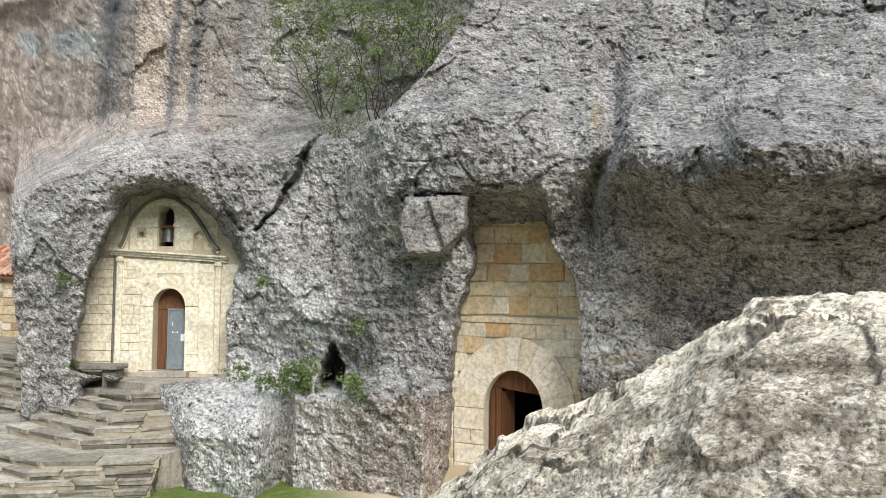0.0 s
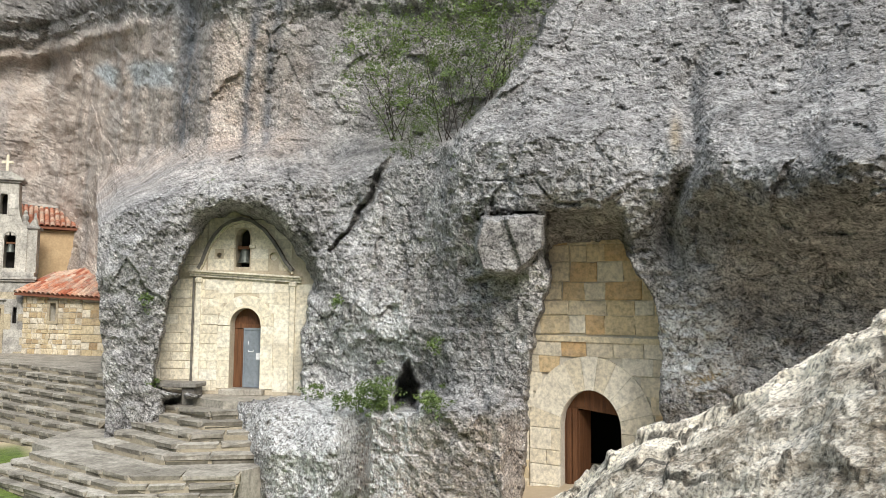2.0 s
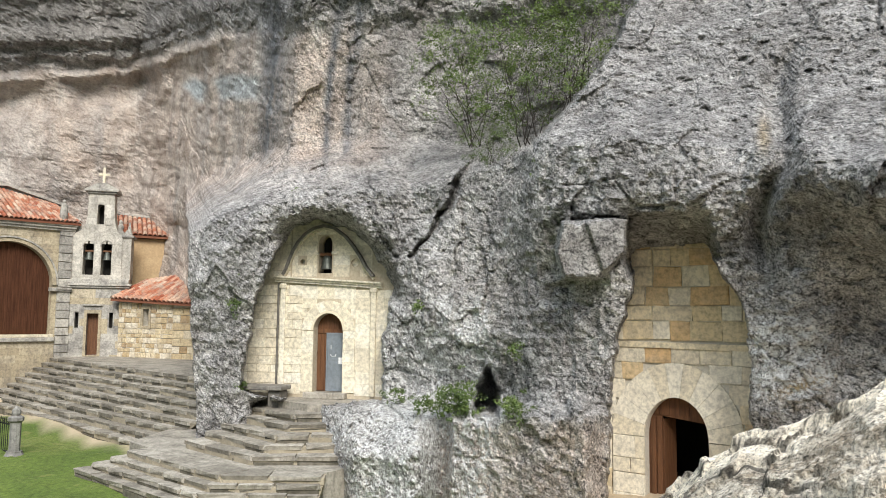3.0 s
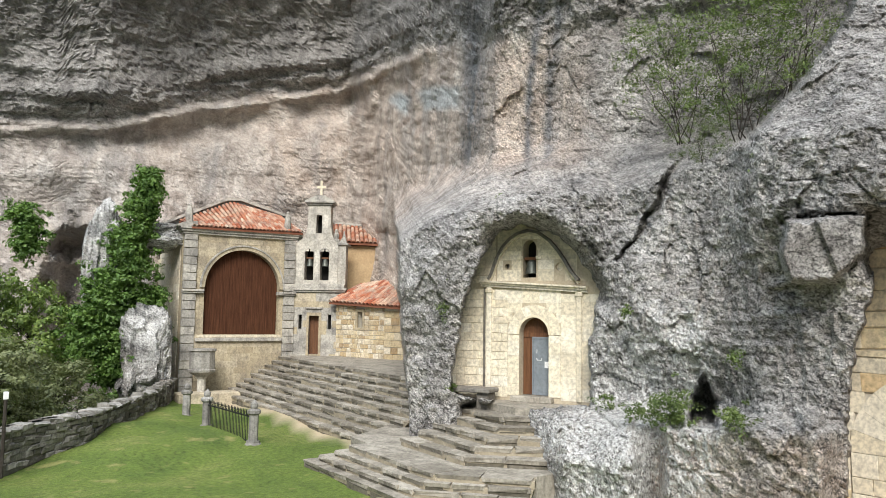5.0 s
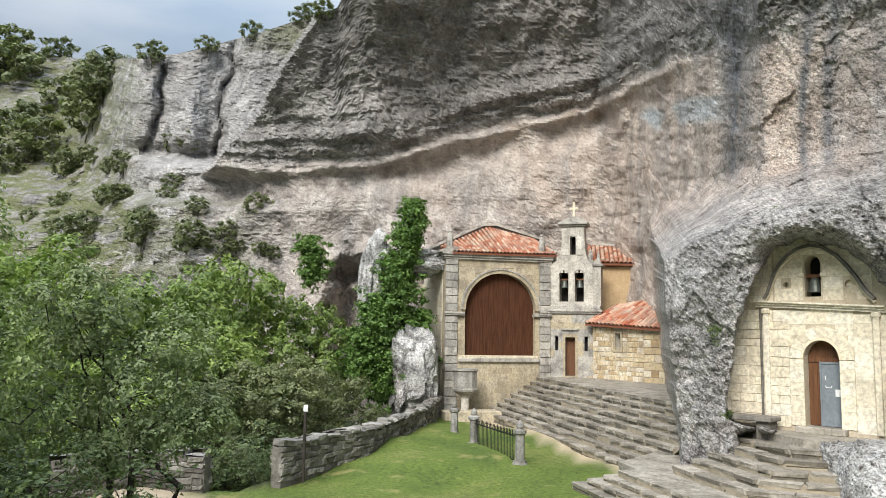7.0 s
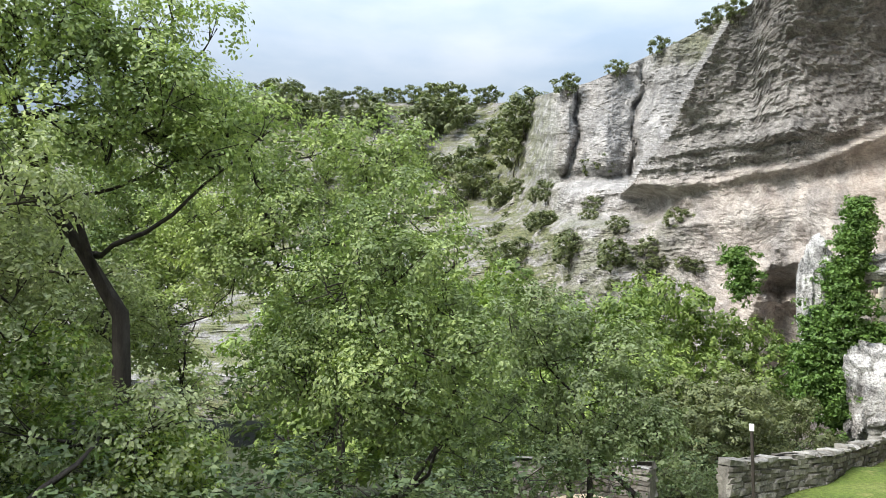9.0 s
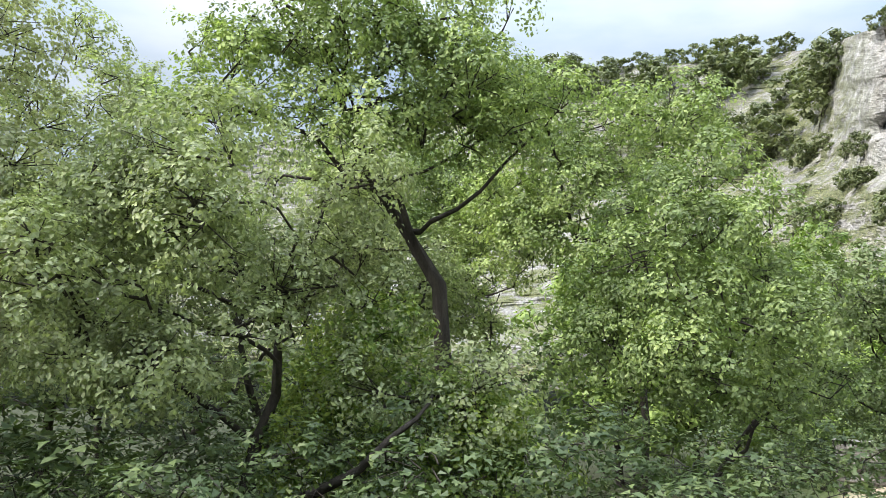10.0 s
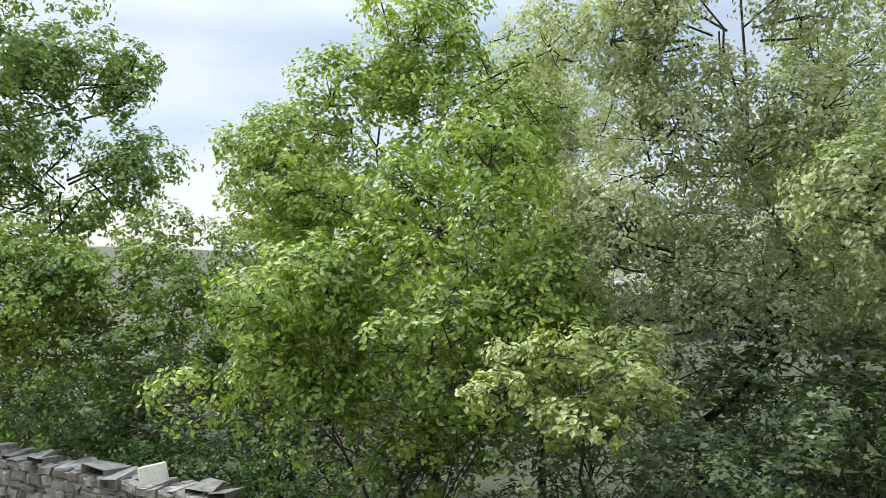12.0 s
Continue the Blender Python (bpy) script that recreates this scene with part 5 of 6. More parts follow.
upper = flight("stairs_long", [[(-44.8, 12.5 + 0.42 * i), (-24.8 - 0.05 * i, 12.15 + 0.36 * i)] for i in range(9)], 0.25, 1.0, "long flight of worn grey stone steps")
lower_lines = []
for i in range(4):
    o = 0.30 * i
    lower_lines.append([(-23.7 + 0.45 * i, 8.95 + o), (-17.6 + 0.05 * i, 9.05 + 0.28 * i), (-15.3 - 0.1 * i, 11.2 + 0.15 * i)])
lower = flight("stairs_low", lower_lines, 0.19, 0.9, "broad worn stone steps rising from the lawn")
chap_lines = [[(-21.6, 11.25), (-18.0, 11.15), (-16.4, 12.9)], [(-21.4, 11.75), (-18.1, 11.6), (-16.8, 13.1)], [(-21.6, 12.25), (-18.1, 12.0), (-17.0, 13.4)], [(-21.7, 12.65), (-18.3, 12.5), (-17.4, 13.8)], [(-21.4, 13.1), (-18.5, 12.9), (-17.6, 14.2)], [(-21.0, 14.0), (-19.4, 13.7), (-18.2, 14.9)]]
chap = flight("stairs_chapel", chap_lines, 0.225, 1.1, "curving worn stone steps up to the chapel door", z0=0.76)


def slab(name, outline, z0, z1, mat, label, category="paving"):
    bm = bmesh.new()
    lo, hi = [bm.verts.new((x, y, z0)) for x, y in outline], [bm.verts.new((x, y, z1)) for x, y in outline]
    bm.faces.new(lo[::-1]), bm.faces.new(hi)
    for i in range(len(lo)):
        j = (i + 1) % len(lo)
        bm.faces.new((lo[i], lo[j], hi[j], hi[i]))
    ob = part(name, bm, mat, None)
    return tagged(ob, label, category, kind="structure")


slab("landing_low", [(-23.8, 10.6), (-22.0, 10.5), (-17.8, 10.3), (-15.9, 12.0), (-16.4, 16.0), (-23.0, 16.0), (-26.5, 14.2)], -0.3, 0.735, STEP, "grey stone paved landing between the stairs")
slab("landing_chapel", [(-22.4, 13.6), (-18.6, 13.4), (-17.2, 14.8), (-16.6, 17.0), (-21.0, 15.6)], 0.2, 2.10, STEP, "worn stone platform before the chapel door")
slab("landing_upper", [(-45.0, 16.4), (-25.2, 15.6), (-30.0, 24.0), (-44.5, 22.0)], -0.3, 2.24, STEP, "stone platform before the small doorway")


# ---- the near rock wall ----
def build_near_wall():
    az = np.arange(-30, 33, 0.16)
    n_t = 230
    crest_e = np.interp(az, [-30, -6, -0.6, 5, 8.4, 10.4, 12.4, 15, 18, 20.5, 23.1, 27.9, 31, 33], [0.8, 0.7, 0.6, 0.0, -1.6, -3.5, -4.4, -6.4, -8.3, -8.7, -10.2, -13.8, -17, -20])
    crest_r = np.interp(az, [-30, -6, 5, 12, 18, 23, 28, 33], [7.0, 6.5, 6.7, 7.1, 7.3, 7.6, 8.1, 8.6])
    near_r = np.interp(az, [-30, 0, 15, 28, 33], [3.6, 3.3, 3.3, 4.4, 5.6])
    crest_z = EYE0[2] + crest_r * np.tan(np.radians(crest_e))
    t = np.linspace(0, 1, n_t)
    r = crest_r[:, None] + (near_r - crest_r)[:, None] * t[None, :]
    z = crest_z[:, None] + (2.55 - crest_z)[:, None] * (0.75 * t + 0.25 * t ** 2.0)[None, :]
    a = np.repeat(az[:, None], n_t, 1)
    x, y = EYE0[0] - r * np.sin(np.radians(a)), EYE0[1] + r * np.cos(np.radians(a))
    p = np.stack([x, y, z], -1).reshape(-1, 3)
    warp = fbm(p / 1.3, 3, 201)
    # beds that break off in ragged steps
    bed = 0.2
    lvl = np.repeat((t ** 0.85 * 7)[None, :], len(az), 0).ravel() + 0.9 * warp + 0.35 * fbm(p / 0.6, 5, 202)
    terr = lvl - (np.floor(lvl) + sstep(lvl - np.floor(lvl), 0.90, 1.0))
    p[:, 2] += 0.42 * bed * terr + 0.04 * warp + 0.022 * fbm(p / 0.3, 4, 203) + 0.028 * fbm(p / 0.11, 3, 204, ridged=True)
    wander = p + 0.15 * np.stack([vnoise(p / 0.35, 211), vnoise(p / 0.35, 212), vnoise(p / 0.35, 213)], 1)
    face_a, joint_a = broken(wander / np.array((0.85, 0.85, 0.5)), 215)
    face_b, joint_b = broken(wander / np.array((0.30, 0.30, 0.16)), 216)
    p[:, 2] += 0.075 * face_a + 0.022 * face_b
    joint = np.maximum(1 - sstep(joint_a, 0.01, 0.045), 0.7 * (1 - sstep(joint_b, 0.01, 0.08)) * sstep(vnoise(p / 0.6, 217), 0.1, 0.5)) * sstep(vnoise(p / 0.9, 218), -0.3, 0.2)
    out = fbm(p / 0.5, 3, 205)
    p[:, 0] += 0.06 * out
    p[:, 1] += 0.06 * fbm(p / 0.5 + 7, 3, 206)
    grid = p.reshape(len(az), n_t, 3)
    fwd = np.stack([-np.sin(np.radians(az)), np.cos(np.radians(az)), np.zeros_like(az)], 1)
    back = [grid[:, 0, :] + fwd * d + np.array((0, 0, h)) for d, h in ((0.10, -0.05), (0.22, -0.4), (0.4, -1.6), (0.7, -5.0))]
    grid = np.concatenate([np.stack(back[::-1], 1), grid], 1)
    n_a, n_e = grid.shape[:2]
    idx = np.arange(n_a * n_e).reshape(n_a, n_e)
    faces = np.stack([idx[:-1, :-1], idx[1:, :-1], idx[1:, 1:], idx[:-1, 1:]], -1).reshape(-1, 4)
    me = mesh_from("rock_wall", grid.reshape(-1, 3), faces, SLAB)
    v = np.concatenate([np.zeros((n_a, 4)), joint.reshape(n_a, n_e - 4)], 1)
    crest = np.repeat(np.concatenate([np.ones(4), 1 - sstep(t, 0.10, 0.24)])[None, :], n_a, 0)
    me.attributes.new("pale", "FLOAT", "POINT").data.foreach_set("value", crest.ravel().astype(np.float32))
    me.attributes.new("joint", "FLOAT", "POINT").data.foreach_set("value", v.ravel().astype(np.float32))
    return tagged(new("rock_wall", me), "pale layered limestone outcrop rising beside the path", "rock", kind="structure")


near_wall = build_near_wall()


# ---- walls of the lawn ----
def dry_wall(name, line, height, thick, label, step=(0.25, 0.55), course=(0.14, 0.24), loose=2.5, slabs=(0.35, 1.0)):
    """A coursed field-stone wall along a line in plan, with a rough coping."""
    w = tagged(new(name), label, "wall")
    for (xa, ya), (xb, yb) in zip(line, line[1:]):
        d, ang = math.hypot(xb - xa, yb - ya), math.degrees(math.atan2(yb - ya, xb - xa))
        base = pose(xa, ya, 0, 0, 0, ang)
        ground_z = lambda q: float(ground_height(np.array(q.x), np.array(q.y)))
        core = part("core", box(0, d, 0.06, thick - 0.06, -0.6, height - 0.12), WALLSTONE, w)
        core.matrix_basis = base
        for y, flip in ((0.0, 0), (thick, 1)):
            z = -0.1
            while z < height - 0.12:
                h = random.uniform(*course)
                x = 0.0
                while x < d:
                    s = random.uniform(*step)
                    s = min(s, d - x + 0.05)
                    if s > 0.08:
                        m = base @ Matrix.Translation((x + s / 2, y + random.uniform(-0.04, 0.04), z + random.uniform(-0.03, 0.03))) @ pose(0, 0, 0, random.uniform(-4, 4), loose * random.uniform(-3, 3), 180 * flip + random.uniform(-8, 8)) @ Matrix.Diagonal((s - 0.015, 0.2, h - 0.012, 1))
                        piece("stone", stone(WALLSTONE, wear=0.11), w, m)
                    x += s
                z += h
        x = 0.0
        while x < d:
            s = min(random.uniform(*slabs), d - x + 0.1)
            m = base @ Matrix.Translation((x + s / 2, -0.06, height - 0.14)) @ pose(0, 0, 0, loose * random.uniform(-2, 2), loose * random.uniform(-2, 2), random.uniform(-12, 12)) @ Matrix.Diagonal((s - 0.02, thick + random.uniform(-0.15, 0.12), random.uniform(0.08, 0.22), 1))
            piece("coping_stone", stone(COPING, wear=0.13), w, m)
            x += s
    return w


COPING = cut_stone("lichened_coping", (0.20, 0.19, 0.17), (0.29, 0.28, 0.255), (0.40, 0.385, 0.355), (0.10, 0.095, 0.085), 0.8)
dry_wall("lawn_wall", [(-26.5, 0.05), (-31.0, 3.75), (-38.0, 7.4), (-44.6, 9.8)], 1.12, 0.5, "low grey field-stone wall along the lawn", (0.35, 0.8))
dry_wall("gap_wall", [(-26.0, -2.15), (-26.6, -3.4), (-25.6, -6.6)], 1.0, 0.5, "low field-stone wall beside the path gap", (0.3, 0.7))
dry_wall("path_wall", [(3.4, -13.5), (6.2, -15.1), (11.0, -17.6)], 1.05, 0.55, "tumbled pale dry-stone wall along the path", (0.14, 0.42), (0.08, 0.2), 4.0, (0.2, 0.6))

flat_stone = tagged(anchor("flat_stone", 4.95, -14.1, 1.0, 30), "pale flat stone leaning on the path wall", "stone")
part("slab", box(-0.22, 0.22, -0.05, 0.05, -0.12, 0.26, 0.03), MORTAR, flat_stone).matrix_basis = pose(0, 0, 0, 24, 6, 0)

# ---- fence, posts, font, marker ----
def fence_post(x, y):
    p = tagged(anchor("stone_post", x, y, 0, 10), "grey carved stone fence post with a ball finial", "post", "stone posts of the iron fence")
    part("base", lathe([(0.30, -0.2), (0.30, 0.1), (0.24, 0.18), (0.24, 0.24)], 8), ASHLAR_POST, p)
    part("shaft", lathe([(0.17, 0.22), (0.17, 1.15)], 8), ASHLAR_POST, p)
    part("capital", lathe([(0.17, 1.14), (0.24, 1.2), (0.24, 1.3), (0.15, 1.36)], 8), ASHLAR_POST, p)
    part("finial", lathe([(0.10, 1.35), (0.14, 1.44), (0.13, 1.54), (0.06, 1.62), (0.01, 1.68)], 8), ASHLAR_POST, p)
    return p


POSTS = [(-35.3, 8.15), (-32.1, 8.15), (-27.5, 8.55)]
ASHLAR_POST = cut_stone("lichened_post_stone", (0.2, 0.19, 0.175), (0.27, 0.26, 0.24), (0.36, 0.35, 0.33), (0.1, 0.095, 0.09), 0.7)
for q in POSTS:
    fence_post(*q)
fence = tagged(anchor("iron_fence", POSTS[1][0], POSTS[1][1], 0, math.degrees(math.atan2(0.4, 4.6))), "black wrought-iron fence panel between stone posts", "fence")
for z in (0.14, 1.02):
    part("rail", box(0.16, 4.46, -0.02, 0.02, z, z + 0.05), IRON, fence)
for i in range(30):
    bm = lathe([(0.012, 0.05), (0.012, 1.14), (0.026, 1.17), (0.004, 1.28)], 6)
    ob = part("bar", bm, IRON, fence)
    ob.location = (0.25 + i * 0.142, 0, 0)
for i in range(15):
    ob = part("scroll", ring_strip(-0.05, 0.05, 1.07, 0.05, 0.014, -0.01, 0.01, 8, 0, 1), IRON, fence)
    ob.location = (0.32 + i * 0.284, 0, 0)

font = tagged(anchor("stone_font", -43.6, 11.0, 0, 0), "weathered grey stone cistern on a short column", "font")
part("column", lathe([(0.34, 0.0), (0.3, 0.3), (0.24, 0.4), (0.24, 1.1), (0.34, 1.25)], 10), ASHLAR_GREY, font)
part("bowl", lathe([(0.34, 1.24), (0.75, 1.5), (0.78, 1.62), (0.70, 1.66), (0.70, 2.6), (0.78, 2.66), (0.76, 2.76)], 10), ASHLAR_GREY, font)
plinth = tagged(part("low_plinth", box(-43.9, -42.6, 9.6, 13.6, -0.3, 0.42, 0.05), BUFF, None), "low buff stone plinth by the porch wall", "plinth")

marker = tagged(anchor("marker_post", -26.9, 0.75, 0, 0), "slim dark wooden marker post with a white cap", "post")
part("pole", lathe([(0.055, -0.2), (0.055, 2.1)], 8), BARK, marker)
part("cap", box(-0.07, 0.07, -0.07, 0.07, 2.1, 2.32, 0.01), PAPER, marker)

# ---- plants ----
def tubes(paths, sides=5):
    """Tapered limbs: each path is a list of (point, radius)."""
    vs, fs = [], []
    ang = np.linspace(0, 2 * math.pi, sides, endpoint=False)
    for path in paths:
        pts = np.array([p for p, _ in path])
        d = np.gradient(pts, axis=0)
        d /= np.linalg.norm(d, axis=1)[:, None] + 1e-9
        ref = np.where(np.abs(d[:, 2:3]) > 0.9, np.array([[1.0, 0, 0]]), np.array([[0, 0, 1.0]]))
        u = np.cross(d, ref)
        u /= np.linalg.norm(u, axis=1)[:, None] + 1e-9
        v = np.cross(d, u)
        start = len(vs)
        for c, a, b, (_, r) in zip(pts, u, v, path):
            vs += list(c + r * (np.cos(ang)[:, None] * a + np.sin(ang)[:, None] * b))
        for i in range(len(path) - 1):
            for k in range(sides):
                k2 = (k + 1) % sides
                fs.append((start + i * sides + k, start + i * sides + k2, start + (i + 1) * sides + k2, start + (i + 1) * sides + k))
    return np.array(vs), np.array(fs)


def leaf_cloud(rng, centres, radii, per, size, flat=0.8, up=0.35, tri=False, hubs=None):
    """Small leaves over the domed outside of each twig end, as one array of vertices and faces."""
    n = len(centres) * per
    c = np.repeat(centres, per, 0)
    rad = np.repeat(radii, per)[:, None]
    out = rng.normal(size=(n, 3))
    away = np.zeros((n, 3))
    if hubs is not None:
        away = c - np.repeat(hubs, per, 0)
        away /= np.linalg.norm(away, axis=1)[:, None] + 1e-6
    out += 0.55 * away
    out[:, 2] += up
    out /= np.linalg.norm(out, axis=1)[:, None]
    pos = c + out * rad * rng.uniform(0.3, 1.05, (n, 1)) * np.array((1, 1, flat))
    nrm = 0.7 * out + 0.7 * away + 0.42 * rng.normal(size=(n, 3))
    nrm[:, 2] += 1.2 * up
    nrm /= np.linalg.norm(nrm, axis=1)[:, None]
    a = np.cross(nrm, rng.normal(size=(n, 3)))
    a /= np.linalg.norm(a, axis=1)[:, None]
    b = np.cross(nrm, a)
    s = size * rng.uniform(0.6, 1.3, (n, 1))
    if tri:
        verts = np.stack([pos - a * s * 0.5 - b * s * 0.30, pos - a * s * 0.3 + b * s * 0.36, pos + a * s * 0.6], 1).reshape(-1, 3)
        return verts, np.arange(n * 3).reshape(-1, 3)
    lift = nrm * s * 0.10
    verts = np.stack([pos - a * s * 0.55, pos + b * s * 0.33 + lift, pos + a * s * 0.55, pos - b * s * 0.33 + lift], 1).reshape(-1, 3)
    return verts, np.arange(n * 4).reshape(-1, 4)


def make_tree(name, label, category, seed, height, radius, leaf_mat, lobes=12, clumps=40, per=50, leaf=0.085, low=0.3, lean=0.0, stems=1, bark_r=0.16, clump_r=0.42, tri=True):
    """A tree: forked trunk and limbs, and a crown of uneven lobes of small leaves."""
    rng = np.random.default_rng(seed)
    limbs, centres, radii, hubs = [], [], [], []
    crown_mid = height * (0.5 + low * 0.5)
    heads = []
    for s in range(stems):
        foot = np.array((rng.normal() * 0.25 * (stems > 1), rng.normal() * 0.25 * (stems > 1), -0.6))
        tip = np.array((lean + rng.normal() * radius * 0.25, rng.normal() * radius * 0.25, height * 0.68))
        path = []
        for k in np.linspace(0, 1, 9):
            w = rng.normal(size=3) * 0.10 * height * 0.12 * (k > 0)
            path.append((foot + (tip - foot) * k + w, bark_r * (1 - 0.82 * k) / math.sqrt(stems)))
        limbs.append(path)
        heads.append(path)
    for i in range(lobes):
        th, ph = 2 * math.pi * ((i * 0.618) % 1.0), -0.9 + 1.9 * (i + rng.uniform(0, 1)) / lobes
        rr = radius * (rng.uniform(0.45, 0.92) if i % 6 else rng.uniform(0.05, 0.35))
        half = height * (1 - low) / 2
        c = np.array((lean + rr * math.cos(th) * math.sqrt(1 - 0.75 * ph * ph), rr * math.sin(th) * math.sqrt(1 - 0.75 * ph * ph), crown_mid + half * ph * 0.78))
        trunk = heads[rng.integers(len(heads))]
        j = int(np.clip(np.searchsorted([q[0][2] for q in trunk], c[2] - radius * 0.5), 3, 7))
        b, rad = trunk[j]
        mid = (b + c) / 2 + rng.normal(size=3) * 0.16 * radius
        mid[2] += 0.1 * radius
        limbs.append([(b, rad * 0.5), ((b + mid) / 2 + rng.normal(size=3) * 0.07 * radius, rad * 0.40), (mid, rad * 0.30), ((mid + c) / 2 + rng.normal(size=3) * 0.05 * radius, rad * 0.2), (c, rad * 0.1)])
        lr = radius * rng.uniform(0.17, 0.30)
        for m in range(clumps):
            d = rng.normal(size=3)
            d /= np.linalg.norm(d)
            d[2] = abs(d[2]) if rng.uniform() < 0.35 else d[2]
            q = c + d * lr * rng.uniform(0.65, 1.1) * np.array((1.05, 1.05, 0.82))
            centres.append(q)
            hubs.append(c)
            radii.append(clump_r * rng.uniform(0.55, 1.3))
            if m % 4 == 0:
                w = (c + q) / 2 + rng.normal(size=3) * 0.07 * lr
                limbs.append([(c + (q - c) * 0.25 + rng.normal(size=3) * 0.22 * lr, 0.011), (w, 0.008), (q, 0.003)])
    tree = tagged(new(name), label, category)
    v, f = tubes(limbs)
    wood = new("trunk", mesh_from("trunk", v, f, BARK, True))
    wood.parent = tree
    v, f = leaf_cloud(rng, np.array(centres), np.array(radii), per, leaf, 0.8, 0.35, tri, np.array(hubs))
    crown = new("crown", mesh_from("crown", v, f, leaf_mat))
    crown.parent = tree
    return tree


def at(a, r, z=None):
    """A place by bearing and distance from the layout point; on the ground unless z is given."""
    x, y = EYE0[0] - r * math.sin(radians(a)), EYE0[1] + r * math.cos(radians(a))
    return x, y, float(ground_height(np.array(x), np.array(y))) if z is None else z


def plant(ob, a, r, top_e, radius_ratio=1.0, turn=0.0, group="", base_h=None):
    """Stand a tree so that its top reaches that slope."""
    x, y, z = at(a, r)
    top = EYE0[2] + r * math.tan(radians(top_e))
    s = (top - z) / base_h
    ob.matrix_basis = pose(x, y, z, 0, 0, turn) @ Matrix.Diagonal((s * radius_ratio, s * radius_ratio, s, 1))
    if group:
        ob["group"] = group
    return ob


def again(ob, *args, **kw):
    c = copy_thing(ob, Matrix())
    c.scale = (1, 1, 1)
    return plant(c, *args, **kw)


def grow(name, label, category, seed, a0, r, leaf_mat, masses, foot=0.0, stems=1, leaf=0.074, lobe=0.62, clump=0.23, fill=1.0, per=25, bark_r=0.16, bare=0.0):
    """A tree at a bearing and distance: limbs forking from the foot into uneven crown masses.
    Each mass is (bearing, slope of its middle, half width and half height in metres, half depth)."""
    rng = np.random.default_rng(seed)
    x0, y0, z0 = at(a0, r)
    deg = math.pi / 180
    tree = tagged(new(name), label, category)
    tree.matrix_basis = pose(x0, y0, z0, 0, 0, a0)
    base = np.array((-foot * r * deg, 0.0, -0.4))
    limbs, centres, radii, hubs = [], [], [], []
    mids = [np.array((-(a - a0) * r * deg, rng.uniform(-0.5, 0.5), EYE0[2] + r * math.tan(e * deg) - z0)) for a, e, *_ in masses]
    crown = sum(mids) / len(mids)
    fork_z = bare if bare else max(0.8, min(m[2] for m in mids) * 0.55)
    def arm(p, q, r0, r1, sag):
        """A crooked limb from p to q."""
        way, n = [], 7
        bend = rng.normal(size=3) * sag
        for k in np.linspace(0, 1, n):
            kink = rng.normal(size=3) * 0.22 * sag * (0 < k < 1)
            way.append((p + (q - p) * k + bend * math.sin(math.pi * k) + kink, r0 + (r1 - r0) * k ** 0.7))
        return way

    for s in range(stems):
        jit = rng.normal(size=3) * np.array((0.35, 0.35, 0.0)) * (stems > 1)
        fork = np.array((base[0] + (crown[0] - base[0]) * 0.4, 0.0, fork_z)) + jit * 1.6
        head = max(mids, key=lambda m: m[2])
        leader = arm(base + jit, fork, bark_r * 1.1, bark_r * 0.72, 0.14) + arm(fork, head, bark_r * 0.68, bark_r * 0.12, 0.12 * np.linalg.norm(head - fork))[1:]
        limbs.append(leader)
        for m in mids:
            if m is head or (stems > 1 and rng.uniform() < 0.5):
                continue
            want = max(fork_z * 0.8, m[2] - 0.55 * math.hypot(m[0] - fork[0], m[1]) - 0.5)
            start, rad = min(leader[3:-2], key=lambda q: abs(q[0][2] - want) + rng.uniform(0, 0.3))
            limbs.append(arm(start, m, rad * 0.72, bark_r * 0.10, 0.13 * np.linalg.norm(m - start)))
    for m, (_, _, hw, hh, hd) in zip(mids, masses):
        count = max(4, int(fill * 1.05 * (hw * hh + hh * hd + hw * hd) / (lobe * lobe)))
        for i in range(count):
            d = rng.normal(size=3)
            d /= np.linalg.norm(d)
            if d[1] > 0.55:
                d[1] *= -1
            c = m + d * np.array((hw, hd, hh)) * rng.uniform(0.72, 1.08)
            lr = lobe * rng.uniform(0.55, 1.3)
            inner = m + (c - m) * 0.25 + rng.normal(size=3) * 0.12 * hw
            elbow = (inner + c) / 2 + rng.normal(size=3) * 0.22 * lobe
            limbs.append([(inner, bark_r * 0.16), (elbow, bark_r * 0.11), (c, bark_r * 0.04 + 0.003)])
            n = max(6, int(3.3 * lr * lr / (clump * clump)))
            for j in range(n):
                u = rng.normal(size=3)
                u[2] += 0.35
                u /= np.linalg.norm(u)
                q = c + u * lr * rng.uniform(0.6, 1.05) * np.array((1, 1, 0.85))
                centres.append(q)
                hubs.append(c)
                radii.append(clump * rng.uniform(0.6, 1.35))
                if j % 6 == 0:
                    limbs.append([(elbow + (c - elbow) * rng.uniform(0.2, 1.0), 0.009), ((c + q) / 2 + rng.normal(size=3) * 0.09, 0.006), (q, 0.003)])
    v, f = tubes(limbs, 4)
    new("trunk", mesh_from("trunk", v, f, BARK, True)).parent = tree
    v, f = leaf_cloud(rng, np.array(centres), np.array(radii), per, leaf, 0.85, 0.35, False, np.array(hubs))
    new("crown", mesh_from("crown", v, f, leaf_mat)).parent = tree
    return tree


def another(ob, a, r, s, turn):
    """The same kind of tree again, further off."""
    x, y, z = at(a, r)
    c = copy_thing(ob, pose(x, y, z, 0, 0, a + turn))
    c.scale = (s, s, s)
    return c


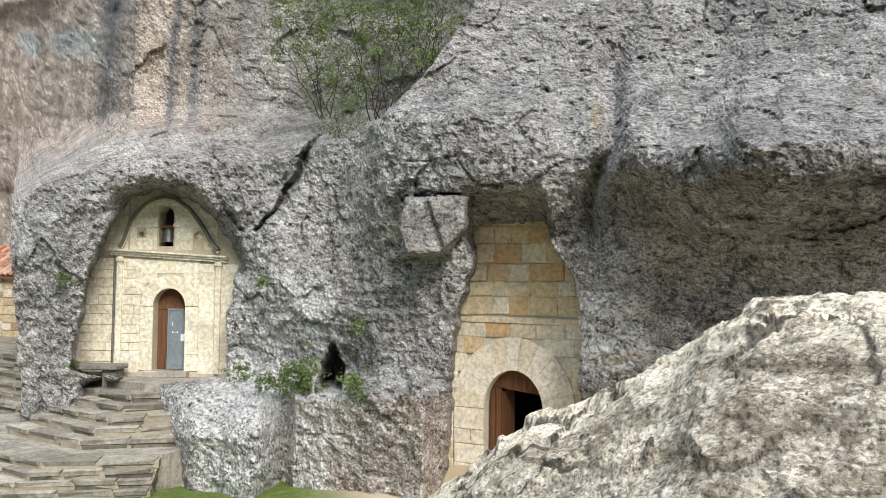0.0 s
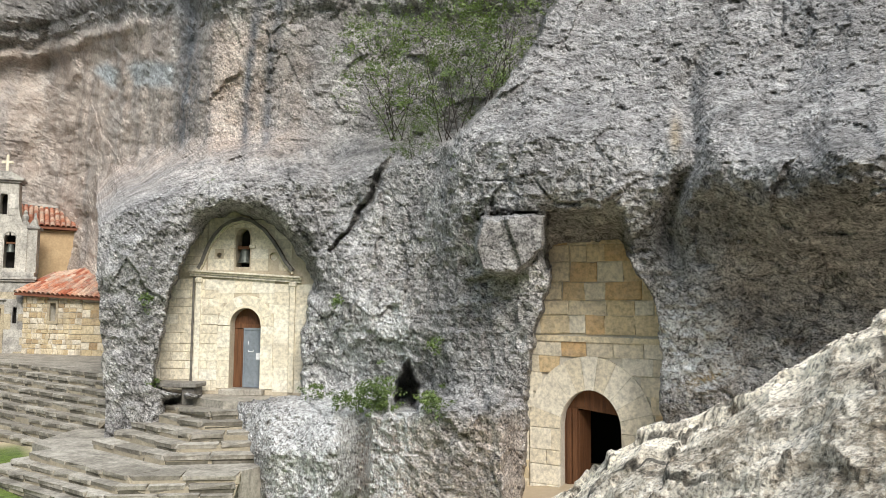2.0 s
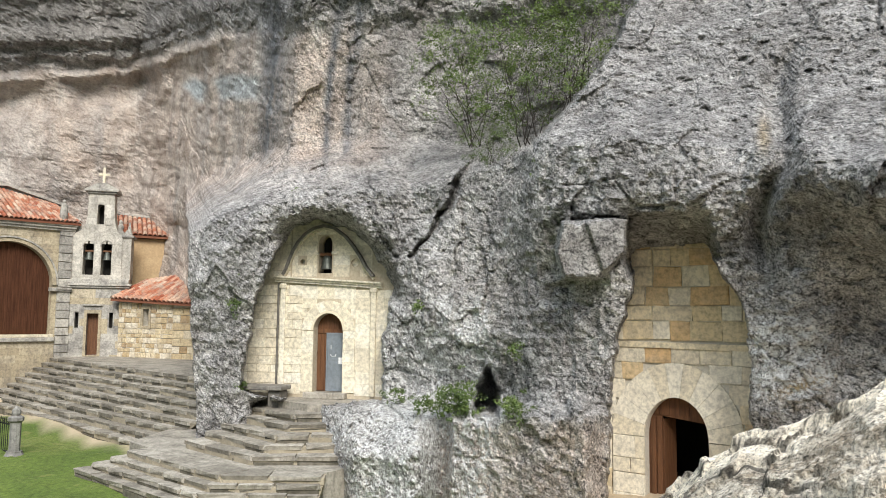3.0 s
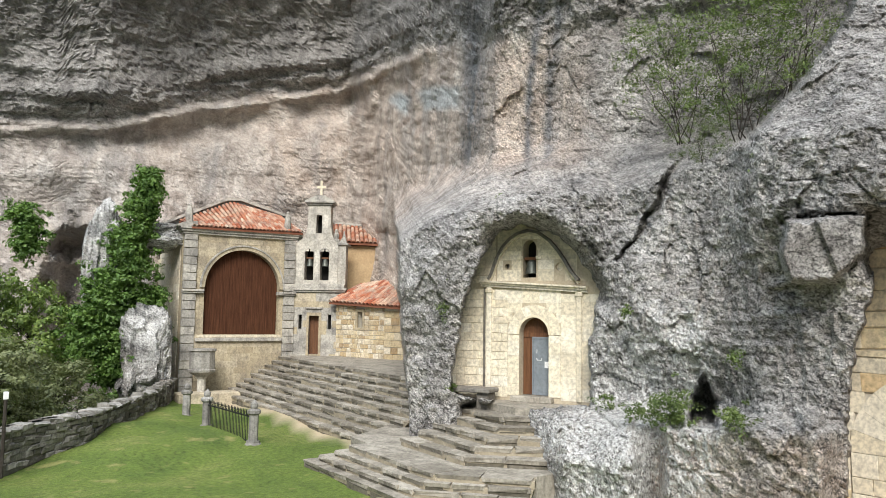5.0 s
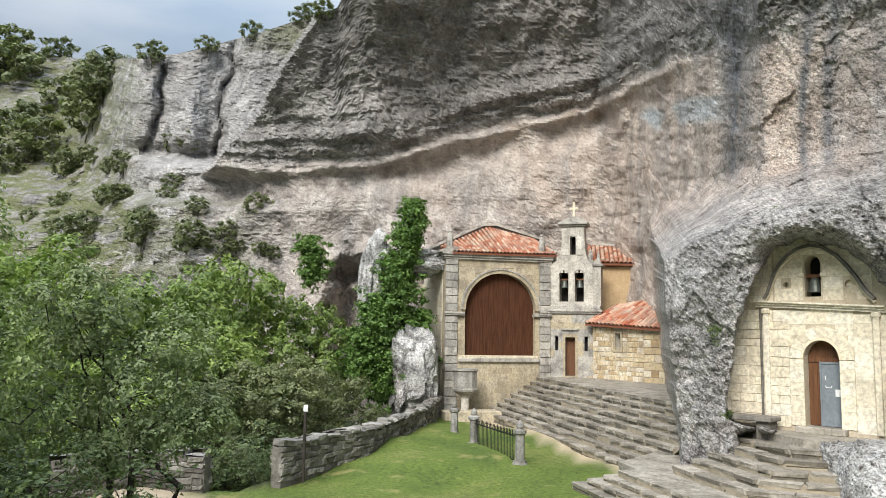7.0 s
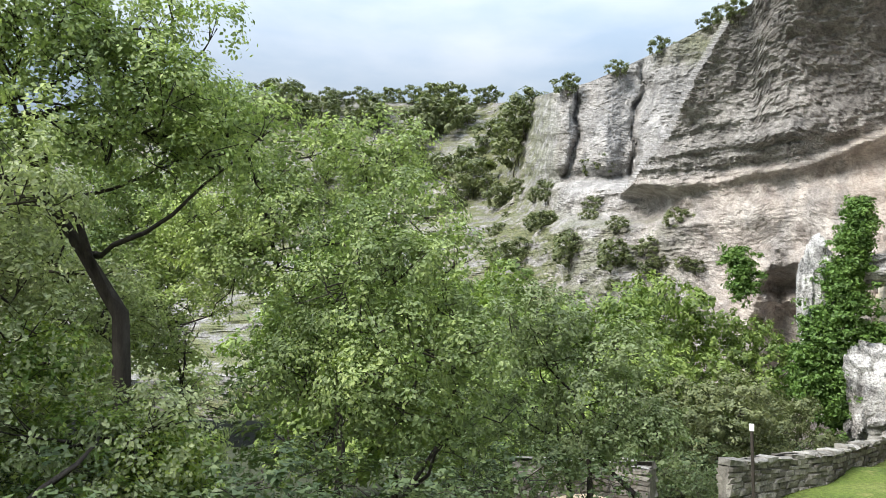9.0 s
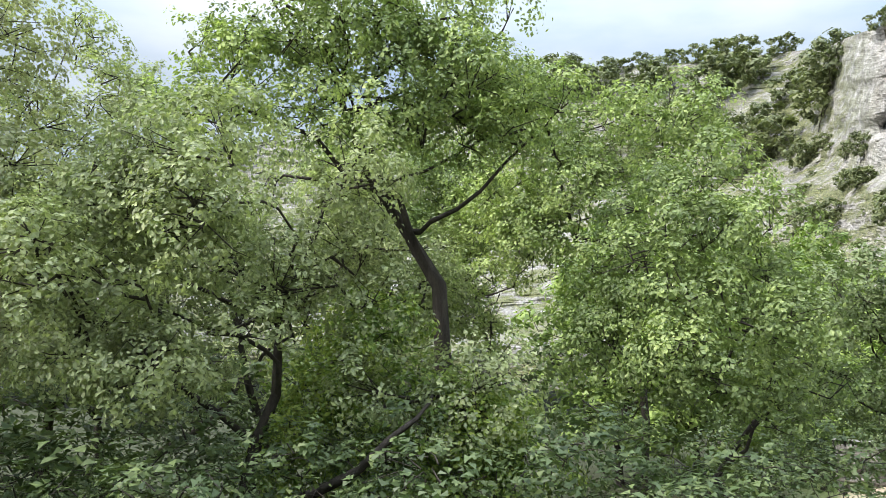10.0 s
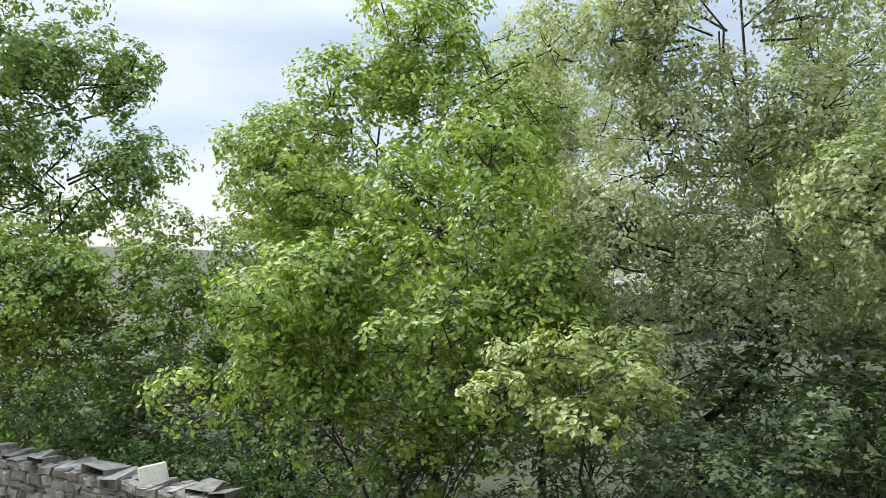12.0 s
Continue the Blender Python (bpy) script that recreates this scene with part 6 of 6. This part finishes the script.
oak = grow("oak_tree", "spreading green oak with a dark leaning trunk", "tree", 11, 137.0, 13.0, LEAF_OAK, [(145, 19.5, 1.5, 1.3, 1.4), (149.5, 13.5, 0.9, 1.0, 1.2), (139.5, 14.5, 1.5, 1.2, 1.6), (135.5, 19, 0.9, 0.9, 1.0), (131.0, 17.5, 0.8, 0.9, 0.9), (129.5, 12.5, 1.2, 1.0, 1.4), (126.5, 11.5, 0.8, 0.7, 1.0), (133.5, 13.0, 1.2, 0.9, 1.2)], foot=-6.6, bark_r=0.175, fill=1.05, bare=5.0)
young = grow("oak_tree", "bright green young oak in full leaf", "tree", 23, 114.5, 12.5, LEAF_OAK, [(114.0, 7.6, 0.7, 0.6, 0.8), (111.2, 4.2, 0.6, 0.7, 0.8), (117.0, 3.8, 0.8, 0.9, 1.0), (114.0, -2.0, 1.3, 1.0, 1.2), (119.0, -4.0, 1.1, 1.1, 1.0), (109.5, -6.0, 1.0, 0.7, 0.9)], bark_r=0.10, clump=0.21)
grey_oak = grow("oak_tree", "slender oak standing behind the young one", "tree", 29, 116.0, 17.5, LEAF_OAK, [(115.5, 12.6, 1.0, 1.0, 1.0), (119.5, 11.5, 1.3, 1.0, 1.0), (113, 8.5, 1.3, 1.2, 1.2), (121.5, 7.0, 1.3, 1.3, 1.2), (124.5, 13.0, 1.1, 1.1, 1.0), (117.5, 4.0, 2.2, 1.2, 1.2)], bark_r=0.11, leaf=0.088, clump=0.27)
low_oak = grow("oak_tree", "low spreading oak with olive-green leaves", "tree", 31, 146.5, 10.3, LEAF_OLIVE, [(141.5, 7.0, 0.95, 0.7, 0.9), (148, 5.5, 1.1, 0.8, 1.0), (154.5, 5.5, 1.1, 0.8, 0.9), (141.5, 1.5, 0.7, 0.6, 0.7), (146.5, 0.0, 1.0, 0.7, 0.8), (151.5, -1.5, 1.1, 0.8, 0.9), (157.5, 0.5, 1.0, 0.9, 0.9), (134.5, -6.5, 1.1, 0.4, 0.7)], foot=0.0, bark_r=0.15, clump=0.19, leaf=0.064)
holm = grow("holm_oak", "dense dull-green holm oak", "tree", 37, 168.5, 12.0, LEAF_DARK, [(164.8, 17.0, 0.75, 0.9, 0.9), (171.0, 15.8, 0.95, 0.85, 1.0), (166.5, 12.0, 1.5, 0.9, 1.2), (173.8, 10.8, 0.85, 0.9, 1.0), (162.0, 7.5, 1.1, 1.0, 1.1), (170.0, 5.0, 1.6, 1.1, 1.2), (163.5, 0.5, 1.3, 1.0, 1.0), (171.5, -1.0, 1.2, 0.9, 1.0), (166.0, -5.0, 1.5, 0.9, 0.9)], bark_r=0.11, clump=0.19, leaf=0.062, lobe=0.6)
open_oak = grow("oak_tree", "open-crowned oak with the sky showing through", "tree", 43, 156.8, 17.0, LEAF_OLIVE, [(157.0, 15.5, 0.75, 0.75, 0.7), (158.6, 12.0, 0.6, 0.6, 0.6), (155.0, 12.5, 0.65, 0.6, 0.6), (156.5, 9.0, 1.2, 0.6, 0.8), (151.8, 12.0, 0.5, 0.5, 0.5)], bark_r=0.11, clump=0.22, fill=0.8)
lime = grow("lime_tree", "tall fresh-green broadleaf tree", "tree", 41, 184.5, 15.0, LEAF_BRIGHT, [(180.8, 14.0, 0.95, 1.0, 1.0), (185.5, 13.0, 1.0, 1.1, 1.0), (182.5, 8.5, 1.6, 1.2, 1.2), (189.0, 8.5, 1.0, 1.1, 1.0), (193.5, 3.5, 1.1, 1.1, 1.0), (188.0, 2.0, 1.9, 1.3, 1.2), (181.0, 1.5, 1.8, 1.3, 1.2), (186.0, -5.5, 2.6, 1.3, 1.0)], bark_r=0.13, clump=0.25, leaf=0.10, per=21)
hazel = grow("hazel_bush", "bright green hazel bush with broad leaves", "bush", 53, 186.0, 11.5, LEAF_BRIGHT, [(181.5, 2.8, 0.75, 0.75, 0.7), (185.0, -0.5, 0.9, 0.8, 0.8), (179.0, -3.5, 0.9, 0.9, 0.8), (190.5, -2.5, 0.9, 0.7, 0.8), (184.5, -6.5, 1.4, 0.9, 0.8), (195.5, -4.2, 0.8, 0.6, 0.7), (191.5, -8.0, 1.0, 0.7, 0.7), (180.0, -11.5, 1.2, 0.8, 0.7), (188.0, -13.0, 1.4, 0.7, 0.7), (197.0, -9.5, 1.0, 0.6, 0.7)], stems=4, bark_r=0.035, clump=0.22, leaf=0.092, per=20, bare=0.9)
hedge = grow("hazel_bush", "bright green hazel bush with broad leaves", "bush", 57, 203.5, 19.0, LEAF_BRIGHT, [(199.0, -0.8, 1.3, 0.7, 1.0), (204.0, -2.2, 1.5, 0.9, 1.0), (209.0, -1.6, 1.5, 0.9, 1.0), (201.5, -4.8, 1.6, 0.8, 1.0), (207.5, -5.0, 1.8, 0.8, 1.0), (214.5, -3.0, 1.9, 1.1, 1.0), (196.5, -4.0, 1.2, 0.9, 0.9), (200.0, -9.0, 2.0, 0.9, 1.0), (208.0, -9.0, 2.2, 0.9, 1.0)], stems=5, bark_r=0.035, clump=0.26, leaf=0.108, per=19, bare=0.6)
tall_oak = grow("oak_tree", "tall blue-green oak at the wood's edge", "tree", 59, 211.0, 24.0, LEAF_VALLEY, [(211.0, 17.0, 2.4, 1.6, 2.0), (206.0, 9.5, 1.9, 1.3, 1.6), (212.5, 9.5, 2.6, 1.8, 2.0), (203.0, 10.8, 0.8, 0.7, 0.8), (202.3, 5.0, 0.6, 0.6, 0.6), (207.0, 4.0, 1.9, 1.3, 1.5), (214.0, 2.5, 2.4, 1.8, 1.6)], bark_r=0.22, clump=0.33, lobe=0.8, leaf=0.14, per=18)
# the wood goes on behind
another(grey_oak, 131.0, 20.5, 1.0, 20)
another(low_oak, 143.0, 16.5, 1.25, 150)
another(low_oak, 153.5, 17.5, 1.3, 40)
another(holm, 176.5, 18.0, 1.05, 60)
another(lime, 192.5, 21.5, 1.0, 120)
another(grey_oak, 126.0, 18.0, 0.85, 300)
another(hazel, 137.0, 10.6, 0.75, 170)
thicket = make_tree("thicket_bush", "tangled thicket bush in shade-darkened green", "bush", 67, 4.0, 2.6, LEAF_UNDER, 24, 13, 18, 0.095, -0.05, stems=6, bark_r=0.05, clump_r=0.24)
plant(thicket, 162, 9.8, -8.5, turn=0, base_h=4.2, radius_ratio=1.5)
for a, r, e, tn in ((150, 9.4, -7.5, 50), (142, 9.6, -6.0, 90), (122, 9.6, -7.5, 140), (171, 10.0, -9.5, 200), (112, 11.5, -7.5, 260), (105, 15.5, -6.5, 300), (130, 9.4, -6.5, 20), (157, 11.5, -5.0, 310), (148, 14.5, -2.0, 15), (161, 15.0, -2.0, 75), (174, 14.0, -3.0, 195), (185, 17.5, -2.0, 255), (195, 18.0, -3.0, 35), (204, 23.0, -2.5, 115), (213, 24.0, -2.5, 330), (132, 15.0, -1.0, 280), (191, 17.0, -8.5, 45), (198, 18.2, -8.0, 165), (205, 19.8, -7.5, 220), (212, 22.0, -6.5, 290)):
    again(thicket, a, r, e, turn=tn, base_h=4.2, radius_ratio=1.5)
willow = grow("willow_tree", "grey-green willow with fine leaves", "tree", 71, 101.5, 17.0, LEAF_GREY, [(103.5, 1.2, 1.0, 0.7, 0.9), (99.5, -0.8, 1.1, 0.9, 0.9), (105.8, -3.5, 1.3, 1.1, 1.0), (101.0, -5.5, 1.7, 1.1, 1.0), (97.5, -5.5, 0.9, 0.9, 0.8)], stems=3, bark_r=0.09, clump=0.24, leaf=0.085)
pale_bush = make_tree("pale_bush", "small pale yellow-green bush", "bush", 83, 1.8, 1.0, leaf_stuff("pale_leaves", (0.16, 0.20, 0.06), (0.29, 0.34, 0.115), (0.42, 0.46, 0.19)), 11, 22, 26, 0.06, 0.3, bark_r=0.03, clump_r=0.13, tri=False)
pale_bush.matrix_basis = pose(-1.0, -9.75, 1.95) @ Matrix.Diagonal((1.15, 1.15, 1.0, 1))
# beyond the lawn wall
far_tree = make_tree("valley_tree", "full green valley tree behind the lawn wall", "tree", 91, 9.0, 3.8, LEAF_VALLEY, 34, 18, 26, 0.21, 0.0, bark_r=0.16, clump_r=0.42)
plant(far_tree, 96.5, 39.0, 5.0, turn=0, base_h=9.2)
for a, r, e, tn, k in ((92.0, 44.0, 6.0, 80, 0.9), (101.5, 37.0, 4.0, 150, 1.0), (106.5, 42, 5.5, 220, 1.0), (99, 33, -0.5, 300, 1.2), (111, 38, 7.0, 40, 0.9), (94.0, 36.0, 1.0, 10, 1.1), (104, 47, 6.5, 260, 1), (86.5, 47.0, 3.0, 190, 0.9), (116, 40, 8, 99, 1.0)):
    again(far_tree, a, r, e, turn=tn, base_h=9.2, radius_ratio=k)
dark_tree = make_tree("dark_tree", "dense dark green round tree behind the wall", "tree", 97, 7.0, 3.4, LEAF_SHRUB, 34, 18, 36, 0.16, -0.05, bark_r=0.14, clump_r=0.4)
for a, r, e, tn in ((90.5, 27.6, -8.0, 10), (92.0, 30.5, -6.0, 60), (87.0, 32.5, -7.0, 100), (84.0, 36.5, -6.0, 150), (97.0, 29.5, -6.0, 200), (100.5, 30.0, -5.0, 240), (104.5, 30.5, -4.0, 290), (81.5, 41.5, -5.5, 330)):
    again(thicket, a, r, e, turn=tn, base_h=4.2, radius_ratio=1.5)
plant(dark_tree, 88.8, 35.0, -1.2, turn=0, base_h=7.2, radius_ratio=1.1)
again(dark_tree, 84.5, 40.5, -2.5, turn=140, base_h=7.2, radius_ratio=1.1)
again(dark_tree, 92.5, 33.0, -2.5, turn=60, base_h=7.2, radius_ratio=1.3)

# shrubs on the hill and along its crest, rooted on the rock
def on_rock(a, e):
    r = float(cliff_distance(np.array([float(a)]), np.array([float(e)]))[0][0])
    x, y, z = at(a, r, 0.0)
    return x, y, EYE0[2] + r * math.tan(radians(e)), r


shrub = make_tree("hill_shrub", "dark green shrub on the rocky hillside", "bush", 103, 3.2, 2.0, LEAF_SHRUB, 14, 8, 15, 0.30, -0.05, stems=3, bark_r=0.05, clump_r=0.36)
x, y, z, r = on_rock(101.5, 15.0)
shrub.matrix_basis = pose(x, y, z - 0.4) @ Matrix.Scale(2.0, 4)
shrub["group"] = "shrubs of the hillside"
rnd = random.Random(7)
spots = [(100.8, 16.2, 1.7), (101.6, 13.4, 2.1), (103.5, 14.6, 1.8), (106.4, 15.6, 2.2), (108.0, 15.0, 2.3), (105.0, 11.0, 1.9), (108.2, 12.0, 1.6), (102.6, 10.4, 1.3), (99.6, 10.8, 1.0), (95.6, 12.6, 1.2), (96.2, 10.0, 1.0), (94.6, 8.6, 0.9), (100.4, 8.6, 0.9), (110.5, 13.4, 1.9), (113.0, 15.5, 1.8), (116.5, 15.6, 2.0), (119.5, 15.8, 2.0), (122.0, 15.0, 1.8), (98.0, 6.0, 1.5), (101.5, 6.2, 1.5), (92.4, 6.6, 1.3), (94.8, 5.6, 1.5)]
spots += [(a, e_off, s) for a, e_off, s in ((91.2, 0, 1.0), (94.4, 0, 0.9), (98.2, 0, 1.0), (104.0, 0, 1.3), (106.6, 0, 1.5), (107.9, 0, 1.5), (109.6, 0, 1.3), (111.4, 0, 1.1), (113.6, 0, 0.9), (116.0, 0, 0.8), (118.6, 0, 0.9), (121.5, 0, 0.8), (124.0, 0, 0.8), (87.6, 0, 1.2), (86.4, 0, 1.4), (128, 0, 1.2), (131, 0, 1.0))]
for _ in range(46):
    a = rnd.uniform(100, 124)
    spots.append((a, rnd.uniform(5.0, float(np.interp(a, SKY_A, SKY_E)) - 0.8), rnd.uniform(0.5, 1.5)))
for _ in range(16):
    spots.append((rnd.uniform(89, 100), rnd.uniform(4.0, 9.5), rnd.uniform(0.5, 1.1)))
for a, e, s in spots:
    e = e or float(np.interp(a, SKY_A, SKY_E)) - 0.25
    x, y, z, r = on_rock(a, e)
    s *= rnd.uniform(0.75, 1.1) * r / 100
    copy_thing(shrub, pose(x, y, z - 0.4, 0, 0, rnd.uniform(0, 360))).scale = (s, s, s * 0.9)

# the bush in the gully and the growth on the ledges
gully = make_tree("cliff_bush", "sprawling green bush growing from the cliff", "bush", 113, 5.0, 3.0, LEAF_CLIFF, 30, 12, 20, 0.075, 0.02, stems=7, bark_r=0.06, clump_r=0.26)
x, y, z = at(36.2, 21.6, 9.4)
gully.matrix_basis = pose(x, y, z, 0, 0, 0) @ Matrix.Diagonal((1.0, 1.0, 0.95, 1))
for a, r, z, s, tn in ((40.2, 22.4, 10.2, 0.72, 140), (32.6, 22.2, 10.8, 0.8, 230), (38.8, 20.8, 8.6, 0.35, 30)):
    x, y, z = at(a, r, z)
    copy_thing(gully, pose(x, y, z, 0, 0, tn)).scale = (s, s, s)


def creeper(name, label, category, seed, spots, mat, leaf, per, spread, squash=0.7):
    """Leaves spread over the rock round some places."""
    rng = np.random.default_rng(seed)
    c, rad = [], []
    for x, y, z, s, n in spots:
        for _ in range(n):
            c.append((x + rng.normal() * s * 0.5, y + rng.normal() * s * 0.5, z + rng.normal() * s * 0.5))
            rad.append(spread * rng.uniform(0.6, 1.3))
    v, f = leaf_cloud(rng, np.array(c), np.array(rad), per, leaf, squash, 0.3)
    return tagged(new(name, mesh_from(name, v, f, mat)), label, category, kind="stuff")


def outcrop(label, seed, a, e, r, w, h, d):
    """A pale, broken boulder standing out of the slope."""
    th, ph = np.meshgrid(np.linspace(0, 2 * math.pi, 96, endpoint=False), np.linspace(-math.pi / 2, math.pi / 2, 60), indexing="ij")
    n = np.stack([np.cos(ph) * np.cos(th), np.cos(ph) * np.sin(th), np.sin(ph)], -1).reshape(-1, 3)
    face, joint = broken(n * 1.9 + seed, seed)
    lump = 1 + 0.22 * fbm(n * 1.6 + seed, 3, seed) + 0.16 * face + 0.05 * fbm(n * 7, 3, seed + 1, ridged=True)
    p = np.sign(n) * np.abs(n) ** 0.75 * lump[:, None] * np.array((w, d, h))
    n_t, n_p = th.shape
    idx = np.arange(n_t * n_p).reshape(n_t, n_p)
    nxt = np.roll(idx, -1, 0)
    faces = np.stack([idx[:, :-1], nxt[:, :-1], nxt[:, 1:], idx[:, 1:]], -1).reshape(-1, 4)
    me = mesh_from("rock_outcrop", p, faces, ROCK)
    me.attributes.new("pale", "FLOAT", "POINT").data.foreach_set("value", np.full(len(p), 0.5, np.float32))
    me.attributes.new("joint", "FLOAT", "POINT").data.foreach_set("value", (0.6 * (1 - sstep(joint, 0.01, 0.06))).astype(np.float32))
    ob = tagged(new("rock_outcrop", me), label, "rock", kind="structure")
    x, y, z = at(a, r, EYE0[2] + r * math.tan(radians(e)))
    ob.matrix_basis = pose(x, y, z, 0, 0, a)
    return ob


outcrop("pale lichened limestone boulder below the porch wall", 3, 78.7, -2.8, 44.6, 1.3, 2.4, 1.3)
outcrop("pale jutting limestone ledge beside the porch", 5, 78.3, 5.2, 47.6, 1.7, 0.75, 1.8)
outcrop("white limestone rib above the valley trees", 9, 81.7, 2.6, 47.0, 1.0, 3.6, 1.4)

ivy_spots = []
for a, e, s in ((80.6, -4.2, 1.8), (79.6, -2.0, 1.4), (79.2, 0.6, 1.2), (81.8, -2.5, 1.9), (81.6, -0.5, 2.0), (81.5, 1.2, 1.9), (81.2, 2.8, 1.7), (80.8, 4.4, 1.5), (80.4, 5.8, 1.3), (80.0, 7.2, 1.2), (79.7, 8.4, 1.0), (79.5, 9.4, 0.6), (82.6, -3.4, 1.8), (83.4, -2.6, 1.6), (83.0, -0.6, 1.2), (80.6, -3.4, 1.2), (82.4, 1.4, 0.9), (80.2, 3.4, 0.9), (85.6, 5.4, 1.1), (86.2, 6.2, 0.9), (85.8, 4.2, 1.0)):
    a -= 0.6 if a < 84 else -0.6
    x, y, z = at(a, 45.6 if a < 84 else 50.0, 0.0)
    ivy_spots.append((x, y, EYE0[2] + (45.6 if a < 84 else 50) * math.tan(radians(e)), 0.8 * s, int(60 * s)))
creeper("ivy", "dense green ivy hanging over the rock rib", "ivy", 5, ivy_spots, LEAF_IVY, 0.20, 34, 0.4)
ledge_spots = []
for a, e, r, s, n in ((41.6, -6.2, 19.4, 0.5, 60), (40.6, -6.6, 19.0, 0.4, 40), (42.6, -6.4, 19.8, 0.3, 16), (45.8, -5.9, 21.4, 0.25, 12)):
    x, y, z = at(a, r, EYE0[2] + r * math.tan(radians(e)))
    ledge_spots.append((x, y, z, s, n))
behind_wall = [(3.6, -14.6, 0.6, 0.9, 60), (5.2, -15.6, 0.7, 0.9, 60), (7.0, -16.6, 0.8, 0.9, 60), (9.0, -17.8, 0.8, 1.0, 60), (2.4, -13.8, 0.4, 0.9, 60), (1.2, -13.2, 0.3, 0.9, 50)]
creeper("wall_ivy", "low dark ivy spreading behind the path wall", "ivy", 8, behind_wall, LEAF_IVY, 0.075, 30, 0.28)
for a, e, r, s, n in ((57.6, 2.6, 24.0, 0.22, 10), (57.7, 0.6, 24.0, 0.22, 10), (57.2, -5.2, 24.3, 0.35, 14), (44.3, 0.6, 20.4, 0.16, 8), (37.2, -6.9, 17.6, 0.4, 26), (36.4, -7.1, 17.4, 0.3, 14), (43.8, -6.6, 19.2, 0.25, 12), (53.4, 8.9, 24.0, 0.2, 8), (36.9, -2.6, 17.9, 0.2, 8), (34.6, 10.5, 18.3, 0.3, 10), (33.4, 12.2, 18.6, 0.35, 12)):
    x, y, z = at(a, r, EYE0[2] + r * math.tan(radians(e)))
    ledge_spots.append((x, y, z, s, n))
for x, y, z, s, n in ((-0.7, 5.0, 3.95, 0.25, 14), (-0.2, 4.6, 3.75, 0.3, 14), (-2.7, 5.9, 3.05, 0.12, 6), (-2.0, 5.3, 3.1, 0.1, 5)):
    ledge_spots.append((x, y, z, s, n))
creeper("ledge_plants", "low leafy plants on the rock ledge", "plants", 6, ledge_spots, LEAF_CLIFF, 0.065, 24, 0.15)
